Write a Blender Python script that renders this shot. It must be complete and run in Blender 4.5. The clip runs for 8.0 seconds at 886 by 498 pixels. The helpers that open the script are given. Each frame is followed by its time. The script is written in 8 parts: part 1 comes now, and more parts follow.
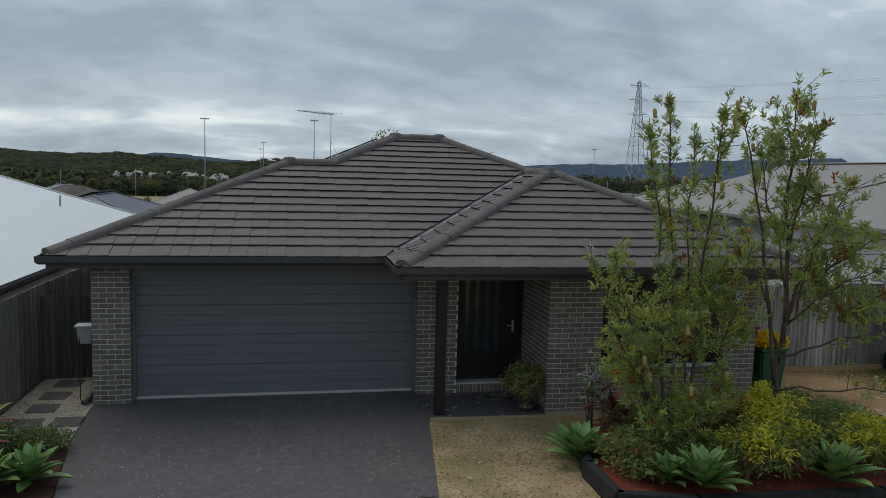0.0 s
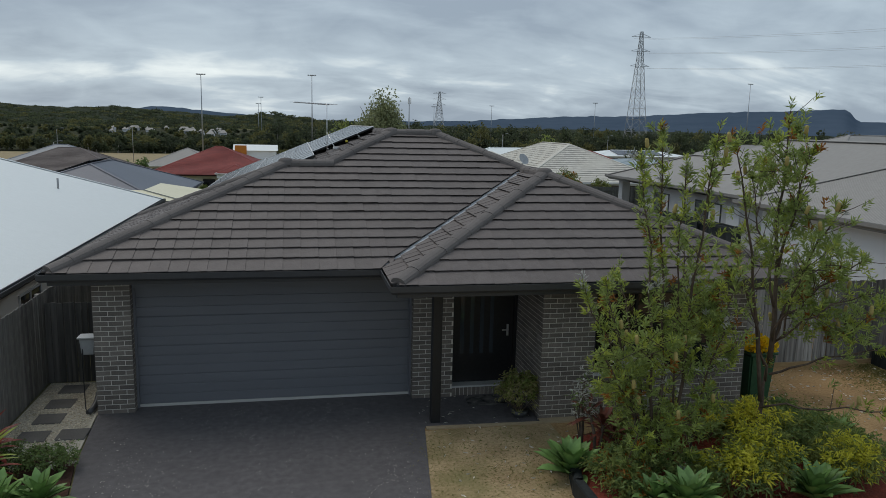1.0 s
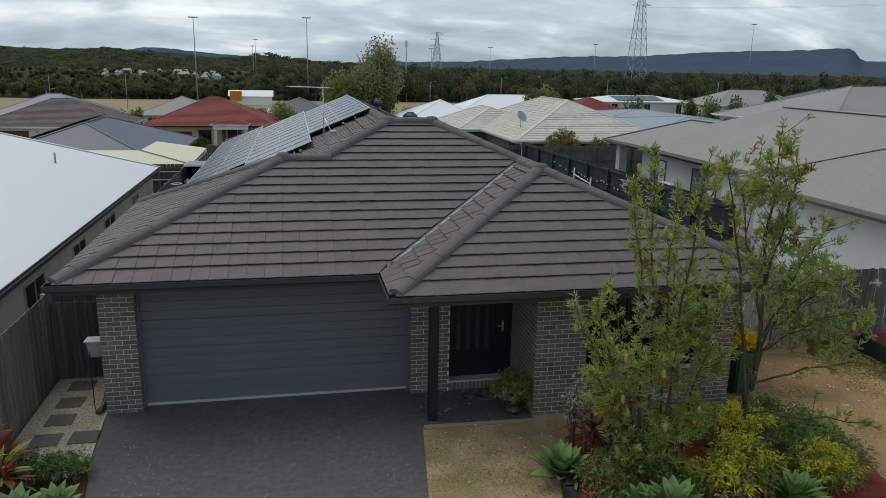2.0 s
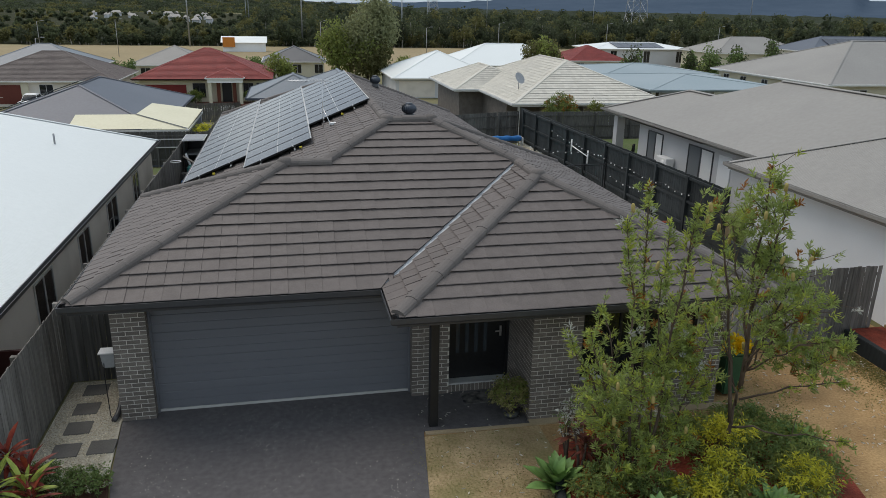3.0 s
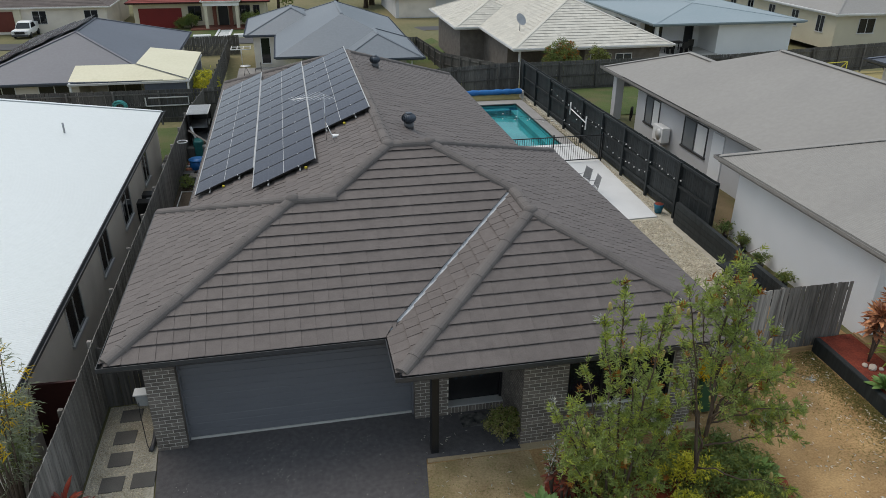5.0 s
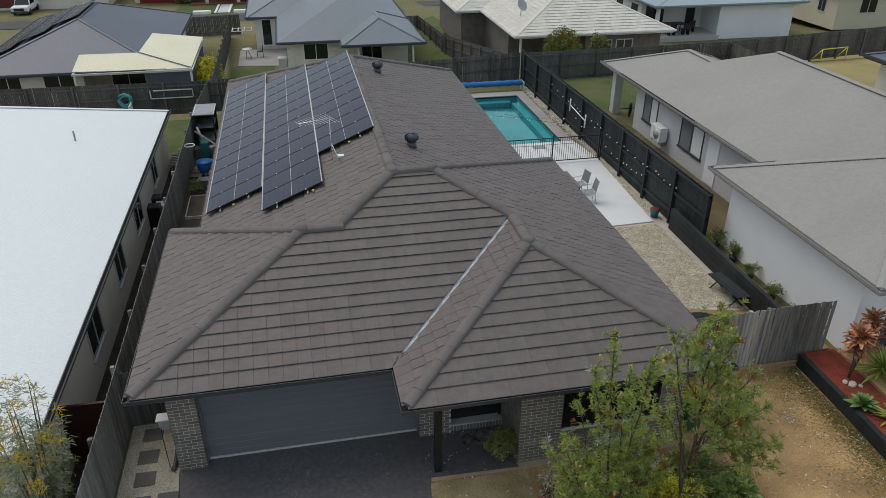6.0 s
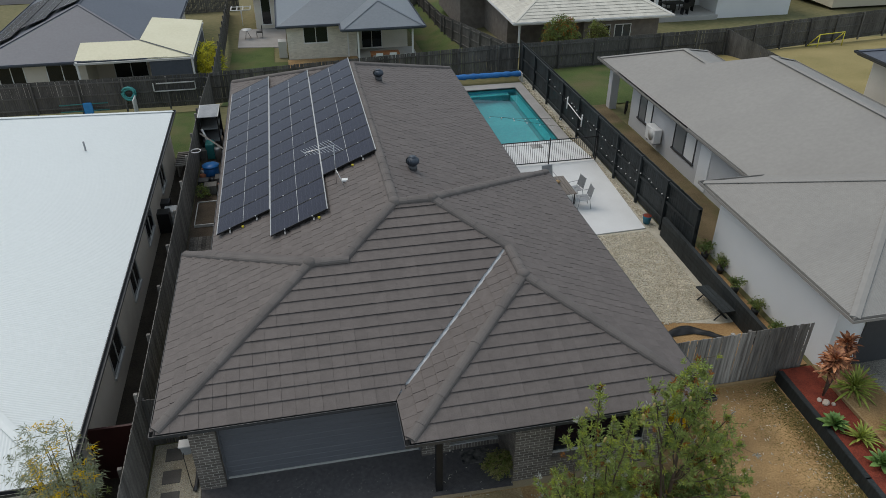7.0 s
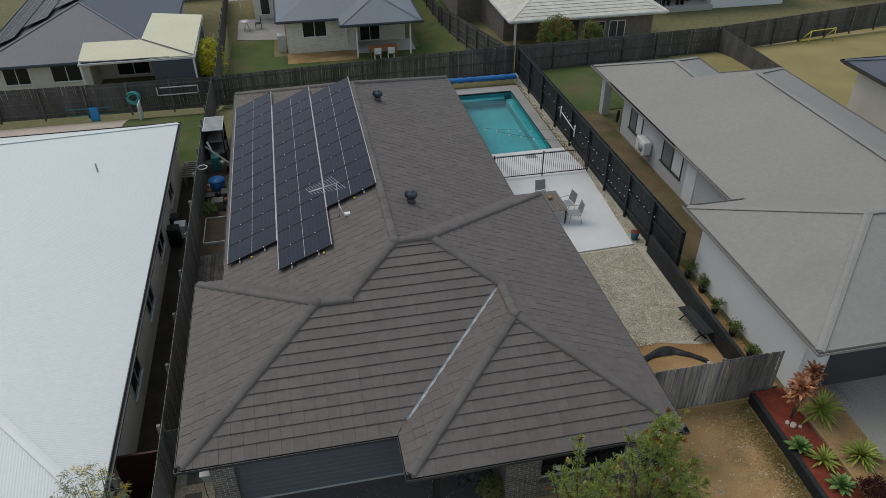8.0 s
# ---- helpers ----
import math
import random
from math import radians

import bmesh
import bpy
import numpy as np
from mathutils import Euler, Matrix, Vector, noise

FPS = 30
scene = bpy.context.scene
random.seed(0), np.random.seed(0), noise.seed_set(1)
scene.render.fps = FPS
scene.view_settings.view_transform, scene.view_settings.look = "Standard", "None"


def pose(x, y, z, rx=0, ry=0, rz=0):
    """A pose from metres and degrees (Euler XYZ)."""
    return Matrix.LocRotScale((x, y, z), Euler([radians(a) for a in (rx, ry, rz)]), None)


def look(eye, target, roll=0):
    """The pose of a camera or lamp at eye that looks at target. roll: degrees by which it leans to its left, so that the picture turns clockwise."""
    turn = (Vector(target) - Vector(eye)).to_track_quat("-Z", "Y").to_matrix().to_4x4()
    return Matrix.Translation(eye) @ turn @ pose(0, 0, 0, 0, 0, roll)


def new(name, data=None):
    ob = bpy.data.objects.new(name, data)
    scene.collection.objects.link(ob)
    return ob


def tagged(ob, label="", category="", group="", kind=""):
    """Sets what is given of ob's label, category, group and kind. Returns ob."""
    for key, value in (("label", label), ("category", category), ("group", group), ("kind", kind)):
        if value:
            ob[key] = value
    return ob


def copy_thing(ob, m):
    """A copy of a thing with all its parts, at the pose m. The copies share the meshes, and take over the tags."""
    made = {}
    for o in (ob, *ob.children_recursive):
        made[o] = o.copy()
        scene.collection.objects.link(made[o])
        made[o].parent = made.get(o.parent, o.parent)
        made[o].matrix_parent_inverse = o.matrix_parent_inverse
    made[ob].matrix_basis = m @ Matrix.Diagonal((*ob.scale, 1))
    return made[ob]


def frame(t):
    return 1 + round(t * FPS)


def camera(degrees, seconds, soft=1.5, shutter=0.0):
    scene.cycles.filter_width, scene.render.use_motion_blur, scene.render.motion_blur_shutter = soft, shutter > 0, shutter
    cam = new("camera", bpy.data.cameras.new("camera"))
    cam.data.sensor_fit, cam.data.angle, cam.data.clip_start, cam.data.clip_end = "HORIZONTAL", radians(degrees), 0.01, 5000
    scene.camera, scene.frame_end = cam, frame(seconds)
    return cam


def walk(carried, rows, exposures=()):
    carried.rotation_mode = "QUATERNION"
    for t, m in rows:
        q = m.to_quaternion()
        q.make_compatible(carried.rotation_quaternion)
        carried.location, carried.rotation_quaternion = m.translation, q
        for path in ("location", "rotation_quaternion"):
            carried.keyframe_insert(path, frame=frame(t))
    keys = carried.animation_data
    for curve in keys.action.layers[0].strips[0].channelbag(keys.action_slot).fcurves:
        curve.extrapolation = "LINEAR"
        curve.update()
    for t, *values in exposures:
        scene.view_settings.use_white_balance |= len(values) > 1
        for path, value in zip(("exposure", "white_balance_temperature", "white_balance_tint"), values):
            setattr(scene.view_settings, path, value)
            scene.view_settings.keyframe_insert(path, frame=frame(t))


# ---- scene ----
cam = camera(62.6, 8.0, soft=0.5)
PATH = [
    (0.0, (2.705, -12.853, 3.971), (3.095, -10.902, 3.766), 1.54),
    (0.5, (2.749, -12.879, 4.446), (3.138, -10.934, 4.188), 1.49),
    (1.0, (2.755, -12.882, 4.965), (3.145, -10.949, 4.634), 1.34),
    (1.5, (2.791, -12.893, 5.483), (3.180, -10.974, 5.074), 1.19),
    (3.0, (2.677, -12.920, 7.362), (3.071, -11.063, 6.733), 1.13),
    (3.5, (2.728, -12.922, 8.071), (3.113, -11.089, 7.367), 0.89),
    (4.0, (2.745, -12.921, 8.835), (3.122, -11.117, 8.058), 0.74),
    (4.5, (2.750, -12.910, 9.632), (3.122, -11.129, 8.801), 0.59),
    (6.0, (2.705, -12.971, 12.150), (3.059, -11.255, 11.186), 0.25),
    (6.5, (2.696, -12.972, 13.147), (3.043, -11.284, 12.131), 0.18),
    (7.0, (2.701, -12.928, 14.305), (3.044, -11.271, 13.239), 0.11),
    (7.5, (2.740, -12.905, 15.567), (3.078, -11.276, 14.457), 0.04),
    (8.0, (2.746, -12.979, 16.821), (3.081, -11.377, 15.672), -0.03),
]
EXPOSURES = [(0.0, 0.19, 6950, 11), (0.5, 0.21, 6950, 11), (1.0, 0.25, 6970, 11), (1.5, 0.32, 7000, 11), (3.0, 0.75, 7250, 13), (3.5, 0.88, 7270, 13), (4.5, 0.82, 7270, 13), (6.0, 0.68, 7230, 13), (7.0, 0.54, 7210, 12), (8.0, 0.37, 7200, 12)]
walk(cam, [(t, look(eye, target, roll)) for t, eye, target, roll in PATH], EXPOSURES)

# ---- sky and sun: a broken overcast, light from high behind the house ----
SUN_EL, SUN_AZ = radians(58), radians(318)
world = bpy.data.worlds.new("overcast_sky")
scene.world = world
world.use_nodes = True
wt = world.node_tree
wt.nodes.clear()


def wnode(kind, **props):
    n = wt.nodes.new(kind)
    for k, v in props.items():
        if k == "blend_type":
            n.blend_type = v
        elif k == "operation":
            n.operation = v
    return n


wout = wnode("ShaderNodeOutputWorld")
wbg = wnode("ShaderNodeBackground")
sky = wnode("ShaderNodeTexSky")
sky.sky_type = "NISHITA"
sky.sun_disc = False
sky.sun_elevation = SUN_EL
sky.sun_rotation = SUN_AZ
sky.air_density, sky.dust_density = 1.0, 2.0
coord = wnode("ShaderNodeTexCoord")
sep = wnode("ShaderNodeSeparateXYZ")
wt.links.new(coord.outputs["Generated"], sep.inputs[0])
lift = wnode("ShaderNodeMath", operation="ADD")
wt.links.new(sep.outputs["Z"], lift.inputs[0])
lift.inputs[1].default_value = 0.3
lim = wnode("ShaderNodeMath", operation="MAXIMUM")
wt.links.new(lift.outputs[0], lim.inputs[0])
lim.inputs[1].default_value = 0.08
plane = wnode("ShaderNodeCombineXYZ")
for i, ax in enumerate("XY"):
    d = wnode("ShaderNodeMath", operation="DIVIDE")
    wt.links.new(sep.outputs[ax], d.inputs[0])
    wt.links.new(lim.outputs[0], d.inputs[1])
    wt.links.new(d.outputs[0], plane.inputs[i])
cl = []
for scale, detail, offset in ((0.5, 3.0, (5.6, 3.3, 0)), (1.7, 6.0, (0.4, 5.2, 0))):
    mp = wnode("ShaderNodeMapping")
    mp.inputs["Location"].default_value = offset
    mp.inputs["Scale"].default_value = (1.0, 2.1, 1.0)
    wt.links.new(plane.outputs[0], mp.inputs[0])
    nz = wnode("ShaderNodeTexNoise")
    nz.inputs["Scale"].default_value = scale
    nz.inputs["Detail"].default_value = detail
    nz.inputs["Roughness"].default_value = 0.55
    nz.inputs["Distortion"].default_value = 0.35
    wt.links.new(mp.outputs[0], nz.inputs["Vector"])
    cl.append(nz)
both = wnode("ShaderNodeMix")
both.data_type = "FLOAT"
both.inputs[0].default_value = 0.42
wt.links.new(cl[0].outputs["Fac"], both.inputs[2])
wt.links.new(cl[1].outputs["Fac"], both.inputs[3])
ramp = wnode("ShaderNodeValToRGB")
els = ramp.color_ramp.elements
els[0].position, els[0].color = 0.425, (0.218, 0.285, 0.368, 1)
els[1].position, els[1].color = 0.69, (0.68, 0.77, 0.81, 1)
mid = els.new(0.558)
mid.color = (0.335, 0.425, 0.515, 1)
fine = wnode("ShaderNodeTexNoise")
fine.inputs["Scale"].default_value, fine.inputs["Detail"].default_value, fine.inputs["Distortion"].default_value = 4.5, 8.0, 0.6
wt.links.new(plane.outputs[0], fine.inputs["Vector"])
three = wnode("ShaderNodeMix")
three.data_type = "FLOAT"
three.inputs[0].default_value = 0.2
wt.links.new(both.outputs[0], three.inputs[2])
wt.links.new(fine.outputs["Fac"], three.inputs[3])


def wmath(op, a, b=None):
    """A math node of two sockets or numbers."""
    n = wnode("ShaderNodeMath", operation=op)
    for i, v in enumerate((a, b)):
        if v is None:
            continue
        if isinstance(v, (int, float)):
            n.inputs[i].default_value = v
        else:
            wt.links.new(v, n.inputs[i])
    return n.outputs[0]


# a long break of thinner, brighter cloud low in the north-west, with ragged edges
across = wmath("DIVIDE", wmath("ADD", wmath("DIVIDE", sep.outputs["X"], wmath("MAXIMUM", sep.outputs["Y"], 0.05)), 0.22), 0.3)
ragged = wmath("MULTIPLY", wmath("SUBTRACT", cl[1].outputs["Fac"], 0.5), 0.16)
height = wmath("DIVIDE", wmath("ADD", wmath("SUBTRACT", sep.outputs["Z"], 0.075), ragged), 0.042)
spread = wmath("ADD", wmath("POWER", wmath("ABSOLUTE", across), 2.0), wmath("POWER", wmath("ABSOLUTE", height), 2.0))
gap = wmath("MULTIPLY", wmath("POWER", 2.718, wmath("MULTIPLY", spread, -1.0)), 0.06)
# a dark bank lying along the north-east horizon
bank_up = wmath("DIVIDE", wmath("ADD", wmath("SUBTRACT", sep.outputs["Z"], 0.02), ragged), 0.032)
bank_in = wmath("MULTIPLY", wmath("ADD", wmath("DIVIDE", sep.outputs["X"], wmath("MAXIMUM", sep.outputs["Y"], 0.05)), 0.05), 5.0)
bank_in = wmath("MINIMUM", wmath("MAXIMUM", bank_in, 0.0), 1.0)
bank = wmath("MULTIPLY", wmath("MULTIPLY", wmath("POWER", 2.718, wmath("MULTIPLY", wmath("POWER", wmath("ABSOLUTE", bank_up), 2.0), -1.0)), bank_in), 0.1)
wt.links.new(wmath("SUBTRACT", wmath("ADD", three.outputs[0], gap), bank), ramp.inputs[0])
dim = wnode("ShaderNodeMix", blend_type="MULTIPLY")
dim.data_type = "RGBA"
dim.inputs[0].default_value = 1.0
wt.links.new(sky.outputs[0], dim.inputs[6])
dim.inputs[7].default_value = (0.075, 0.075, 0.075, 1)
mix = wnode("ShaderNodeMix")
mix.data_type = "RGBA"
mix.inputs[0].default_value = 0.9
wt.links.new(dim.outputs[2], mix.inputs[6])
wt.links.new(ramp.outputs[0], mix.inputs[7])
wt.links.new(mix.outputs[2], wbg.inputs[0])
wbg.inputs[1].default_value = 1.16
wt.links.new(wbg.outputs[0], wout.inputs[0])

sun = new("sun", bpy.data.lights.new("sun", "SUN"))
sun.data.energy, sun.data.angle, sun.data.color = 0.88, radians(45), (1.0, 0.965, 0.92)
sun.matrix_world = look((math.sin(SUN_AZ) * math.cos(SUN_EL) * 50, math.cos(SUN_AZ) * math.cos(SUN_EL) * 50, math.sin(SUN_EL) * 50), (0, 0, 0))


# ---- materials ----
def mat(name, c1, c2, rough=0.8, fine=40.0, coarse=1.2, bump=0.15, metal=0.0, var=0.0, spec=0.35, dist=0.01, stretch=(1, 1, 1), stain=None, stain_scale=0.35, stain_amount=0.4, trans=0.0, island=False):
    m = bpy.data.materials.new(name)
    m.use_nodes = True
    nt = m.node_tree
    b = nt.nodes["Principled BSDF"]
    geo = nt.nodes.new("ShaderNodeNewGeometry")
    mp = nt.nodes.new("ShaderNodeMapping")
    mp.inputs["Scale"].default_value = stretch
    nt.links.new(geo.outputs["Position"], mp.inputs[0])

    def noise_node(scale, detail=4.0):
        n = nt.nodes.new("ShaderNodeTexNoise")
        n.inputs["Scale"].default_value = scale
        n.inputs["Detail"].default_value = detail
        nt.links.new(mp.outputs[0], n.inputs["Vector"])
        return n

    n1, n2 = noise_node(fine), noise_node(coarse)
    av = nt.nodes.new("ShaderNodeMath")
    av.operation = "ADD"
    nt.links.new(n1.outputs["Fac"], av.inputs[0])
    nt.links.new(n2.outputs["Fac"], av.inputs[1])
    rng = nt.nodes.new("ShaderNodeMapRange")
    rng.inputs[1].default_value, rng.inputs[2].default_value = 0.7, 1.3
    nt.links.new(av.outputs[0], rng.inputs[0])
    last = nt.nodes.new("ShaderNodeMix")
    last.data_type = "RGBA"
    last.inputs[6].default_value, last.inputs[7].default_value = (*c1, 1), (*c2, 1)
    nt.links.new(rng.outputs[0], last.inputs[0])
    if stain:
        n3 = noise_node(stain_scale, 6.0)
        r3 = nt.nodes.new("ShaderNodeMapRange")
        r3.inputs[1].default_value, r3.inputs[2].default_value, r3.inputs[4].default_value = 0.48, 0.68, stain_amount
        nt.links.new(n3.outputs["Fac"], r3.inputs[0])
        s = nt.nodes.new("ShaderNodeMix")
        s.data_type = "RGBA"
        s.inputs[7].default_value = (*stain, 1)
        nt.links.new(r3.outputs[0], s.inputs[0])
        nt.links.new(last.outputs[2], s.inputs[6])
        last = s
    if var:
        hsv = nt.nodes.new("ShaderNodeHueSaturation")
        src = geo.outputs["Random Per Island"] if island else None
        if src is None:
            oi = nt.nodes.new("ShaderNodeObjectInfo")
            src = oi.outputs["Random"]
        vr = nt.nodes.new("ShaderNodeMapRange")
        vr.inputs[3].default_value, vr.inputs[4].default_value = 1 - var, 1 + var
        nt.links.new(src, vr.inputs[0])
        nt.links.new(vr.outputs[0], hsv.inputs["Value"])
        nt.links.new(last.outputs[2], hsv.inputs["Color"])
        nt.links.new(hsv.outputs[0], b.inputs["Base Color"])
    else:
        nt.links.new(last.outputs[2], b.inputs["Base Color"])
    b.inputs["Roughness"].default_value = rough
    b.inputs["Metallic"].default_value = metal
    b.inputs["Specular IOR Level"].default_value = spec
    if bump:
        bp = nt.nodes.new("ShaderNodeBump")
        bp.inputs["Strength"].default_value = bump
        bp.inputs["Distance"].default_value = dist
        nt.links.new(n1.outputs["Fac"], bp.inputs["Height"])
        nt.links.new(bp.outputs[0], b.inputs["Normal"])
    if trans:
        b.inputs["Transmission Weight"].default_value = trans
    return m


def glass(name, tint, rough=0.03):
    m = bpy.data.materials.new(name)
    m.use_nodes = True
    b = m.node_tree.nodes["Principled BSDF"]
    b.inputs["Base Color"].default_value = (*tint, 1)
    b.inputs["Roughness"].default_value = rough
    b.inputs["Specular IOR Level"].default_value = 0.6
    return m


M = {
    "tile": mat("roof_tile", (0.109, 0.092, 0.086), (0.145, 0.124, 0.116), 0.66, 38, 6.0, 0.45, spec=0.45, var=0.07, island=True, stain=(0.075, 0.068, 0.066), stain_scale=1.6, stain_amount=0.09),
    "tile_one": mat("roof_tile_single", (0.109, 0.092, 0.086), (0.145, 0.124, 0.116), 0.66, 38, 6.0, 0.45, spec=0.45, var=0.07, stain=(0.075, 0.068, 0.066), stain_scale=1.6, stain_amount=0.09),
    "cap": mat("ridge_cap_tile", (0.112, 0.1, 0.095), (0.165, 0.147, 0.139), 0.85, 50, 1.5, 0.3, var=0.05, stain=(0.15, 0.135, 0.125), stain_scale=1.5, stain_amount=0.3),
    "charcoal": mat("charcoal_metal", (0.047, 0.048, 0.052), (0.06, 0.062, 0.066), 0.38, 15, 1.0, 0.02, spec=0.5),
    "garage": mat("garage_door_paint", (0.136, 0.142, 0.157), (0.156, 0.162, 0.177), 0.42, 120, 0.8, 0.06, spec=0.4, stretch=(1, 1, 6)),
    "brick": mat("dark_brick", (0.125, 0.109, 0.095), (0.22, 0.192, 0.168), 0.85, 55, 3.0, 0.4, var=0.2),
    "brick_rest": mat("dark_brick_rest", (0.125, 0.109, 0.095), (0.22, 0.192, 0.168), 0.85, 55, 3.0, 0.4, var=0.2, island=True),
    "mortar": mat("pale_mortar", (0.6, 0.57, 0.51), (0.7, 0.67, 0.6), 0.95, 60, 2.0, 0.4),
    "black": mat("black_paint", (0.012, 0.012, 0.013), (0.018, 0.018, 0.019), 0.4, 20, 2, 0.03, spec=0.4),
    "zinc": mat("zinc_flashing", (0.56, 0.57, 0.58), (0.7, 0.71, 0.72), 0.55, 30, 2, 0.05, metal=0.15),
    "steel": mat("brushed_steel", (0.6, 0.6, 0.6), (0.7, 0.7, 0.7), 0.3, 80, 3, 0.03, metal=0.9),
    "concrete_dark": mat("charcoal_concrete", (0.072, 0.067, 0.07), (0.13, 0.123, 0.126), 0.7, 70, 9.0, 0.45, stain=(0.068, 0.064, 0.068), stain_scale=2.2, stain_amount=0.35),
    "concrete": mat("grey_concrete", (0.42, 0.41, 0.39), (0.52, 0.51, 0.49), 0.9, 60, 1, 0.2, stain=(0.33, 0.32, 0.3), stain_scale=1.0),
    "sand_concrete": mat("sandy_pink_concrete", (0.42, 0.35, 0.29), (0.54, 0.46, 0.39), 0.9, 30, 0.8, 0.15, stain=(0.34, 0.28, 0.23), stain_scale=0.5, stain_amount=0.4),
    "slab_white": mat("pale_patio_concrete", (0.62, 0.63, 0.63), (0.72, 0.73, 0.73), 0.8, 30, 0.7, 0.08, stain=(0.55, 0.55, 0.54), stain_scale=0.8, stain_amount=0.3),
    "dirt": mat("dry_sandy_soil", (0.24, 0.135, 0.056), (0.5, 0.325, 0.155), 0.95, 22, 0.75, 0.5, stain=(0.15, 0.1, 0.05), stain_scale=0.5, stain_amount=0.75, dist=0.03),
    "ground": mat("suburban_ground", (0.1, 0.11, 0.045), (0.2, 0.17, 0.085), 0.95, 3, 0.06, 0.4, stain=(0.26, 0.21, 0.11), stain_scale=0.03, stain_amount=0.6, dist=0.05),
    "lawn": mat("mown_lawn", (0.045, 0.078, 0.018), (0.09, 0.122, 0.034), 0.95, 18, 0.6, 0.8, stain=(0.14, 0.11, 0.055), stain_scale=0.4, stain_amount=0.65, dist=0.03),
    "lawn_dry": mat("dry_lawn", (0.24, 0.2, 0.08), (0.36, 0.29, 0.13), 0.95, 18, 0.3, 0.6, stain=(0.16, 0.15, 0.05), stain_scale=0.2, stain_amount=0.5, dist=0.03),
    "field": mat("straw_field", (0.25, 0.195, 0.105), (0.34, 0.265, 0.15), 0.95, 1, 0.05, 0.3),
    "mulch_red": mat("red_mulch", (0.13, 0.026, 0.016), (0.29, 0.058, 0.033), 0.95, 32, 3, 0.8, dist=0.03),
    "pebble": mat("cream_pebbles", (0.36, 0.33, 0.26), (0.6, 0.56, 0.47), 0.9, 24, 2, 0.9, stain=(0.3, 0.24, 0.15), stain_scale=0.8, dist=0.04),
    "stone": mat("pebble_stone", (0.36, 0.31, 0.22), (0.68, 0.62, 0.5), 0.85, 30, 3, 0.2, var=0.3, island=True),
    "aggregate": mat("exposed_aggregate", (0.13, 0.122, 0.108), (0.47, 0.445, 0.39), 0.9, 30, 0.6, 0.5, stain=(0.12, 0.12, 0.12), stain_scale=0.6),
    "timber_grey": mat("weathered_paling", (0.12, 0.11, 0.1), (0.26, 0.245, 0.225), 0.95, 22, 1.3, 0.4, var=0.28, stretch=(1, 1, 0.12)),
    "timber_side": mat("streaked_paling", (0.026, 0.025, 0.023), (0.145, 0.138, 0.128), 0.95, 14, 1.3, 0.4, var=0.3, stretch=(1, 1, 0.06)),
    "timber_front": mat("streaked_grey_paling", (0.04, 0.038, 0.035), (0.43, 0.41, 0.38), 0.95, 16, 1.3, 0.4, var=0.25, stretch=(1, 1, 0.05)),
    "timber_dark": mat("dark_paling", (0.06, 0.057, 0.053), (0.15, 0.145, 0.135), 0.95, 22, 1.3, 0.4, var=0.28, stretch=(1, 1, 0.12)),
    "timber_raw": mat("raw_timber", (0.3, 0.19, 0.09), (0.42, 0.29, 0.15), 0.85, 20, 2, 0.3, stretch=(0.2, 1, 1)),
    "black_timber": mat("black_stained_timber", (0.012, 0.0155, 0.017), (0.034, 0.041, 0.043), 0.65, 16, 1, 0.3, var=0.2, stretch=(1, 1, 0.15)),
    "white_roof": mat("white_steel_roof", (0.77, 0.805, 0.795), (0.815, 0.85, 0.84), 0.4, 6, 0.25, 0.0, spec=0.4, stain=(0.73, 0.765, 0.755), stain_scale=0.25, stain_amount=0.3),
    "grey_roof": mat("warm_grey_steel_roof", (0.255, 0.243, 0.227), (0.3, 0.287, 0.268), 0.6, 6, 0.2, 0.02, spec=0.4, stain=(0.23, 0.22, 0.21), stain_scale=0.3, stain_amount=0.4),
    "blue_roof": mat("slate_blue_steel_roof", (0.14, 0.165, 0.19), (0.175, 0.2, 0.225), 0.45, 6, 0.2, 0.03, spec=0.4),
    "dusk_roof": mat("deep_blue_grey_steel_roof", (0.07, 0.083, 0.11), (0.094, 0.108, 0.138), 0.45, 6, 0.2, 0.03, spec=0.4),
    "pale_blue_roof": mat("pale_blue_steel_roof", (0.23, 0.3, 0.33), (0.28, 0.34, 0.37), 0.45, 6, 0.2, 0.03),
    "cream_roof": mat("cream_patio_sheet", (0.66, 0.62, 0.44), (0.74, 0.7, 0.52), 0.5, 6, 0.4, 0.02),
    "cream_tile": mat("cream_roof_tile", (0.54, 0.515, 0.45), (0.66, 0.635, 0.565), 0.8, 10, 0.5, 0.2, stain=(0.45, 0.43, 0.38), stain_scale=0.5, var=0.08, island=True),
    "red_tile": mat("red_roof_tile", (0.19, 0.03, 0.028), (0.27, 0.05, 0.042), 0.7, 10, 0.5, 0.2, var=0.1, island=True),
    "brown_tile": mat("brown_roof_tile", (0.11, 0.09, 0.085), (0.16, 0.135, 0.125), 0.8, 10, 0.5, 0.2, var=0.1, island=True),
    "render_white": mat("white_render", (0.78, 0.79, 0.8), (0.84, 0.85, 0.86), 0.85, 40, 0.6, 0.12, stain=(0.66, 0.67, 0.68), stain_scale=0.4, stain_amount=0.25),
    "render_grey": mat("grey_render", (0.52, 0.52, 0.53), (0.6, 0.6, 0.61), 0.85, 40, 0.6, 0.12),
    "render_beige": mat("beige_render", (0.66, 0.6, 0.53), (0.74, 0.68, 0.6), 0.9, 40, 0.6, 0.15, stain=(0.42, 0.38, 0.33), stain_scale=0.5),
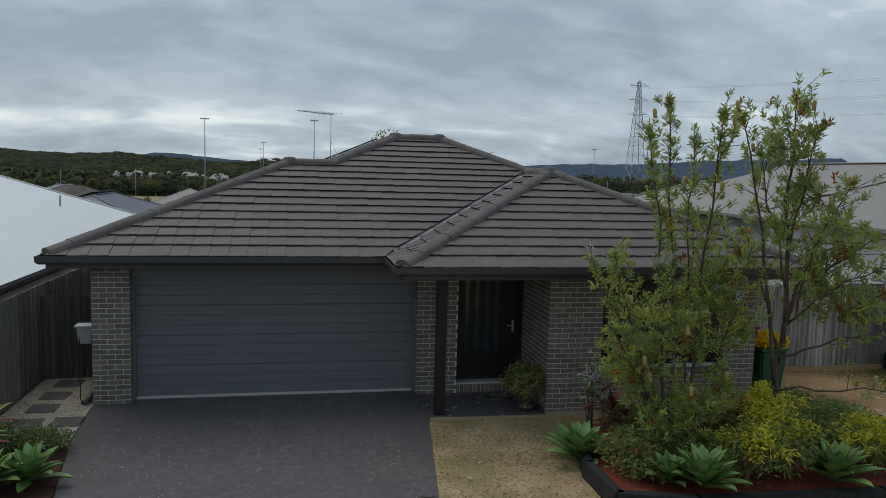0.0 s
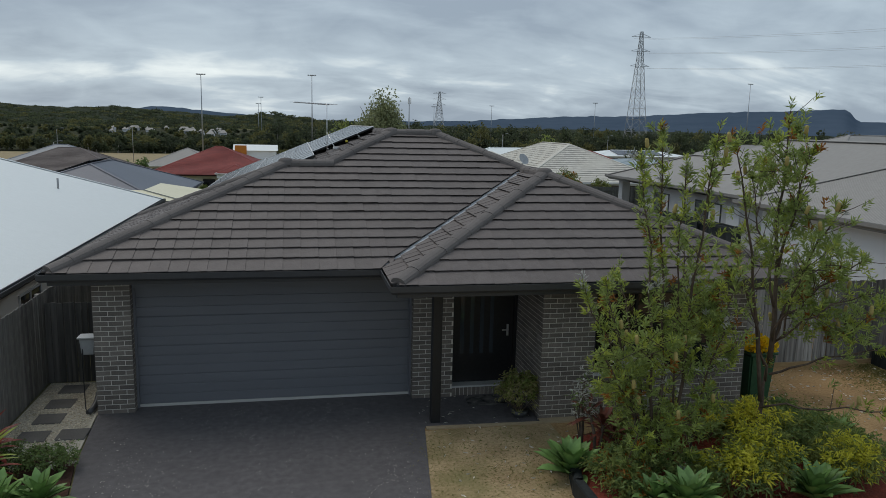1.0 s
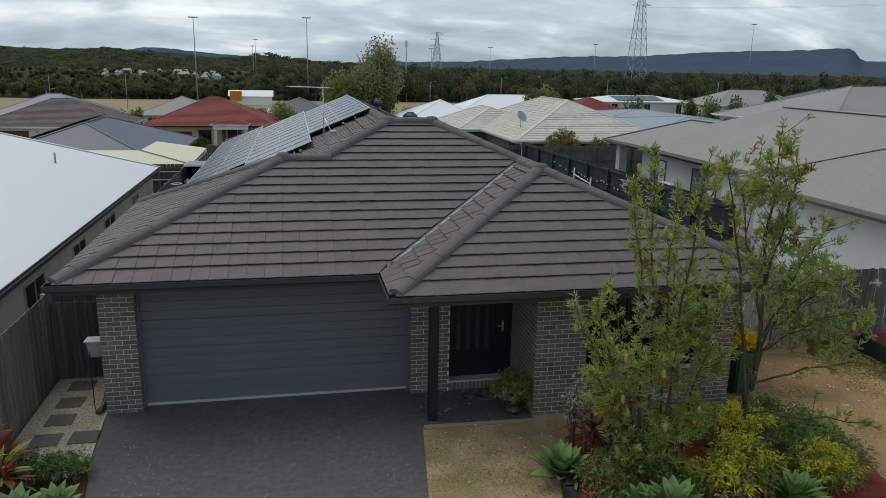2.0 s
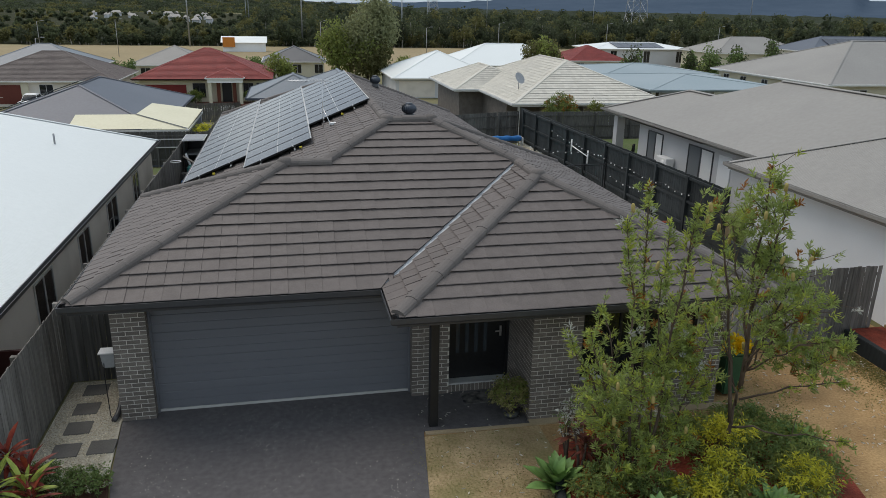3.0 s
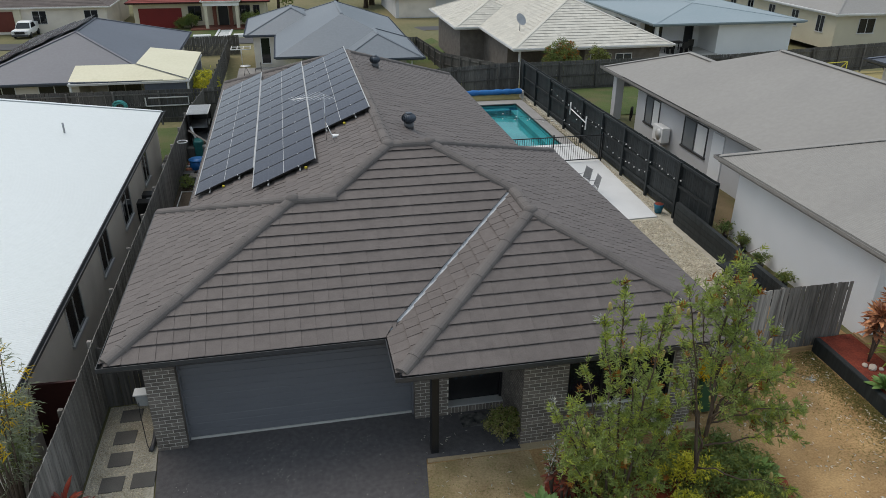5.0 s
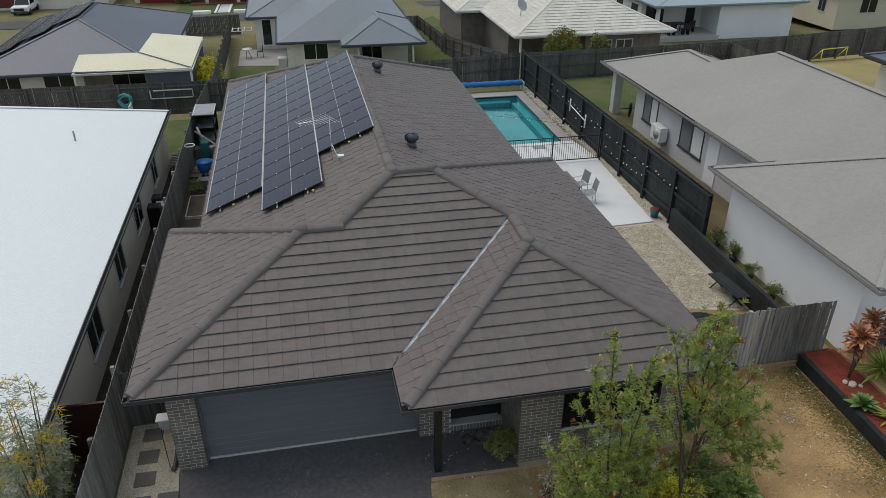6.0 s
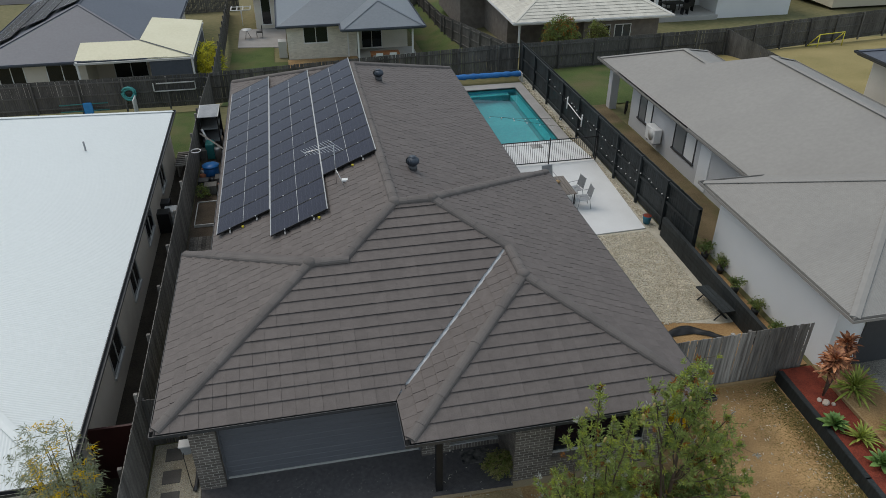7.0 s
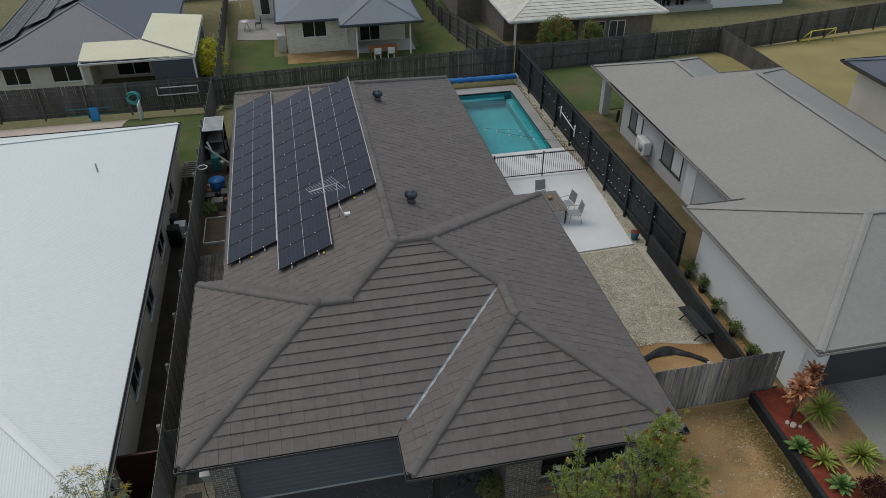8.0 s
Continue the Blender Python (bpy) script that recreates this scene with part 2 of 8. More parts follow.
    "render_cream": mat("cream_render", (0.55, 0.5, 0.38), (0.63, 0.58, 0.45), 0.9, 40, 0.6, 0.1),
    "brick_pale": mat("pale_brick", (0.64, 0.6, 0.52), (0.78, 0.74, 0.66), 0.9, 30, 1, 0.2, var=0.1, island=True),
    "maroon": mat("maroon_paint", (0.035, 0.008, 0.008), (0.05, 0.012, 0.011), 0.5, 10, 1, 0.05),
    "red_door": mat("red_garage_paint", (0.16, 0.012, 0.012), (0.2, 0.018, 0.016), 0.5, 10, 1, 0.05),
    "white_paint": mat("white_paint", (0.75, 0.75, 0.74), (0.82, 0.82, 0.81), 0.5, 20, 1, 0.03),
    "alu": mat("pale_frame", (0.55, 0.55, 0.54), (0.62, 0.62, 0.61), 0.4, 30, 2, 0.02, metal=0.2),
    "galv": mat("galvanised_steel", (0.3, 0.31, 0.32), (0.4, 0.41, 0.42), 0.45, 20, 2, 0.05, metal=0.6),
    "glass": glass("dark_window_glass", (0.012, 0.014, 0.017)),
    # reflected sky is painted in as a lighter blue-grey base
    "glass_blue": glass("reflective_window_glass", (0.05, 0.06, 0.07)),
    "panel": mat("solar_cells", (0.008, 0.007, 0.019), (0.012, 0.011, 0.028), 0.16, 40, 3, 0.0, spec=0.36),
    "pool_tile": mat("pool_lining", (0.02, 0.27, 0.31), (0.03, 0.36, 0.4), 0.5, 8, 0.5, 0.02),
    "coping": mat("grey_coping", (0.28, 0.27, 0.26), (0.36, 0.35, 0.34), 0.85, 40, 1, 0.2, stain=(0.22, 0.21, 0.2)),
    "blue_vinyl": mat("blue_vinyl", (0.008, 0.11, 0.34), (0.014, 0.17, 0.45), 0.4, 12, 1, 0.1),
    "far_hill": mat("wooded_hill", (0.02, 0.028, 0.018), (0.05, 0.058, 0.034), 1.0, 0.1, 0.006, 0.8, spec=0.05, dist=8.0),
    # distance haze over the forested range is painted into this blue base
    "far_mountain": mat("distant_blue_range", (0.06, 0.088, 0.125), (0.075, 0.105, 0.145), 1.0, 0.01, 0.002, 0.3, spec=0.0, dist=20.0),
}


# fine cell grid under the solar glass
nt = M["panel"].node_tree
oc = nt.nodes.new("ShaderNodeTexCoord")
cells = nt.nodes.new("ShaderNodeTexBrick")
cells.offset, cells.squash = 0.0, 1.0
for socket, value in (("Scale", 1.0), ("Mortar Size", 0.0035), ("Mortar Smooth", 0.3), ("Brick Width", 0.15), ("Row Height", 0.081)):
    cells.inputs[socket].default_value = value
nt.links.new(oc.outputs["Object"], cells.inputs["Vector"])
lines = nt.nodes.new("ShaderNodeMix")
lines.data_type = "RGBA"
lines.inputs[7].default_value = (0.05, 0.05, 0.066, 1)
pb = nt.nodes["Principled BSDF"]
nt.links.new(cells.outputs["Fac"], lines.inputs[0])
nt.links.new(pb.inputs["Base Color"].links[0].from_socket, lines.inputs[6])
nt.links.new(lines.outputs[2], pb.inputs["Base Color"])


# ---- building helpers ----
def mesh_of(name, verts, faces, material=None, smooth=False):
    me = bpy.data.meshes.new(name)
    me.from_pydata([tuple(v) for v in verts], [], faces)
    if material is not None:
        me.materials.append(material)
    if smooth:
        for p in me.polygons:
            p.use_smooth = True
    me.update()
    return me


def part(name, data, material=None, parent=None, label=""):
    """One mesh object, from a bmesh or a mesh, under a thing or a part."""
    if isinstance(data, bmesh.types.BMesh):
        me = bpy.data.meshes.new(name)
        data.to_mesh(me)
        data.free()
        if material is not None:
            me.materials.append(material)
    else:
        me = data
    ob = new(name, me)
    if parent is not None:
        ob.parent = parent
    if label:
        ob["label"] = label
    return ob


def empty(name, at, label, category, group="", kind=""):
    e = new(name)
    e.location = at
    e.empty_display_size = 0.2
    return tagged(e, label, category, group, kind)


def place(ob, parent, world_m):
    """World pose for a child of an unrotated, unscaled parent chain."""
    off = Vector((0, 0, 0))
    p = parent
    while p is not None:
        off += p.location
        p = p.parent
    ob.parent = parent
    ob.matrix_basis = Matrix.Translation(-off) @ world_m
    return ob


def root_of(parent):
    off = Vector((0, 0, 0))
    while parent is not None:
        off += parent.location
        parent = parent.parent
    return off


def box_data(x0, x1, y0, y1, z0, z1):
    v = [(x, y, z) for z in (z0, z1) for y in (y0, y1) for x in (x0, x1)]
    f = [(0, 2, 3, 1), (4, 5, 7, 6), (0, 1, 5, 4), (2, 6, 7, 3), (0, 4, 6, 2), (1, 3, 7, 5)]
    return v, f


def box(name, x0, x1, y0, y1, z0, z1, material, parent=None, label="", bevel=0.0):
    """A box in world metres, its origin at its base, optionally with rounded edges."""
    c = Vector(((x0 + x1) / 2, (y0 + y1) / 2, z0))
    v, f = box_data(x0 - c.x, x1 - c.x, y0 - c.y, y1 - c.y, 0, z1 - z0)
    if bevel:
        bm = bmesh.new()
        vs = [bm.verts.new(p) for p in v]
        for q in f:
            bm.faces.new([vs[i] for i in q])
        bmesh.ops.bevel(bm, geom=bm.edges[:], offset=bevel, segments=2, affect="EDGES", profile=0.5)
        ob = part(name, bm, material, None, label)
    else:
        ob = part(name, mesh_of(name, v, f, material), None, None, label)
    ob.location = c - root_of(parent)
    ob.parent = parent
    return ob


def world_mesh(name, verts, faces, material, parent=None, label="", smooth=False):
    """A mesh given in world metres, hung under a parent."""
    off = root_of(parent)
    ob = part(name, mesh_of(name, [Vector(v) - off for v in verts], faces, material, smooth), None, None, label)
    ob.parent = parent
    return ob


def tube(points, radius, sides=8, r_end=None, caps=True):
    """Vertices and faces of a round bar along points."""
    pts = [Vector(p) for p in points]
    vs, fs = [], []
    n = len(pts)
    for i, p in enumerate(pts):
        d = (pts[min(i + 1, n - 1)] - pts[max(i - 1, 0)]).normalized()
        a = d.orthogonal().normalized()
        if abs(d.z) < 0.95:
            a = d.cross(Vector((0, 0, 1))).normalized()
        b = d.cross(a)
        r = radius if r_end is None else radius + (r_end - radius) * i / (n - 1)
        for k in range(sides):
            w = 2 * math.pi * k / sides
            vs.append(p + (a * math.cos(w) + b * math.sin(w)) * r)
    for i in range(n - 1):
        for k in range(sides):
            k2 = (k + 1) % sides
            fs.append((i * sides + k, i * sides + k2, (i + 1) * sides + k2, (i + 1) * sides + k))
    if caps:
        fs.append(tuple(range(sides))[::-1])
        fs.append(tuple((n - 1) * sides + k for k in range(sides)))
    return vs, fs


def bar(name, points, radius, material, parent=None, label="", sides=8, r_end=None):
    vs, fs = tube(points, radius, sides, r_end)
    return world_mesh(name, vs, fs, material, parent, label, smooth=sides > 5)


class Heap:
    """Collects polygons into one mesh."""

    def __init__(self):
        self.v, self.f = [], []

    def add(self, vs, fs):
        k = len(self.v)
        self.v.extend(vs)
        self.f.extend(tuple(i + k for i in q) for q in fs)

    def box(self, *a):
        self.add(*box_data(*a))

    def done(self, name, material, parent=None, label="", smooth=False):
        return world_mesh(name, self.v, self.f, material, parent, label, smooth)


def clip_rect(poly, u0, u1, v0, v1):
    """The part of a plane polygon inside a rectangle."""
    for axis, lim_, keep in ((0, u0, 1), (0, u1, -1), (1, v0, 1), (1, v1, -1)):
        out = []
        n = len(poly)
        for i in range(n):
            a, b = poly[i], poly[(i + 1) % n]
            da, db = keep * (a[axis] - lim_), keep * (b[axis] - lim_)
            if da >= 0:
                out.append(a)
            if (da >= 0) != (db >= 0):
                k = da / (da - db)
                out.append((a[0] + (b[0] - a[0]) * k, a[1] + (b[1] - a[1]) * k))
        poly = out
        if len(poly) < 3:
            return []
    return poly


def area2(poly):
    return abs(sum(a[0] * b[1] - b[0] * a[1] for a, b in zip(poly, poly[1:] + poly[:1]))) / 2


def sweep_closed(path, profile, z):
    """Sweeps a closed profile of (outward, up) points round a closed anticlockwise plan, with mitred corners."""
    n, m = len(path), len(profile)
    vs, fs = [], []
    for i in range(n):
        p0, p1, p2 = (Vector(path[j % n]) for j in (i - 1, i, i + 1))
        e1, e2 = (p1 - p0).normalized(), (p2 - p1).normalized()
        n1, n2 = Vector((e1.y, -e1.x)), Vector((e2.y, -e2.x))
        mit = (n1 + n2) / (1 + n1.dot(n2))
        vs += [(p1.x + mit.x * o, p1.y + mit.y * o, z + h) for o, h in profile]
    for i in range(n):
        j = (i + 1) % n
        for k in range(m):
            k2 = (k + 1) % m
            fs.append((i * m + k, j * m + k, j * m + k2, i * m + k2))
    return vs, fs


GUTTER = [(0.0, -0.2), (0.02, -0.2), (0.02, -0.13), (0.1, -0.13), (0.14, -0.09), (0.145, 0.0), (0.132, 0.0), (0.128, -0.08), (0.095, -0.115), (0.03, -0.115), (0.03, 0.0), (0.0, 0.0)]


# ---- the lie of the land ----
def ramp_at(v, pts):
    if v <= pts[0][0]:
        return pts[0][1]
    for (a, za), (b, zb) in zip(pts, pts[1:]):
        if v <= b:
            k = (v - a) / (b - a)
            return za + (zb - za) * k * k * (3 - 2 * k)
    return pts[-1][1]


def land(x, y):
    """Height of the ground."""
    full = ramp_at(y, [(26.8, 0), (36.5, -2.72), (50, -3.0), (88, -5.2), (150, -6.0)])
    part_ = ramp_at(y, [(26.8, 0), (34, -0.95), (50, -1.8), (88, -4.6), (150, -6.0)])
    full -= 0.95 * ramp_at(y, [(22.5, 0.0), (29.8, 1.0), (36.5, 0.0)]) * ramp_at(x, [(3.0, 1.0), (9.0, 0.0)])
    k = ramp_at(x, [(13.0, 0.0), (17.5, 1.0)])
    z = full + (part_ - full) * k
    left = ramp_at(x, [(-2.6, 1.0), (-2.0, 0.0)]) * ramp_at(y, [(-6, 0.0), (-3, 1.0)]) * ramp_at(y, [(20, 1.0), (30, 0.15), (36, 0.0)])
    right = ramp_at(x, [(16.1, 0.0), (16.5, 1.0)]) * ramp_at(y, [(-3, 0.3), (2, 1.0)]) * ramp_at(y, [(22, 1.0), (30, 0.0)]) * ramp_at(x, [(34, 1.0), (42, 0.0)])
    return z - 1.05 * left + 0.35 * right


def steps(near, far, lo, hi):
    vals, v, d = list(near), near[-1], near[-1] - near[-2]
    while v < hi:
        d *= 1.22
        v += d
        vals.append(min(v, hi))
    v, d = near[0], near[1] - near[0]
    while v > lo:
        d *= 1.22
        v -= d
        vals.insert(0, max(v, lo))
    return vals


POOL = (11.55, 14.78, 17.85, 25.3)
gx = sorted(set([round(-34 + 0.8 * i, 3) for i in range(98)] + [-2.6, -2.4, -2.2, -2.0, 16.1, 16.3, 16.5, POOL[0], POOL[1]]))
gy = sorted(set([round(-22 + 0.9 * i, 3) for i in range(140)] + [POOL[2], POOL[3]]))
gx, gy = steps(gx, 1, -4400, 4400), steps(gy, 1, -4400, 4400)
nx = len(gx)
gv = [(x, y, land(x, y) - 0.02) for y in gy for x in gx]
gf = []
for j in range(len(gy) - 1):
    for i in range(nx - 1):
        cx, cy = (gx[i] + gx[i + 1]) / 2, (gy[j] + gy[j + 1]) / 2
        if POOL[0] < cx < POOL[1] and POOL[2] < cy < POOL[3]:
            continue
        gf.append((j * nx + i, j * nx + i + 1, (j + 1) * nx + i + 1, (j + 1) * nx + i))
tagged(world_mesh("ground", gv, gf, M["ground"], None, "", True), "grassy suburban ground falling gently towards the woods", "ground", kind="structure")


def patch(name, x0, x1, y0, y1, material, label, lift_=0.012, step=0.8, category="ground"):
    """A sheet that follows the land."""
    xs = np.linspace(x0, x1, max(2, int((x1 - x0) / step) + 1))
    ys = np.linspace(y0, y1, max(2, int((y1 - y0) / step) + 1))
    vs = [(x, y, land(x, y) + lift_) for y in ys for x in xs]
    n = len(xs)
    fs = [(j * n + i, j * n + i + 1, (j + 1) * n + i + 1, (j + 1) * n + i) for j in range(len(ys) - 1) for i in range(n - 1)]
    return tagged(world_mesh(name, vs, fs, material, None, "", True), label, category, kind="structure")


def slab(name, poly, z0, z1, material, label, category="pavement", kind="structure"):
    n = len(poly)
    vs = [(x, y, z0) for x, y in poly] + [(x, y, z1) for x, y in poly]
    fs = [tuple(range(n))[::-1], tuple(range(n, 2 * n))] + [(i, (i + 1) % n, n + (i + 1) % n, n + i) for i in range(n)]
    return tagged(world_mesh(name, vs, fs, material), label, category, kind=kind)


patch("front_yard", 4.4, 16.0, -14.0, 0.62, M["dirt"], "bare sandy front yard with patchy dry grass", 0.0)
patch("front_lawn", 3.4, 6.95, -14.0, -1.7, mat("straw_turf", (0.28, 0.195, 0.1), (0.52, 0.385, 0.22), 0.95, 22, 1.6, 0.8, stain=(0.17, 0.17, 0.06), stain_scale=1.1, stain_amount=0.6, dist=0.03), "thin straw coloured lawn with green patches", 0.006)
patch("side_yard", 11.2, 15.8, 0.6, 4.3, M["dirt"], "bare sandy side yard beside the house", 0.0)
slab("driveway", [(-0.6, -0.02), (-0.6, -0.35), (-0.45, -2.0), (0.35, -6.5), (0.5, -14), (3.6, -14), (4.35, -5.0), (4.8, -1.55), (6.8, -1.62), (6.8, 0.05), (4.8, 0.05), (4.8, -0.02)], -0.05, 0.015, M["concrete_dark"], "dark charcoal coloured concrete driveway and porch", "driveway")
patch("verge", -14, 30, -22.0, -14.05, M["lawn_dry"], "dry grass verge beside the street", 0.01)
slab("gravel_side_path", [(-1.85, -1.9), (-0.5, -1.9), (-0.62, -0.3), (-0.62, 1.45), (-1.85, 1.45)], -0.05, 0.006, M["pebble"], "cream pebble side path beside the garage", "path")
slab("patio_slab", [(11.3, 9.05), (15.25, 9.2), (15.6, 15.5), (15.4, 17.5), (11.0, 17.5), (11.0, 9.05)], -0.05, 0.03, M["slab_white"], "pale smooth concrete patio beside the pool", "patio")
slab("gravel_yard", [(11.0, 4.2), (15.0, 3.2), (15.85, 3.2), (15.85, 27), (15.55, 27), (15.62, 15.5), (15.28, 9.15), (11.0, 9.0)], -0.05, 0.008, M["pebble"], "cream pebble side yard along the black fence", "gravel")
patch("back_lawn", -2.0, 1.2, 30.0, 46, M["lawn"], "green back lawn behind the fence", 0.02)
patch("back_lawn_east", 1.2, 15.2, 29.8, 41.5, M["lawn"], "green back lawn behind the fence", 0.02)
patch("back_yard_soil", 2.2, 7.35, 39.6, 41.85, M["dirt"], "bare brown soil along the pale brick house", 0.035)
patch("back_lawn_side", 12.4, 16.6, 38.5, 60, M["lawn"], "long green side lawn between two fences", 0.02)
patch("neighbour_lawn", 15.9, 23.5, 21, 29, M["lawn"], "patchy green lawn behind the grey house", 0.02)
patch("neighbour_side", 15.9, 18.4, 7.3, 21, mat("worn_side_lawn", (0.1, 0.075, 0.04), (0.2, 0.15, 0.085), 0.95, 25, 1, 0.7, stain=(0.07, 0.085, 0.025), stain_scale=0.45, stain_amount=0.85, dist=0.03), "worn brown and green lawn strip beside the grey house", 0.015)
patch("dry_back_lawn", 26.5, 52, 18.5, 33, M["lawn_dry"], "straw coloured back lawn with a small goal", 0.02)
patch("west_side_strip", -3.8, -2.1, -4, 21.5, mat("dark_leaf_mulch", (0.03, 0.024, 0.018), (0.075, 0.06, 0.045), 0.95, 20, 1.5, 0.7, dist=0.03), "dark leaf mulch between house and fence", 0.015)
patch("west_patio", -16, -7.2, 22.5, 29.3, M["sand_concrete"], "sandy pink concrete yard behind the white roofed house", 0.045)
patch("west_back_lawn", -16, -2.3, 21.6, 29.6, M["lawn"], "small green back lawn of the white roofed house", 0.02)
slab("east_driveway", [(16.6, 0.35), (16.6, -14), (24, -14), (26, 0.35)], 0.0, 0.36, M["aggregate"], "grey exposed aggregate driveway of the next house", "driveway")
patch("red_house_lawn", -10.5, 1.5, 78.2, 86.5, M["lawn"], "green front lawn before the red roofed house", 0.03)
patch("street", -200, 200, -30, -22.0, mat("asphalt", (0.04, 0.04, 0.042), (0.06, 0.06, 0.062), 0.9, 30, 0.5, 0.3), "asphalt street behind the camera", 0.005, 4, "road")
patch("far_street", -60, 60, 70, 77, mat("asphalt_far", (0.06, 0.06, 0.062), (0.09, 0.09, 0.092), 0.9, 30, 0.5, 0.3), "grey asphalt street before the far houses", 0.03, 3, "road")
patch("straw_paddock", -300, 320, 146, 242, M["field"], "wide straw coloured paddock before the woods", 0.05, 8)


# ---- the house: a hipped roof of flat concrete tiles over dark brick ----
ZE, T = 2.56, 0.425
house = empty("house", (5, 5, 0), "single storey dark brick house with a grey-brown tiled hip roof", "house")
AL, VL, RL, RR, VT, AS, RE = (2.52, 2.92), (3.37, 2.92), (4.95, 4.5), (6.0, 4.5), (7.73, 2.77), (7.73, 1.43), (4.95, 16.6)
EAVE = [(-1.1, -0.7), (4.26, -0.7), (4.26, -2.04), (11.2, -2.04), (11.2, 9.7), (10.15, 9.7), (10.15, 21.8), (-0.25, 21.8), (-0.25, 6.54), (-1.1, 6.54)]
# eave line start, direction along it, inward direction, plan of the slope
SLOPES = [
    ((-1.1, -0.7), (1, 0), (0, 1), [(-1.1, -0.7), (4.26, -0.7), VT, RR, RL, VL, AL]),
    ((4.26, -0.7), (0, -1), (1, 0), [(4.26, -0.7), (4.26, -2.04), AS, VT]),
    ((4.26, -2.04), (1, 0), (0, 1), [(4.26, -2.04), (11.2, -2.04), AS]),
    ((11.2, -2.04), (0, 1), (-1, 0), [(11.2, -2.04), (11.2, 9.7), RR, VT, AS]),
    ((11.2, 9.7), (-1, 0), (0, -1), [(11.2, 9.7), (10.15, 9.7), RL, RR]),
    ((10.15, 9.7), (0, 1), (-1, 0), [(10.15, 9.7), (10.15, 21.8), RE, RL]),
    ((10.15, 21.8), (-1, 0), (0, -1), [(10.15, 21.8), (-0.25, 21.8), RE]),
    ((-0.25, 21.8), (0, -1), (1, 0), [(-0.25, 21.8), (-0.25, 6.54), VL, RL, RE]),
    ((-0.25, 6.54), (-1, 0), (0, -1), [(-0.25, 6.54), (-1.1, 6.54), AL, VL]),
    ((-1.1, 6.54), (0, -1), (1, 0), [(-1.1, 6.54), (-1.1, -0.7), AL]),
]


def run_in(p):
    """Horizontal distance in from the eaves that sets the roof's height at a plan point of the ridges."""
    table = {AL: 3.62, VL: 3.62, RL: 5.2, RR: 5.2, VT: 3.47, AS: 3.47, RE: 5.2}
    return table.get(p, 0.0)


def roof_z(p):
    return ZE + T * run_in(p)


roof = new("roof")
roof.parent = house
for o, u, w, plan in SLOPES:
    deck = Heap()
    deck.add([(p[0], p[1], roof_z(p) - 0.02) for p in plan], [tuple(range(len(plan)))])
    deck.done("roof_deck", M["charcoal"], roof)


def lay_tiles(slopes, ze, t, gauge, width, heap, singles=None, stagger=0.5, thick=0.022, rise=0.031, seed=3, lip=0.03):
    """Lays tiles course by course on roof slopes; singles(x, y) says which whole tiles become pieces of their own."""
    rnd = random.Random(seed)
    cosp = 1 / math.sqrt(1 + t * t)
    ones = []
    for o, u, w, plan in slopes:
        o3, u3 = Vector((*o, ze)), Vector((*u, 0))
        v3 = Vector((w[0], w[1], t)).normalized()
        n3 = u3.cross(v3)
        uv = [((p[0] - o[0]) * u[0] + (p[1] - o[1]) * u[1], ((p[0] - o[0]) * w[0] + (p[1] - o[1]) * w[1]) / cosp) for p in plan]
        umin, umax, vmax = min(a for a, b in uv), max(a for a, b in uv), max(b for a, b in uv)
        for i in range(int(vmax / gauge) + 1):
            v0 = i * gauge - 0.03
            shift = (stagger * width if i % 2 else 0.0) + umin - width
            for k in range(int((umax - umin) / width) + 3):
                u0 = shift + k * width
                poly = clip_rect(uv, u0 + 0.0003, u0 + width - 0.0003, v0, v0 + gauge + 0.03)
                if i == 0 and poly:
                    lowest = min(b for a, b in poly)
                    poly = [(a, b if b > lowest + 1e-6 else -lip) for a, b in poly]
                if not poly or area2(poly) < 0.002:
                    continue
                lift_ = rnd.uniform(-0.003, 0.003)
                slant = (0.006 + rnd.uniform(-0.003, 0.003)) * (-1 if u[1] > 0 else 1)
                whole = len(poly) == 4 and area2(poly) > 0.985 * (width - 0.002) * (gauge + (0.03 if i else lip))
                mid_ = o3 + u3 * (u0 + width / 2) + v3 * v0
                if whole and singles and singles(mid_.x, mid_.y):
                    m = Matrix((u3, v3, n3)).transposed().to_4x4()
                    m.translation = o3 + u3 * u0 + v3 * (v0 if i else -lip) + n3 * lift_
                    if i == 0:
                        m = m @ Matrix.Diagonal((1, (gauge + lip) / (gauge + 0.03), 1, 1))
                    ones.append(m)
                    continue
                top, low = [], []
                for a, b in poly:
                    h = 0.022 + rise * (1 - (b - v0) / gauge) + lift_ + max(0.0, -slant) + slant * (a - u0) / width
                    base = o3 + u3 * a + v3 * b
                    top.append(base + n3 * h)
                    low.append(base + n3 * (h - thick) + (v3 * 0.02 if b < v0 + 0.02 else Vector((0, 0, 0))))
                n = len(poly)
                heap.add(top + low, [tuple(range(n))] + [(q, n + q, n + (q + 1) % n, (q + 1) % n) for q in range(n)])
    return ones


tiles = Heap()
# tiles stop short of the open valley on the front slope
CUT = {(4.26, -0.7): (4.125, -0.7), VT: (7.595, 2.77)}
TILED = [(o, u, w, [CUT.get(p, p) if i == 0 else p for p in plan]) for i, (o, u, w, plan) in enumerate(SLOPES)]
single_tiles = lay_tiles(TILED, ZE, T, 0.32, 0.3, tiles, lambda x, y: (x > 4.3 and y < 0.0) or (-1.2 < x < 4.2 and y < 0.9), 0.0, lip=0.095)
tagged(tiles.done("roof_tiles", M["tile"], roof), kind="stuff")


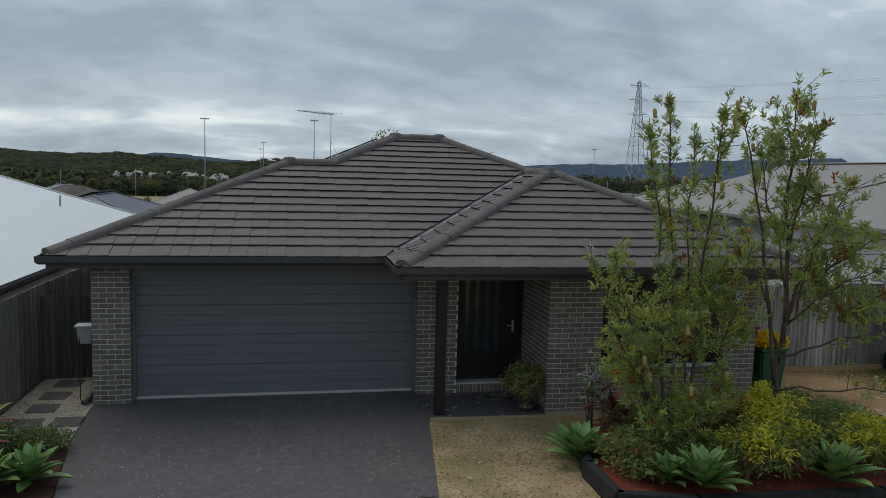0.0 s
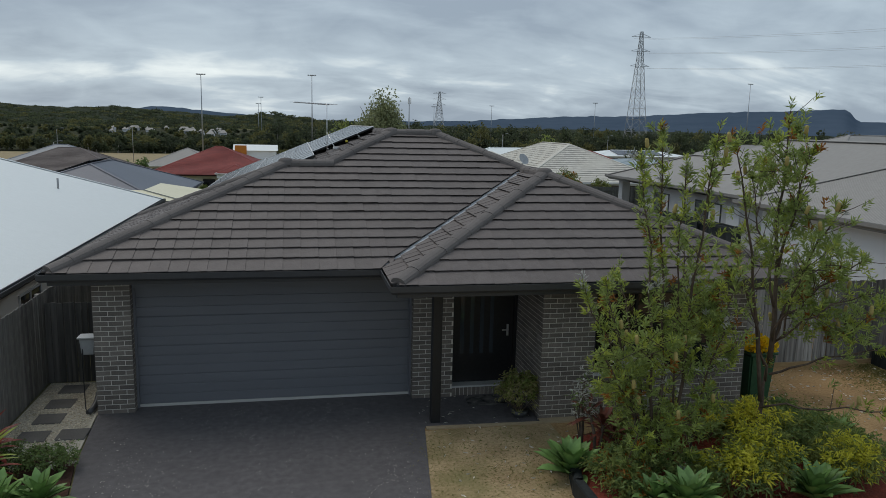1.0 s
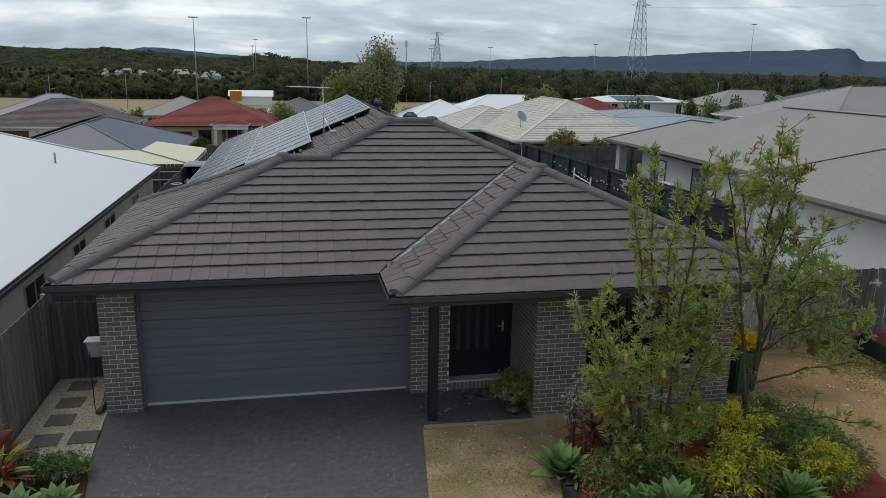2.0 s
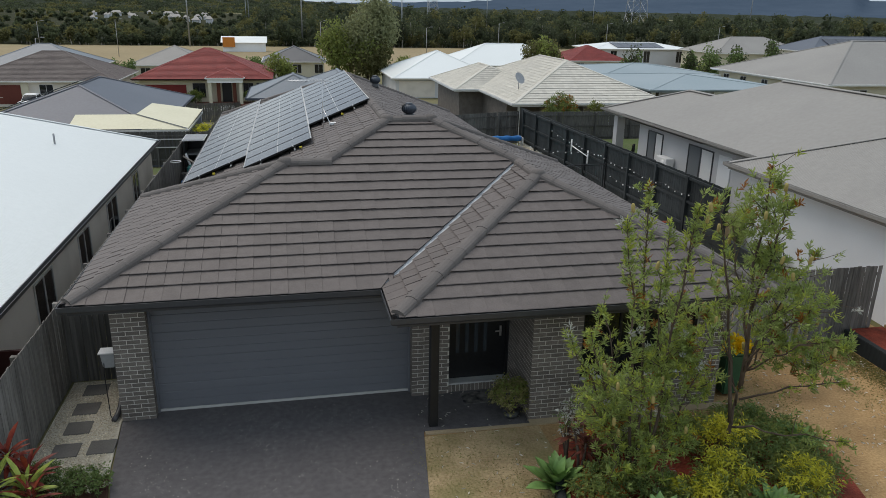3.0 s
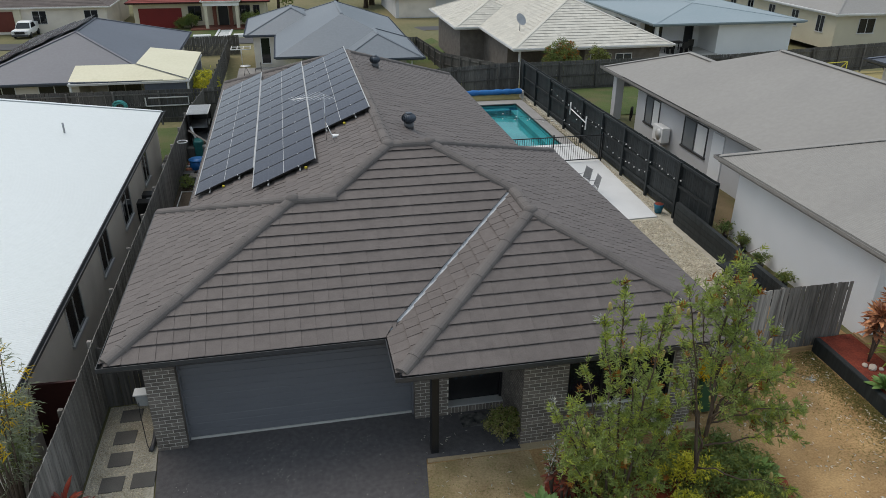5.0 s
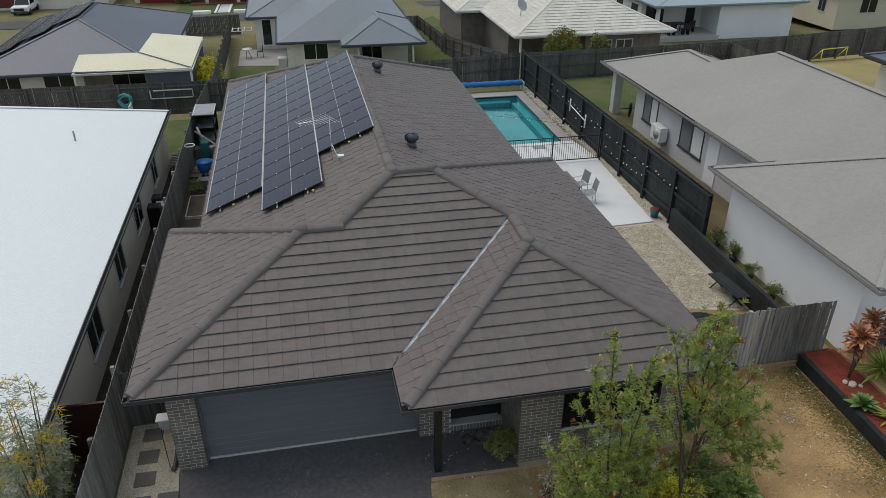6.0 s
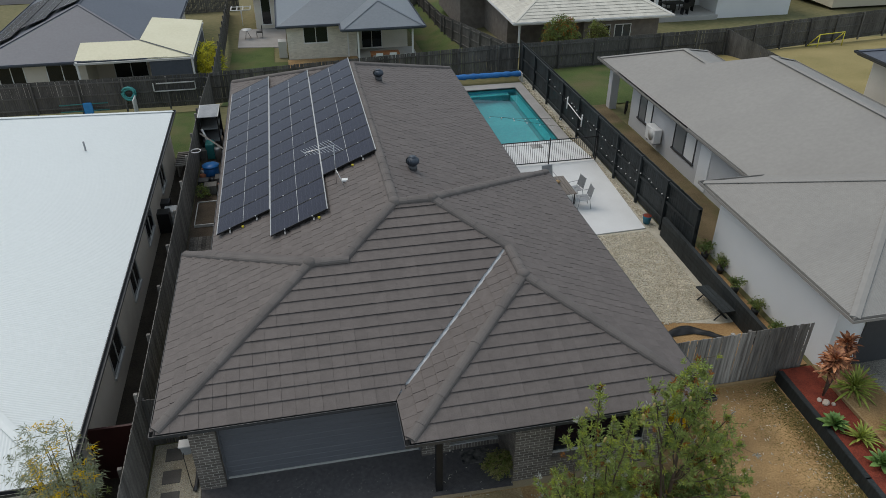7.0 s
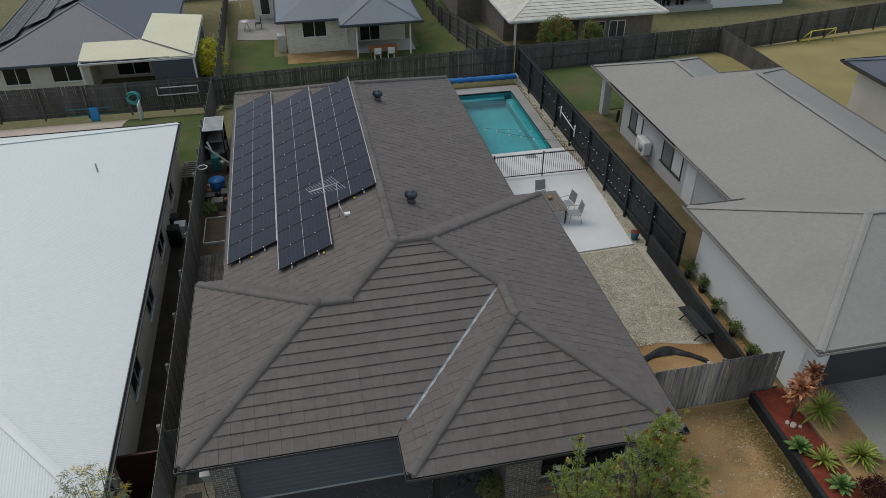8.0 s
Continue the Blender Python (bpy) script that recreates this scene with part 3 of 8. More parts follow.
def tile_mesh():
    g, w, rise = 0.35, 0.298, 0.031
    vs = []
    for b, dz in ((0.0, -0.006), (0.012, 0.0), (g, 0.0)):
        for a, da in ((0.0003, 0.0), (0.012, 0.001), (0.15, 0.003), (0.28, 0.007), (0.2997, 0.01)):
            vs.append((a, b, 0.022 + rise * (1 - b / 0.32) + dz + da))
    n = len(vs)
    vs += [(x, y + 0.02, z - 0.022) for x, y, z in vs[:5]]
    fs = [(j * 5 + i, j * 5 + i + 1, j * 5 + i + 6, j * 5 + i + 5) for j in range(2) for i in range(4)]
    fs += [(n + i, n + i + 1, i + 1, i) for i in range(4)]
    vs += [(vs[10][0], g, vs[10][2] - 0.009), (vs[14][0], g, vs[14][2] - 0.009)]
    fs += [(n, 0, 5, 10, n + 5), (n + 4, n + 6, 14, 9, 4)]
    return mesh_of("tile", vs, fs, M["tile_one"])


TILE = tile_mesh()


def ridge_cap_mesh():
    vs, fs = [], []
    L = 0.43
    shape = ((0.138, -0.085), (0.134, -0.03), (0.112, 0.008), (0.062, 0.034), (0.0, 0.045), (-0.062, 0.034), (-0.112, 0.008), (-0.134, -0.03), (-0.138, -0.085))
    for x, grow, up_ in ((0.0, 1.01, 0.003), (0.04, 1.012, 0.003), (0.05, 1.0, 0.0), (L, 0.99, -0.001)):
        for y, z in shape:
            vs.append((x, y * grow, z + up_))
    for j in range(3):
        for k in range(8):
            fs.append((j * 9 + k, (j + 1) * 9 + k, (j + 1) * 9 + k + 1, j * 9 + k + 1))
    fs.append(tuple(range(9)))
    fs.append(tuple(range(27, 36))[::-1])
    return mesh_of("ridge_cap", vs, fs, M["cap"])


CAP = ridge_cap_mesh()


def lay_caps(a, b, parent, mesh=CAP, step=0.4, lift_=0.075, name="ridge_cap"):
    """Capping pieces from the low end a up to b."""
    a, b = Vector(a), Vector(b)
    d = (b - a).normalized()
    side = Vector((0, 0, 1)).cross(d).normalized()
    up = d.cross(side)
    rnd = random.Random(int(a.x * 100 + b.y * 37))
    n = max(1, math.ceil((b - a).length / step))
    pitch = (b - a).length / max(n, 1)
    for i in range(n):
        m = Matrix((d, side, up)).transposed().to_4x4()
        m = m @ pose(0, 0, 0, rnd.uniform(-1.0, 1.0), rnd.uniform(-0.35, 0.35), rnd.uniform(-0.5, 0.5))
        m.translation = a + d * (i * pitch) + up * (lift_ + rnd.uniform(-0.004, 0.004))
        place(new(name, mesh), parent, m)


def at_roof(p):
    return (p[0], p[1], roof_z(p))


for a, b in ((EAVE[0], AL), (EAVE[9], AL), (AL, VL), (VL, RL), (RL, RR), (VT, RR), (AS, VT), (EAVE[2], AS), (EAVE[3], AS), (EAVE[4], RR), (RL, RE), (EAVE[6], RE), (EAVE[7], RE)):
    lay_caps(at_roof(a), at_roof(b), roof)
# upturned end pieces where hips meet ridges
for p in (AL, RL, RR, AS):
    x, y, z = at_roof(p)
    vs, fs = [], []
    for ring, (r, h) in enumerate(((0.175, -0.03), (0.16, 0.06), (0.11, 0.105), (0.03, 0.118))):
        vs += [(x + r * math.cos(2 * math.pi * k / 12), y + r * math.sin(2 * math.pi * k / 12), z + 0.03 + h) for k in range(12)]
        if ring:
            fs += [((ring - 1) * 12 + k, (ring - 1) * 12 + (k + 1) % 12, ring * 12 + (k + 1) % 12, ring * 12 + k) for k in range(12)]
    fs.append(tuple(range(36, 48)))
    world_mesh("ridge_junction_cap", vs, fs, M["cap"], roof, smooth=True)
# open valleys lined with zinc
for a, b in (((4.26, -0.7), VT),):
    p, q = Vector(at_roof(a)), Vector(at_roof(b))
    d = (q - p).normalized()
    s = Vector((0, 0, 1)).cross(d).normalized()
    vs = []
    for c in (p, q):
        for off, h in ((-0.02, 0.02), (-0.005, 0.008), (0.015, -0.002), (0.065, -0.004), (0.11, -0.008)):
            vs.append(c + s * off + Vector((0, 0, h + 0.7 * T * max(off, 0.0))))
    world_mesh("valley_flashing", vs, [(k, k + 1, k + 6, k + 5) for k in range(4)], M["zinc"], roof, "pale zinc valley flashing")
world_mesh("gutter", *sweep_closed(EAVE, GUTTER, ZE - 0.005), M["charcoal"], house, "charcoal steel gutter and fascia")

# eaves lining
deck = Heap()
deck.add([(x, y, ZE - 0.17) for x, y in EAVE], [tuple(range(len(EAVE)))[::-1]])
deck.done("eaves_lining", M["charcoal"], house, "dark eaves lining")

# brick walls: joints of mortar with bricks set proud
BL, BH, BJ = 0.228, 0.074, 0.012
brick_vs, brick_fs = box_data(0, BL, 0, 0.012, 0, BH)
BRICK = mesh_of("brick", brick_vs, brick_fs, M["brick"])
hv, hf = box_data(0, 0.11, 0, 0.012, 0, BH)
HALF = mesh_of("half_brick", hv, hf, M["brick"])
wall_rest = Heap()
single_bricks = []


def brick_face(p, d, length, z0, z1, hole=None, single=True, shift0=0.0):
    """Bricks on a vertical face from plan point p along unit direction d; hole = (s0, s1, z0, z1)."""
    nrm = Vector((d[1], -d[0], 0))
    d3 = Vector((*d, 0))
    rows = int((z1 - z0) / 0.086 + 0.5)
    for r in range(rows):
        z = z0 + r * 0.086 + 0.005
        s = -(0.12 if r % 2 else 0.0) + shift0
        while s < length - 0.02:
            a, b = max(s, 0.0), min(s + BL, length)
            s += 0.24
            if b - a < 0.03:
                continue
            cuts = [(a, b)]
            if hole and z + BH > hole[2] and z < hole[3]:
                cuts = [(x, y) for x, y in ((a, min(b, hole[0])), (max(a, hole[1]), b)) if y - x > 0.03]
            for x, y in cuts:
                q = Vector((*p, z)) + d3 * x
                m = Matrix((d3, -nrm, Vector((0, 0, 1)))).transposed().to_4x4()
                m.translation = q + nrm * 0.004
                if single and abs(y - x - BL) < 1e-3:
                    single_bricks.append((BRICK, m))
                elif single and abs(y - x - 0.11) < 0.002:
                    single_bricks.append((HALF, m))
                else:
                    vs, fs = box_data(0, y - x, 0, 0.012, 0, BH)
                    wall_rest.add([m @ Vector(v) for v in vs], fs)


ZW = ZE - 0.17
core = new("wall")
core.parent = house
core["label"] = "dark brown brick walls with pale mortar joints"
for a in ((-0.6, -0.012, -0.25, 5.94), (4.79, 5.53, -0.25, -0.02)):
    if a[0] < 0:
        box("garage_side_wall", -0.6, -0.01, -0.25, 5.94, -0.1, ZW, M["mortar"], core)
    else:
        box("garage_pier", a[0], a[1], a[2], a[3], -0.1, ZW, M["mortar"], core)
box("entry_side_wall", 6.81, 7.04, -1.5, 0.1, -0.1, ZW, M["mortar"], core)
box("front_wall_pier", 7.04, 7.76, -1.5, -1.27, -0.1, ZW, M["mortar"], core)
box("front_wall_end", 10.1, 10.65, -1.5, -1.27, -0.1, ZW, M["mortar"], core)
box("front_wall_below_window", 7.76, 10.1, -1.5, -1.27, -0.1, 0.72, M["mortar"], core)
box("east_wall", 10.42, 10.65, -1.27, 9.05, -0.1, ZW, M["mortar"], core)
box("back_wall_step", 9.55, 10.42, 8.82, 9.05, -0.1, ZW, M["mortar"], core)
box("rear_east_wall", 9.32, 9.55, 9.05, 21.2, -0.1, ZW, M["mortar"], core)
box("rear_wall", 0.35, 9.32, 20.97, 21.2, -0.1, ZW, M["mortar"], core)
box("rear_west_wall", 0.35, 0.58, 5.94, 20.97, -0.1, ZW, M["mortar"], core)
box("garage_back_wall", -0.01, 0.58, 5.71, 5.94, -0.1, ZW, M["mortar"], core)
brick_face((-0.6, -0.25), (1, 0), 0.59, 0.0, ZW)
brick_face((-0.01, -0.25), (0, 1), 0.24, 0.0, ZW)
brick_face((4.79, -0.25), (1, 0), 0.74, 0.0, ZW)
brick_face((4.79, -0.02), (0, -1), 0.23, 0.0, ZW)
brick_face((6.81, -0.02), (0, -1), 1.48, 0.0, ZW, single=False)
brick_face((6.81, -1.5), (1, 0), 0.95, 0.0, ZW)
brick_face((7.76, -1.5), (1, 0), 2.34, 0.0, 0.69, single=False)
brick_face((10.1, -1.5), (1, 0), 0.55, 0.0, ZW, single=False)
brick_face((-0.6, 5.94), (0, -1), 6.19, 0.0, ZW, single=False)
brick_face((10.65, -1.5), (0, 1), 10.55, 0.0, ZW, single=False)
brick_face((9.55, 9.05), (0, 1), 12.15, 0.0, ZW, single=False)
brick_face((0.35, 21.2), (0, -1), 15.29, 0.0, ZW, single=False)
tagged(wall_rest.done("brickwork", M["brick_rest"], core), kind="stuff")

# garage door: wide sectional panel door with a pale rubber seal
gd = new("garage_door")
gd.parent = house
gd["label"] = "closed slate grey sectional garage door"
box("lintel", 0.0, 4.8, -0.12, 0.1, 2.14, ZW, M["garage"], gd)
for i in range(4):
    z0 = 0.06 + i * 0.525
    heap = Heap()
    prof = [(0.0, 0.004), (0.012, 0.0), (0.16, 0.0), (0.168, 0.011), (0.18, 0.011), (0.186, 0.0), (0.335, 0.0), (0.343, 0.011), (0.355, 0.011), (0.361, 0.0), (0.508, 0.0), (0.52, 0.012)]
    vs = [(x, 0.0 + dy, z0 + dz) for x in (0.01, 4.79) for dz, dy in prof]
    n = len(prof)
    vs += [(x, 0.05, z0 + dz) for x in (0.01, 4.79) for dz in (0.0, 0.52)]
    heap.add(vs, [(k, n + k, n + k + 1, k + 1) for k in range(n - 1)] + [(2 * n, 2 * n + 1, 2 * n + 3, 2 * n + 2)])
    heap.done("door_panel", M["garage"], gd)
box("bottom_seal", 0.0, 4.8, -0.03, 0.05, 0.016, 0.062, M["concrete"], gd, "pale bottom seal", 0.008)
box("jamb", -0.008, 0.03, -0.06, 0.1, 0.0, ZW, M["garage"], gd)
box("jamb", 4.75, 4.788, -0.06, 0.1, 0.0, ZW, M["garage"], gd)
box("garage_void", 0.0, 4.8, 0.3, 0.4, 0.0, ZW, M["black"], gd)

# porch post and front door
box("porch_post", 4.93, 5.09, -1.42, -1.26, 0.0, ZW, M["black"], house, "square black steel porch post", 0.008)
fd = new("front_door")
fd.parent = house
fd["label"] = "closed black front door with narrow glass slots"
box("threshold", 5.53, 6.8, -0.2, 0.12, 0.16, 0.19, M["alu"], fd, "pale threshold strip")
box("door_frame", 5.52, 5.57, -0.04, 0.1, 0.18, ZW, M["black"], fd)
box("door_frame", 6.75, 6.81, -0.04, 0.1, 0.18, ZW, M["black"], fd)
box("door_head", 5.57, 6.75, -0.04, 0.1, 2.24, ZW, M["black"], fd)
box("door_leaf", 5.57, 6.75, 0.02, 0.07, 0.19, 2.24, M["black"], fd, "", 0.004)
for i in range(4):
    x = 5.72 + i * 0.19
    box("glass_slot", x, x + 0.075, 0.012, 0.03, 0.75, 2.1, M["glass_blue"], fd, "narrow glass slot")
box("door_handle", 6.62, 6.66, -0.012, 0.02, 1.08, 1.3, M["steel"], fd, "steel lever handle", 0.006)
box("lever", 6.52, 6.65, -0.05, -0.03, 1.19, 1.215, M["steel"], fd, "steel lever handle", 0.005)
box("entry_backing", 5.5, 6.9, 0.12, 0.2, 0.0, ZW, M["black"], fd)
for k in range(16):
    box("sill_brick", 5.535 + k * 0.079, 5.535 + k * 0.079 + 0.069, -0.22, 0.05, 0.01, 0.16, M["brick"], fd)
box("sill_mortar", 5.53, 6.8, -0.21, 0.05, 0.0, 0.155, M["mortar"], fd)

# front window
fw = new("front_window")
fw.parent = house
fw["label"] = "wide dark aluminium front window"
for a in ((7.76, 10.1, 0.72, 0.78), (7.76, 10.1, 2.18, ZW), (7.76, 7.81, 0.78, 2.18), (10.05, 10.1, 0.78, 2.18), (8.52, 8.56, 0.78, 2.18), (9.4, 9.44, 0.78, 2.18)):
    box("window_frame", a[0], a[1], -1.43, -1.35, a[2], a[3], M["alu"] if a[2] < 0.8 and a[3] < 0.8 else M["black"], fw)
for a, b in ((7.81, 8.52), (8.56, 9.4), (9.44, 10.05)):
    box("pane", a, b, -1.395, -1.385, 0.78, 2.18, M["glass"], fw)
box("window_sill", 7.72, 10.14, -1.56, -1.36, 0.66, 0.72, M["brick"], fw)


# ---- paling fences ----
def paling_mesh(w, h, t, material):
    v, f = box_data(-w / 2, w / 2, -t / 2, t / 2, 0, h)
    return mesh_of("paling", v, f, material)


def fence(name, a, b, z0a, z0b, height, material, label, step=0.105, width=0.098, rails=True, side=1, seed=1, single=True, posts=2.4, height_b=None):
    """A paling fence from plan point a to b; the rails stand on the side given."""
    height_b = height if height_b is None else height_b
    a, b = Vector(a), Vector(b)
    d = (b - a).normalized()
    n = Vector((-d.y, d.x)) * side
    L = (b - a).length
    f = empty(name, (a.x, a.y, z0a), label, "fence")
    rnd = random.Random(seed)
    count = int(L / step)
    me = paling_mesh(width, 1.0, 0.016, material)
    turn = math.degrees(math.atan2(d.y, d.x))
    heap = Heap()
    for i in range(count):
        k = (i + 0.5) / count
        p = a + d * (L * k) + n * (0.004 if i % 2 else -0.002)
        z0, h = z0a + (z0b - z0a) * k, (height + (height_b - height) * k) * rnd.uniform(0.993, 1.005)
        m = pose(p.x, p.y, z0, 0, rnd.uniform(-0.5, 0.5), turn + rnd.uniform(-0.7, 0.7)) @ Matrix.Diagonal((1, 1, h, 1))
        if single:
            place(new("paling", me), f, m)
        else:
            v, q = box_data(-width / 2, width / 2, -0.008, 0.008, 0, 1)
            heap.add([m @ Vector(c) for c in v], q)
    if not single:
        tagged(heap.done("paling_run", material, f), kind="stuff")
    if rails:
        for zf in (0.15, 0.52, 0.88):
            vs = []
            for p, z0, h in ((a, z0a, height), (b, z0b, height_b)):
                for o, dz in ((0.02, -0.035), (0.06, -0.035), (0.06, 0.035), (0.02, 0.035)):
                    q = p + n * o
                    vs.append((q.x, q.y, z0 + h * zf + dz))
            world_mesh("rail", vs, [(0, 1, 2, 3), (7, 6, 5, 4), (0, 4, 5, 1), (1, 5, 6, 2), (2, 6, 7, 3), (3, 7, 4, 0)], material, f)
        for i in range(int(L / posts) + 1):
            k = min(1, i * posts / L)
            p = a + (b - a) * k + n * 0.1
            z0, h = z0a + (z0b - z0a) * k, height + (height_b - height) * k
            box("post", p.x - 0.045, p.x + 0.045, p.y - 0.045, p.y + 0.045, z0 - 0.1, z0 + h - 0.05, material, f)
    return f


fence("west_fence", (-1.9, -3.2), (-2.02, 21.5), -0.05, -0.27, 1.85, M["timber_grey"], "weathered grey timber paling fence along the side path", side=1, seed=2)
fence("west_back_boundary_fence", (-2.02, 21.6), (-2.2, 29.8), -0.3, -1.35, 1.85, M["timber_dark"], "dark weathered paling fence falling towards the back", side=1, seed=14)
fence("side_gate_fence", (-1.9, 1.5), (-0.62, 1.5), 0.0, 0.0, 1.56, M["timber_side"], "dark weathered timber side gate beside the garage", side=1, seed=3)
fence("back_fence", (-2.2, 29.85), (15.7, 27.95), -1.35, -0.12, 1.87, M["timber_dark"], "dark weathered timber paling back fence", side=-1, seed=4)
fence("east_front_fence", (11.2, 0.6), (14.1, 0.61), 0.02, 0.04, 1.8, M["timber_front"], "weathered grey timber paling fence beside the front yard", side=1, seed=5)
M["timber_gate"] = mat("grey_weathered_gate_paling", (0.09, 0.085, 0.078), (0.25, 0.235, 0.215), 0.95, 18, 1.3, 0.4, var=0.22, stretch=(1, 1, 0.08))
fence("east_gate_fence", (14.12, 0.61), (16.0, 0.62), 0.04, 0.05, 1.82, M["timber_gate"], "darker closed timber gate panel beside the front yard", side=1, seed=15)
box("timber_plinth", 11.2, 15.6, 0.52, 0.585, -0.02, 0.09, M["timber_raw"], None).name = "fence_plinth"
tagged(bpy.data.objects["fence_plinth"], "raw timber board at the foot of the fence", "board")

# black stained boundary fence, panels of upright boards with a dark top rail
bfence = empty("black_fence", (15.8, 6.7, 0), "black stained timber boundary fence with festoon lights", "fence")
rnd = random.Random(8)
board = paling_mesh(0.14, 1.0, 0.02, M["black_timber"])
for i in range(141):
    y = 6.75 + i * 0.15
    k = (y - 6.7) / 20.4
    m = pose(15.85 - 0.1 * k, y, 0.1, 0, 0, 90 + rnd.uniform(-1, 1)) @ Matrix.Diagonal((1, 1, 2.08 - 0.2 * k + rnd.uniform(-0.01, 0.01), 1))
    place(new("board", board), bfence, m)
for i in range(10):
    y = 6.75 + i * 2.25
    k = (y - 6.7) / 20.4
    box("post", 15.72 - 0.1 * k, 15.82 - 0.1 * k, y - 0.05, y + 0.05, -0.05, 2.14 - 0.2 * k, M["black_timber"], bfence)
for z in (0.35, 1.15, 1.95):
    vs = []
    for x, y, h in ((15.8, 6.7, z + 0.12), (15.7, 27.1, z - 0.08)):
        vs += [(x - 0.04, y, h - 0.045), (x + 0.02, y, h - 0.045), (x + 0.02, y, h + 0.045), (x - 0.04, y, h + 0.045)]
    world_mesh("rail", vs, [(0, 1, 2, 3), (7, 6, 5, 4), (0, 4, 5, 1), (1, 5, 6, 2), (2, 6, 7, 3), (3, 7, 4, 0)], M["black_timber"], bfence)
# low black retaining boards carry on towards the street
retain = empty("retaining_wall", (15.3, 3, 0), "low black timber retaining wall beside the pebble yard", "retaining wall")
for i in range(4):
    z = 0.02 + i * 0.2
    vs = []
    for x, y in ((15.62, 8.6), (15.5, 0.75)):
        vs += [(x - 0.07, y, z), (x + 0.07, y, z), (x + 0.07, y, z + 0.19), (x - 0.07, y, z + 0.19)]
    world_mesh("sleeper", vs, [(0, 1, 2, 3), (7, 6, 5, 4), (0, 4, 5, 1), (1, 5, 6, 2), (2, 6, 7, 3), (3, 7, 4, 0)], M["black_timber"], retain)
CROSS = ((30.1, 29.4), (29.6, 19.6))
fence("north_fence", (15.9, 27.95), (30.0, 29.4), -0.1, -0.35, 1.8, M["timber_dark"], "dark weathered paling fence behind the grey house", side=-1, seed=6, single=False)
fence("north_fence_east", (30.0, 29.4), (56.0, 34.5), -0.35, -0.6, 1.8, M["timber_dark"], "dark weathered paling fence round the dry lawn", side=-1, seed=7, single=False)
fence("cross_fence", CROSS[0], CROSS[1], -0.35, -0.2, 1.75, M["timber_dark"], "dark paling fence across the back lawns", side=1, seed=7, single=False)
fence("lane_fence", (15.7, 28.2), (14.8, 46.0), -0.4, -2.9, 1.8, M["timber_dark"], "dark paling fence between two back lawns", side=1, seed=9, single=False)
fence("west_back_fence", (-2.25, 29.8), (-26.0, 30.2), -1.35, -1.3, 1.87, M["timber_dark"], "dark weathered paling fence behind the white roofed house", side=1, seed=10, single=False)
fence("middle_fence", (-2.1, 30.0), (-2.75, 58.0), -1.5, -3.5, 1.8, M["timber_dark"], "weathered paling fence between two back yards", side=1, seed=11, single=False)
fence("lane_fence_far", (14.8, 46.0), (14.6, 57.0), -2.9, -3.5, 1.8, M["timber_dark"], "dark paling fence beside the long lawn", side=1, seed=12, single=False)


# ---- neighbouring houses ----
def hip_slopes(x0, x1, y0, y1):
    """Eave data and plans of a plain hip roof over a rectangle."""
    w, d = x1 - x0, y1 - y0
    r = min(w, d) / 2
    if w >= d:
        a, b = (x0 + r, y0 + r), (x1 - r, y0 + r)
    else:
        a, b = (x0 + r, y0 + r), (x0 + r, y1 - r)
    s, e, n, west = [(x0, y0), (x1, y0)], [(x1, y0), (x1, y1)], [(x1, y1), (x0, y1)], [(x0, y1), (x0, y0)]
    if w >= d:
        plans = [s + [b, a], e + [b], n + [a, b], west + [a]]
    else:
        plans = [s + [a], e + [b, a], n + [b], west + [a, b]]
    return [((x0, y0), (1, 0), (0, 1), plans[0]), ((x1, y0), (0, 1), (-1, 0), plans[1]), ((x1, y1), (-1, 0), (0, -1), plans[2]), ((x0, y1), (0, -1), (1, 0), plans[3])], a, b, r


def corrugate(slopes, ze, t, heap, pitch=0.076, depth=0.004):
    cosp = 1 / math.sqrt(1 + t * t)
    for o, u, w, plan in slopes:
        o3, u3 = Vector((*o, ze)), Vector((*u, 0))
        v3 = Vector((w[0], w[1], t)).normalized()
        n3 = u3.cross(v3)
        uv = [((p[0] - o[0]) * u[0] + (p[1] - o[1]) * u[1], ((p[0] - o[0]) * w[0] + (p[1] - o[1]) * w[1]) / cosp) for p in plan]
        umin, umax = min(a for a, b in uv), max(a for a, b in uv)
        n = int((umax - umin) / (pitch / 2))
        for i in range(n + 1):
            ua = umin + i * pitch / 2
            poly = clip_rect(uv, ua, ua + pitch / 2, -1, 99)
            if len(poly) < 3 or area2(poly) < 1e-4:
                continue
            vs = []
            for a, b in poly:
                k = (a - ua) / (pitch / 2)
                k = k if i % 2 else 1 - k
                vs.append(o3 + u3 * a + v3 * b + n3 * (depth * (2 * k - 1) + 0.03))
            heap.add(vs, [tuple(range(len(vs)))])


def plain_slopes(slopes, heap, ze, t):
    for o, u, w, plan in slopes:
        vs = []
        for p in plan:
            h = ((p[0] - o[0]) * w[0] + (p[1] - o[1]) * w[1]) * t
            vs.append((p[0], p[1], ze + h))
        heap.add(vs, [tuple(range(len(vs)))])


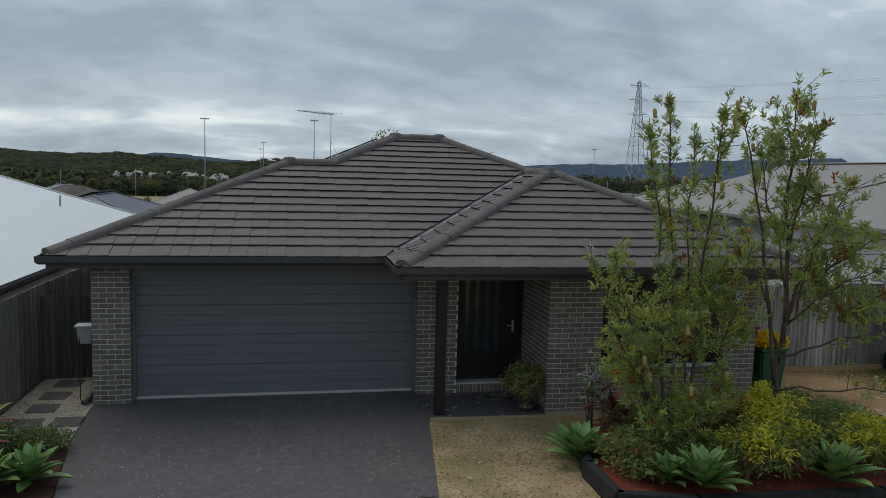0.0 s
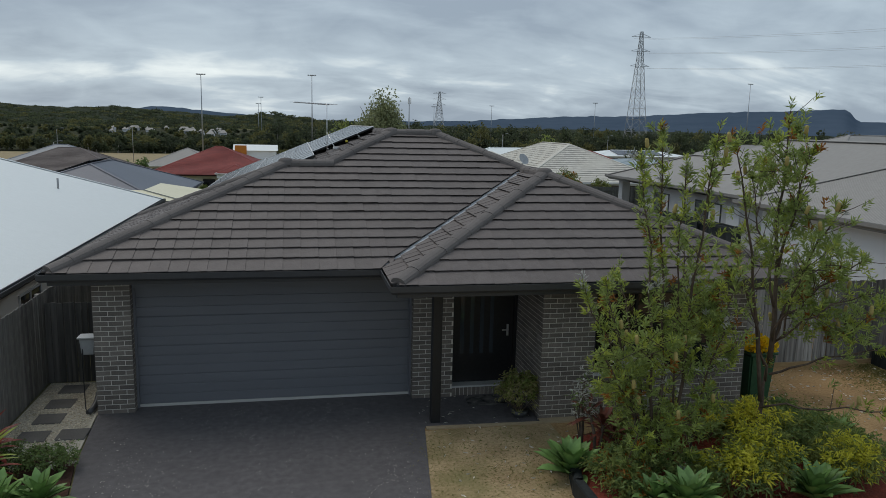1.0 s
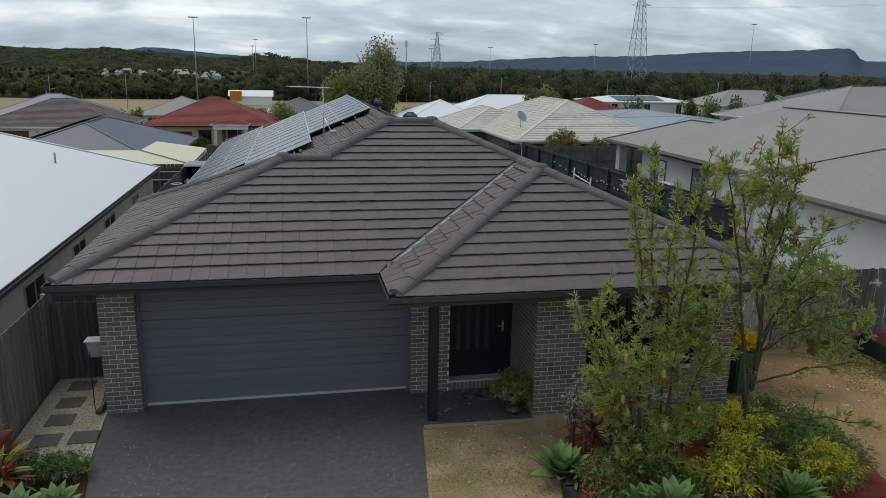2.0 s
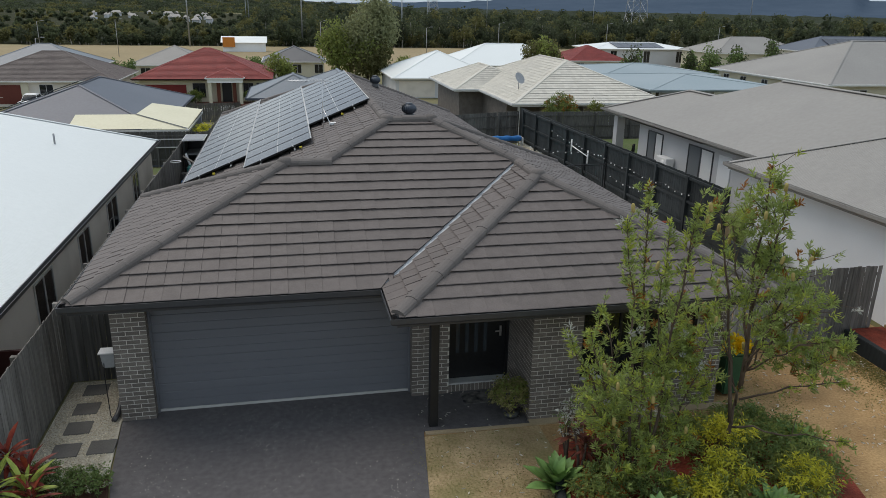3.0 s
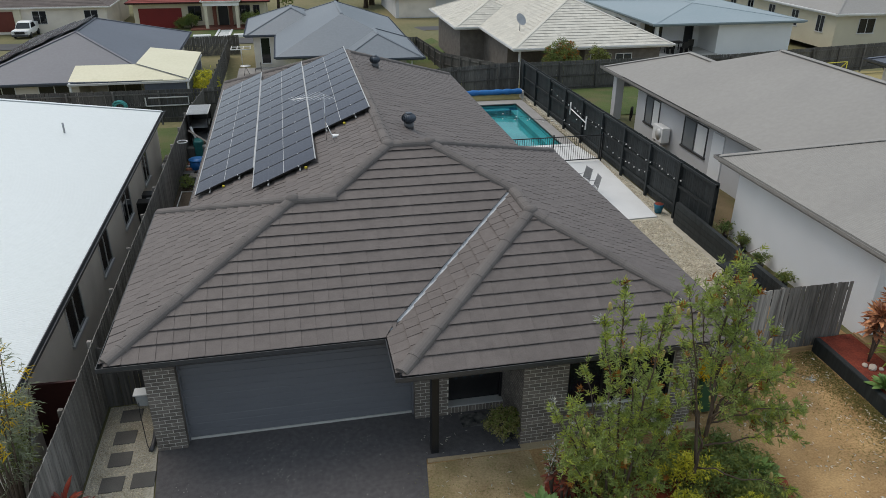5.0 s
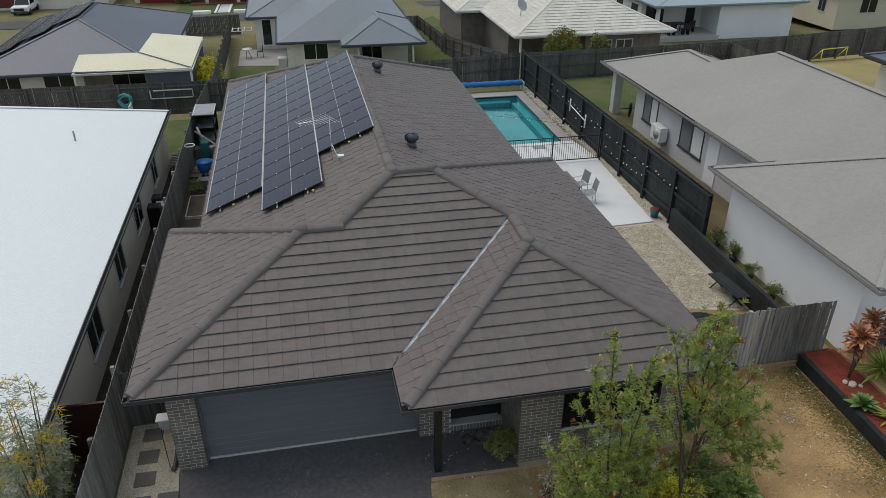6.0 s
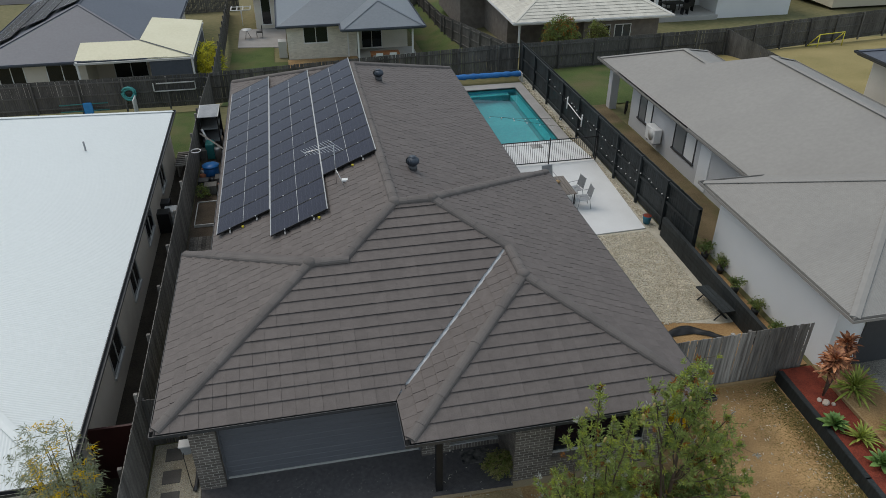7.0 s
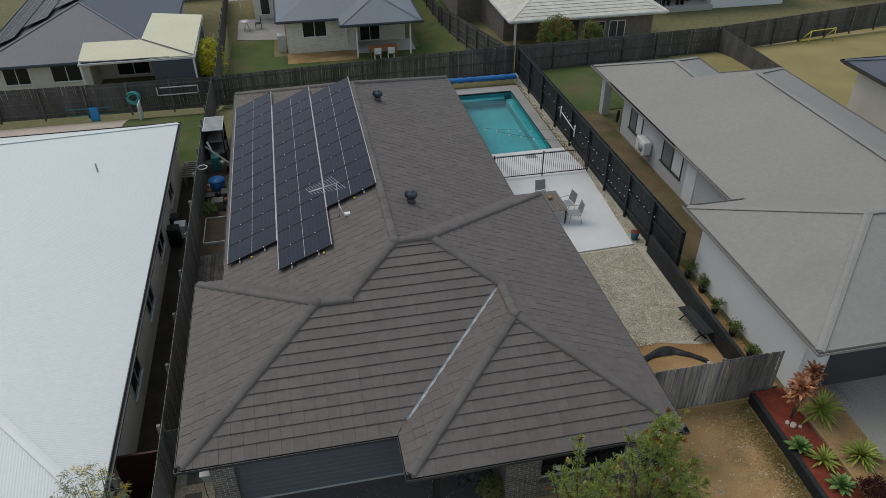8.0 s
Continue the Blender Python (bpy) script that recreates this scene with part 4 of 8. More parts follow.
def hip_roof(parent, rect, ze, t, material, style="sheet", cap_material=None, gutter=None, skip=(), width=0.6):
    """A hip roof over an eave rectangle: sheet, corrugated or tiled, with ridge capping and gutter."""
    x0, x1, y0, y1 = rect
    slopes, a, b, r = hip_slopes(*rect)
    rf = new("roof")
    rf.parent = parent
    h = Heap()
    if style == "tiled":
        plain_slopes(slopes, h, ze, t)
        lay_tiles(slopes, ze, t, 0.33, width, h, None, 0.0, 0.012, 0.028)
        tagged(h.done("roof_tiles", material, rf), kind="stuff")
    elif style == "corrugated":
        for s in slopes:
            h = Heap()
            corrugate([s], ze, t, h)
            h.done("roof_sheet", material, rf)
    else:
        for s in slopes:
            h = Heap()
            plain_slopes([s], h, ze + 0.02, t)
            h.done("roof_sheet", material, rf)
    zt = ze + r * t
    cm = cap_material or material
    for side, (p, q) in enumerate((((x0, y0), a), ((x1, y0), b if x1 - x0 >= y1 - y0 else a), ((x1, y1), b), ((x0, y1), a if x1 - x0 >= y1 - y0 else b), (a, b))):
        if side in skip:
            continue
        A, B = Vector((*p, ze)), Vector((*q, zt))
        if p == a:
            A = Vector((*a, zt))
        d = (B - A)
        if d.length < 0.2:
            continue
        d.normalize()
        s = Vector((0, 0, 1)).cross(d).normalized()
        vs = []
        for c in (A, B):
            for off, hh in ((-0.13, 0.02), (-0.125, 0.04), (0.0, 0.065), (0.125, 0.04), (0.13, 0.02)):
                vs.append(c + s * off + Vector((0, 0, hh)))
        world_mesh("ridge_capping", vs, [(k, k + 1, k + 6, k + 5) for k in range(4)] + [(0, 1, 2, 3, 4), (9, 8, 7, 6, 5)], cm, rf)
    rim = [(x0, y0), (x1, y0), (x1, y1), (x0, y1)]
    world_mesh("gutter", *sweep_closed(rim, GUTTER, ze + 0.03), gutter or M["charcoal"], rf)
    soffit = [(x, y, ze - 0.17) for x, y in rim]
    world_mesh("eaves_lining", soffit, [(3, 2, 1, 0)], M["white_paint"], rf)
    return rf


def walls(parent, rect, z0, z1, material, name="wall"):
    x0, x1, y0, y1 = rect
    return box(name, x0, x1, y0, y1, z0, z1, material, parent)


def wall_window(parent, side, plane_, s0, s1, z0, z1, frame_mat, glass_mat=None, mullions=1, name="window"):
    """A framed window set on a wall face; side is the face's outward direction."""
    glass_mat = glass_mat or M["glass"]
    w = new(name)
    w.parent = parent
    f = 0.05

    def slab_(n, a, b, lo, hi, t0, t1, m):
        if side in ("-x", "+x"):
            k = -1 if side == "-x" else 1
            xa, xb = sorted((plane_ + k * t0, plane_ + k * t1))
            return box(n, xa, xb, a, b, lo, hi, m, w)
        k = -1 if side == "-y" else 1
        ya, yb = sorted((plane_ + k * t0, plane_ + k * t1))
        return box(n, a, b, ya, yb, lo, hi, m, w)

    slab_("pane", s0 + f, s1 - f, z0 + f, z1 - f, -0.02, 0.012, glass_mat)
    slab_("frame", s0, s1, z1 - f, z1, -0.02, 0.035, frame_mat)
    slab_("sill", s0 - 0.04, s1 + 0.04, z0 - 0.03, z0 + f, -0.02, 0.07, frame_mat)
    slab_("frame", s0, s0 + f, z0 + f, z1 - f, -0.02, 0.035, frame_mat)
    slab_("frame", s1 - f, s1, z0 + f, z1 - f, -0.02, 0.035, frame_mat)
    for i in range(mullions):
        c = s0 + (s1 - s0) * (i + 1) / (mullions + 1)
        slab_("mullion", c - 0.025, c + 0.025, z0 + f, z1 - f, -0.02, 0.03, frame_mat)
    return w


# white steel roof, west
wh = empty("white_roofed_house", (-10, 10, -1.05), "low beige house with a white corrugated steel roof", "house")
hip_roof(wh, (-17.6, -3.2, -0.7, 21.45), 1.46, 0.41, M["white_roof"], "corrugated", gutter=M["charcoal"])
walls(wh, (-17.0, -3.42, -0.1, 20.9), -1.2, 1.3, M["render_beige"])
for y0, y1 in ((0.4, 1.0), (4.6, 6.05), (8.5, 9.8), (12.1, 13.6), (16.4, 17.6)):
    wall_window(wh, "+x", -3.42, y0, y1, -0.25, 1.0, M["alu"], M["glass"])
# grey steel roof, east
eh = empty("grey_roofed_house", (22, 8, 0.35), "pale rendered house with a warm grey steel hip roof", "house")
hip_roof(eh, (15.95, 30.0, -0.6, 7.1), 2.95, 0.43, M["grey_roof"], "corrugated", gutter=M["grey_roof"])
hip_roof(eh, (17.95, 27.25, 0.0, 18.85), 2.8, 0.415, M["grey_roof"], "sheet", gutter=M["grey_roof"], skip=(0, 3))
hip_roof(eh, (17.95, 23.75, 12.0, 21.2), 2.79, 0.39, M["grey_roof"], "sheet", gutter=M["grey_roof"], skip=(0, 1))
walls(eh, (16.45, 29.4, 0.35, 6.6), 0.2, 2.8, M["render_white"])
walls(eh, (18.5, 26.7, 6.5, 18.3), 0.2, 2.65, M["render_grey"], "rear_wall")
walls(eh, (20.5, 23.1, 18.3, 20.6), 0.0, 2.65, M["render_grey"], "patio_wall")
box("patio_post", 18.35, 18.75, 20.4, 20.8, 0.0, 2.65, M["render_grey"], eh)
# pale grey base paints the sky's reflection onto these panes
M["sky_glass"] = glass("glass_over_grey_blind", (0.2, 0.215, 0.225), 0.05)
for y0, y1 in ((12.0, 13.85), (16.0, 17.38)):
    w_ = wall_window(eh, "-x", 18.5, y0, y1, 1.06, 2.32, M["charcoal"], M["sky_glass"])
    box("curtain", 18.484, 18.487, y0 + 0.06, y0 + 0.45 * (y1 - y0), 1.12, 2.26, M["white_paint"], w_, "pale curtain behind the glass")
box("side_door", 18.46, 18.5, 10.8, 11.6, 0.4, 2.3, M["render_white"], eh, "pale flush side door")
box("garage_opening", 17.4, 22.4, 0.3, 0.36, 0.4, 2.65, M["charcoal"], eh, "dark garage door")
# house behind the back fence, centre
bh = empty("blue_roofed_house", (7, 46, -2.8), "pale brick house with a slate blue steel hip roof", "house")
hip_roof(bh, (1.7, 12.1, 41.3, 59.0), -0.15, 0.42, M["blue_roof"], "sheet", gutter=M["dusk_roof"], skip=(0, 1))
hip_roof(bh, (6.2, 12.15, 39.55, 48.0), -0.14, 0.42, M["blue_roof"], "sheet", gutter=M["dusk_roof"])
hip_roof(bh, (-0.8, 7.0, 50.8, 60.0), -0.16, 0.42, M["blue_roof"], "sheet", gutter=M["dusk_roof"])
walls(bh, (2.3, 7.4, 41.9, 58.4), -3.1, -0.33, M["brick_pale"])
walls(bh, (7.4, 11.5, 43.5, 58.4), -3.1, -0.33, M["brick_pale"], "patio_wall")
walls(bh, (-0.2, 2.3, 51.4, 59.4), -3.2, -0.33, M["brick_pale"], "wing_wall")
rows = Heap()
for r_ in range(31):
    z = -2.75 + r_ * 0.086
    for k in range(22):
        x = 2.3 + k * 0.24 - (0.12 if r_ % 2 else 0)
        x0_, x1_ = max(x, 2.3), min(x + 0.228, 7.4)
        if x1_ - x0_ > 0.04 and z < -0.42 and not (3.4 < x1_ and x0_ < 5.4 and -1.75 < z < -0.4):
            rows.box(x0_, x1_, 41.888, 41.9, z, z + 0.074)
tagged(rows.done("brickwork", M["brick_pale"], bh), kind="stuff")
wall_window(bh, "-y", 41.9, 3.5, 5.3, -1.62, -0.42, M["white_paint"])
wall_window(bh, "-y", 51.4, 0.35, 1.15, -2.6, -0.45, M["white_paint"], mullions=0, name="side_door")
wall_window(bh, "-y", 43.5, 7.9, 9.5, -2.7, -0.5, M["white_paint"], name="patio_door")
box("patio_post", 11.3, 11.42, 40.0, 40.12, -3.1, -0.33, M["white_paint"], bh)
box("patio_post", 7.3, 7.42, 40.0, 40.12, -3.1, -0.33, M["white_paint"], bh)
box("downpipe", 6.7, 6.8, 41.78, 41.88, -2.9, -0.4, M["white_paint"], bh, "white downpipe")
hp = empty("heat_pump", (1.95, 44, -2.8), "grey outdoor unit against the side wall", "heat pump")
box("casing", 1.6, 2.2, 42.6, 43.4, -2.85, -1.6, M["alu"], hp, "", 0.04)
slab("side_patio", [(-1.6, 46.2), (2.2, 45.6), (2.2, 51.3), (-1.6, 51.3)], -3.2, -2.9, M["coping"], "grey concrete side patio with a small table", "patio")
bt = empty("bistro_table", (-0.9, 48.6, -2.9), "small round metal bistro table on the side patio", "table")
bar("tabletop", [(-0.9, 48.6, -2.2), (-0.9, 48.6, -2.17)], 0.42, M["alu"], bt, sides=20)
for a_ in range(3):
    bar("leg", [(-0.9 + 0.3 * math.cos(a_ * 2.1), 48.6 + 0.3 * math.sin(a_ * 2.1), -2.9), (-0.9, 48.6, -2.2)], 0.02, M["black"], bt, sides=5)
bc = empty("bistro_chair", (0.1, 48.7, -2.9), "dark metal chair beside the bistro table", "chair")
box("seat", -0.15, 0.35, 48.45, 48.95, -2.46, -2.43, M["black"], bc)
box("backrest", 0.3, 0.35, 48.45, 48.95, -2.43, -1.95, M["black"], bc)
for x in (-0.13, 0.33):
    for y in (48.47, 48.93):
        bar("leg", [(x, y, -2.9), (x, y, -2.45)], 0.015, M["black"], bc, sides=5)
cr = empty("clothes_rack", (-1.3, 53.2, -3.0), "white folding clothes rack on the side lawn", "clothes rack")
for a_ in (0.0, 0.5, 1.0, 1.6):
    bar("rail", [(-2.2 + a_, 52.6, -1.6), (-2.2 + a_, 53.8, -1.55)], 0.04, M["white_paint"], cr, sides=5)
for y in (52.6, 53.8):
    bar("rail", [(-2.2, y, -1.6), (-0.6, y, -1.6)], 0.04, M["white_paint"], cr, sides=5)
    bar("leg", [(-1.4, y, -1.6), (-1.4, 53.2, -3.05)], 0.03, M["white_paint"], cr, sides=5)
fence("lawn_end_fence", (12.0, 56.2), (14.6, 57.0), -3.4, -3.5, 1.8, M["timber_dark"], "dark paling fence across the end of the long lawn", single=False, seed=22)
fence("yard_cross_fence", (-7.2, 59.3), (-1.9, 60.0), -3.4, -3.4, 1.8, M["timber_dark"], "brown timber fence across the end of the yards", single=False, seed=21)
# dark blue-grey roof, back left, with a cream patio cover
lh = empty("dark_roofed_house", (-14, 44, -2.8), "low house with a deep blue-grey steel roof", "house")
hip_roof(lh, (-17.6, -5.6, 37.0, 55.0), -0.15, 0.36, M["dusk_roof"], "sheet", gutter=M["dusk_roof"])
walls(lh, (-17.0, -10.7, 37.6, 54.4), -3.2, -0.33, M["render_beige"])
walls(lh, (-10.7, -6.2, 40.2, 54.4), -3.2, -0.33, M["render_beige"], "patio_wall")
wall_window(lh, "-y", 40.2, -9.6, -7.4, -2.4, -0.5, M["white_paint"], name="patio_door")
for a, b in ((-16.0, -14.4), (-13.1, -11.2)):
    wall_window(lh, "-y", 37.6, a, b, -1.6, -0.4, M["white_paint"])
pc = empty("patio_cover", (-7, 40, -2.8), "cream corrugated steel patio cover on posts", "patio cover")


for quad in ([(-11.15, 36.95, -0.16), (-3.9, 36.8, -0.14), (-7.25, 38.5, 0.58), (-10.9, 38.6, 0.58)], [(-7.25, 38.5, 0.59), (-3.9, 36.8, -0.13), (-3.8, 45.0, 0.02), (-7.15, 44.2, 0.6)]):
    vs = quad + [(x, y, z - 0.05) for x, y, z in quad]
    world_mesh("cover_sheet", vs, [(0, 1, 2, 3), (7, 6, 5, 4), (0, 4, 5, 1), (1, 5, 6, 2), (2, 6, 7, 3), (3, 7, 4, 0)], M["cream_roof"], pc)
world_mesh("cover_joint", [(-7.3, 38.48, 0.61), (-7.2, 38.56, 0.61), (-3.85, 36.86, -0.1), (-3.95, 36.78, -0.1)], [(0, 1, 2, 3)], M["charcoal"], pc, "dark joint flashing")
box("cover_fascia", -11.1, -3.8, 36.6, 36.68, -0.29, -0.17, M["alu"], pc)
box("cover_fascia", -3.86, -3.8, 36.68, 45.2, -0.29, -0.18, M["alu"], pc)
for x, y in ((-11.0, 36.8), (-3.95, 36.8), (-3.95, 44.9)):
    box("post", x - 0.06, x + 0.06, y - 0.06, y + 0.06, -3.0, -0.12, M["white_paint"], pc)
box("side_screen", -6.6, -4.05, 36.75, 36.85, -3.0, -0.35, M["dusk_roof"], pc, "blue-grey privacy screen")
box("side_screen", -3.98, -3.9, 37.0, 44.8, -3.0, -0.35, M["dusk_roof"], pc, "blue-grey privacy screen")
for e in (lh, pc):
    e.location += Vector((0.1, -0.7, -0.18))
# black balustrade along the edge of the patio
bal = empty("balustrade", (-11.0, 35.7, -2.9), "low black metal balustrade along the patio edge", "balustrade")
for z in (-2.75, -1.9):
    bar("rail", [(-11.0, 35.7, z), (-3.95, 35.7, z)], 0.022, M["black"], bal, sides=5)
for i in range(36):
    bar("baluster", [(-11.0 + 0.2 * i, 35.7, -2.95), (-11.0 + 0.2 * i, 35.7, -1.9)], 0.012, M["black"], bal, sides=4)
# cream tiled house
ch = empty("cream_tiled_house", (22, 40, -1.0), "brick house with a cream concrete tile hip roof", "house")
hip_roof(ch, (16.9, 28.0, 33.0, 50.0), 1.5, 0.43, M["cream_tile"], "tiled", gutter=M["white_paint"], width=0.3)
hip_roof(ch, (15.0, 22.0, 42.0, 52.0), 1.48, 0.43, M["cream_tile"], "tiled", gutter=M["white_paint"], width=0.3)
walls(ch, (17.5, 27.4, 36.5, 49.4), -1.4, 1.3, M["brick_rest"])
walls(ch, (15.6, 21.0, 43, 51.4), -1.6, 1.3, M["brick_rest"], "garage_wall")
for x in (17.4, 20.0):
    box("patio_post", x, x + 0.12, 33.5, 33.62, -1.4, 1.3, M["white_paint"], ch)
walls(ch, (22.0, 27.4, 33.6, 36.5), -1.4, 1.3, M["brick_rest"], "room_wall")
wall_window(ch, "-y", 33.6, 22.4, 23.9, -0.4, 0.9, M["alu"])
wall_window(ch, "-y", 33.6, 24.2, 25.4, -0.9, 0.9, M["white_paint"], M["glass_blue"])
# red tiled house
M["brick_red"] = mat("red_brown_brick", (0.13, 0.045, 0.03), (0.2, 0.075, 0.05), 0.9, 30, 1, 0.2)
rh = empty("red_tiled_house", (-8, 95, -5.2), "house with a deep red tiled roof and white portico", "house")
hip_roof(rh, (-16.8, 0.6, 87.5, 104.0), -2.0, 0.42, M["red_tile"], "tiled", gutter=M["maroon"])
walls(rh, (-16.2, 0.0, 88.6, 103.4), -5.6, -2.2, M["render_cream"])
box("garage_door", -15.6, -10.4, 88.5, 88.62, -5.2, -2.8, M["red_door"], rh)
hip_roof(rh, (-7.6, -3.0, 85.6, 92.0), -1.7, 0.42, M["red_tile"], "tiled", gutter=M["white_paint"])
for x in (-7.2, -3.4):
    box("column", x - 0.2, x + 0.2, 85.9, 86.3, -5.3, -1.9, M["render_cream"], rh)
for x in (-6.3, -4.3):
    box("brick_column", x - 0.22, x + 0.22, 87.6, 88.0, -5.3, -2.2, M["brick_red"], rh, "red-brown brick column")
box("front_door", -5.9, -4.7, 88.5, 88.58, -5.2, -2.5, M["black"], rh, "dark front door")
box("porch_floor", -9.2, -0.6, 85.4, 88.6, -5.4, -5.0, M["brick_red"], rh, "red-brown porch floor")
for a_, b_ in ((-9.6, -8.0), (-3.2, -1.9), (-1.5, -0.7)):
    wall_window(rh, "-y", 88.6, a_, b_, -4.4, -2.6, M["charcoal"])
box("portico_beam", -7.5, -3.1, 85.8, 86.4, -2.3, -1.85, M["white_paint"], rh)


# ---- far houses ----
def far_house(name, rect, zg, zw, t, roof_m, wall_m, label, style="sheet", windows=3, gutter=None):
    x0, x1, y0, y1 = rect
    e = empty(name, ((x0 + x1) / 2, (y0 + y1) / 2, zg), label, "house", "far houses")
    hip_roof(e, rect, zw, t, roof_m, style, gutter=gutter or M["white_paint"])
    walls(e, (x0 + 0.55, x1 - 0.55, y0 + 0.55, y1 - 0.55), zg - 0.4, zw - 0.17, wall_m)
    for i in range(windows):
        c = x0 + (x1 - x0) * (i + 0.6) / windows
        wall_window(e, "-y", y0 + 0.55, c - 0.8, c + 0.8, zg + 0.9, zw - 0.45, M["alu"])
    return e


far_house("brown_tiled_house", (-36, -18.4, 86, 101), -5.0, -2.1, 0.42, M["brown_tile"], M["render_beige"], "low house with a brown tiled hip roof", "tiled")
far_house("brown_tiled_bungalow", (-58, -38, 82, 98), -5.0, -2.1, 0.42, M["brown_tile"], M["render_beige"], "low house with a brown tiled roof", "tiled")
far_house("blue_grey_house", (-46, -28, 116, 132), -5.6, -2.9, 0.42, M["blue_roof"], M["render_cream"], "low house with a blue-grey steel roof")
far_house("pale_grey_house", (-24, -10, 122, 136), -5.6, -2.9, 0.42, M["grey_roof"], M["render_cream"], "low house with a pale grey roof")
wb = far_house("white_roofed_bungalow", (16.5, 32, 87.5, 104), -4.5, -1.9, 0.42, M["white_roof"], M["render_grey"], "low house with a white steel roof", windows=0)
box("garage_door", 17.5, 22.5, 88.0, 88.06, -4.5, -2.3, M["render_beige"], wb, "closed beige garage door")
far_house("white_roofed_villa", (30, 53, 112, 128), -5.3, -2.0, 0.42, M["white_roof"], M["render_white"], "long low house with a white steel roof")
pb = empty("pale_blue_roofed_house", (37, 46, -1.0), "modern white house with a flat pale blue roof", "house", "far houses")
hip_roof(pb, (30.5, 43.6, 40.8, 55), 1.5, 0.1, M["pale_blue_roof"], "sheet", gutter=M["pale_blue_roof"])
walls(pb, (31.0, 36.4, 44.2, 54.5), -1.4, 1.33, M["render_white"])
walls(pb, (36.4, 43.0, 41.4, 54.5), -1.4, 1.33, M["render_white"], "room_wall")
wall_window(pb, "-y", 44.2, 31.4, 33.0, -1.0, 1.1, M["charcoal"], name="patio_door")
wall_window(pb, "-y", 44.2, 35.0, 35.8, -1.0, 1.1, M["charcoal"], mullions=0, name="patio_door")
for y in (45.5, 48.5, 51.5):
    wall_window(pb, "-x", 31.0, y - 0.6, y + 0.6, -0.4, 0.9, M["charcoal"])
box("patio_post", 31.0, 31.25, 41.4, 41.65, -1.4, 1.33, M["render_white"], pb)
slab("north_patio", [(30.8, 41.0), (36.4, 41.0), (36.4, 44.2), (30.8, 44.2)], -1.6, -0.95, M["concrete"], "grey concrete patio of the modern house", "patio")
ot = empty("patio_table", (33.2, 42.6, -0.95), "dark outdoor table on the patio", "table")
box("tabletop", 32.3, 34.1, 42.1, 43.1, -0.25, -0.2, M["black"], ot)
for x in (32.4, 34.0):
    for y in (42.2, 43.0):
        box("leg", x - 0.03, x + 0.03, y - 0.03, y + 0.03, -0.95, -0.25, M["black"], ot)
for x, y in ((32.6, 41.7), (33.8, 41.7), (34.7, 42.6), (31.8, 42.6)):
    c_ = empty("patio_chair", (x, y, -0.95), "dark outdoor chair on the patio", "chair", "dark patio chairs")
    box("seat", x - 0.25, x + 0.25, y - 0.25, y + 0.25, -0.52, -0.47, M["black"], c_)
    box("backrest", x - 0.25, x + 0.25, y - 0.27, y - 0.22, -0.47, 0.0, M["black"], c_)
    for sx in (-0.22, 0.22):
        box("leg", x + sx - 0.02, x + sx + 0.02, y - 0.22, y + 0.22, -0.95, -0.52, M["black"], c_)
far_house("blue_skillion_house", (34, 47, 58, 70), -1.8, 1.2, 0.12, M["pale_blue_roof"], M["render_white"], "house with a low pale blue roof")
cw = far_house("cream_walled_house", (47, 76, 41.5, 59.5), -0.8, 1.8, 0.36, M["grey_roof"], M["render_cream"], "long cream house with a grey steel roof", windows=5)
for y in (44, 47.5, 51, 54.5, 57.5):
    wall_window(cw, "-x", 47.55, y - 0.5, y + 0.5, 0.0, 1.4, M["alu"])
far_house("red_tiled_bungalow", (54, 66, 119, 132), -5.0, -1.6, 0.42, M["red_tile"], M["render_beige"], "low house with a red tiled roof", "tiled")
far_house("white_flat_house", (72, 97, 150, 164), -5.0, -1.0, 0.18, M["white_roof"], M["render_grey"], "modern house with a white roof")
far_house("grey_tiled_house", (92, 116, 132, 148), -4.4, -0.8, 0.4, M["grey_roof"], M["render_cream"], "house with a pale grey roof")
far_house("dark_roofed_bungalow", (-2, 10, 130, 144), -5.8, -2.8, 0.42, M["charcoal"], M["render_cream"], "low house with a dark roof")
far_house("dark_solar_house", (104, 134, 118, 132), -4.0, 0.4, 0.4, M["dusk_roof"], M["render_beige"], "house with a dark roof and solar panels")
far_house("dark_gabled_house", (29.8, 44, 8, 17.6), 0.1, 3.5, 0.35, M["dusk_roof"], M["render_beige"], "beige house with a dark blue-grey roof", windows=2, gutter=M["charcoal"])
for at, xs, ys, ze_, y0_, t_ in (("white_flat_house", (78, 90), (151, 156), -1.0, 150, 0.18), ("dark_solar_house", (110, 128), (119, 123.5), 0.4, 118, 0.4)):
    za, zb = ze_ + t_ * (ys[0] - y0_) + 0.15, ze_ + t_ * (ys[1] - y0_) + 0.15
    for k in range(6):
        xa, xb = xs[0] + (xs[1] - xs[0]) * k / 6, xs[0] + (xs[1] - xs[0]) * (k + 0.96) / 6
        vs = [(xa, ys[0], za), (xb, ys[0], za), (xb, ys[1], zb), (xa, ys[1], zb)]
        vs += [(x, y, z - 0.05) for x, y, z in vs]
        tagged(world_mesh("solar_panel", vs, [(0, 1, 2, 3), (7, 6, 5, 4), (0, 4, 5, 1), (1, 5, 6, 2), (2, 6, 7, 3), (3, 7, 4, 0)], M["panel"]), "dark solar panel on a distant roof", "solar panel", "far solar panels")
bth = bpy.data.objects["brown_tiled_house"]
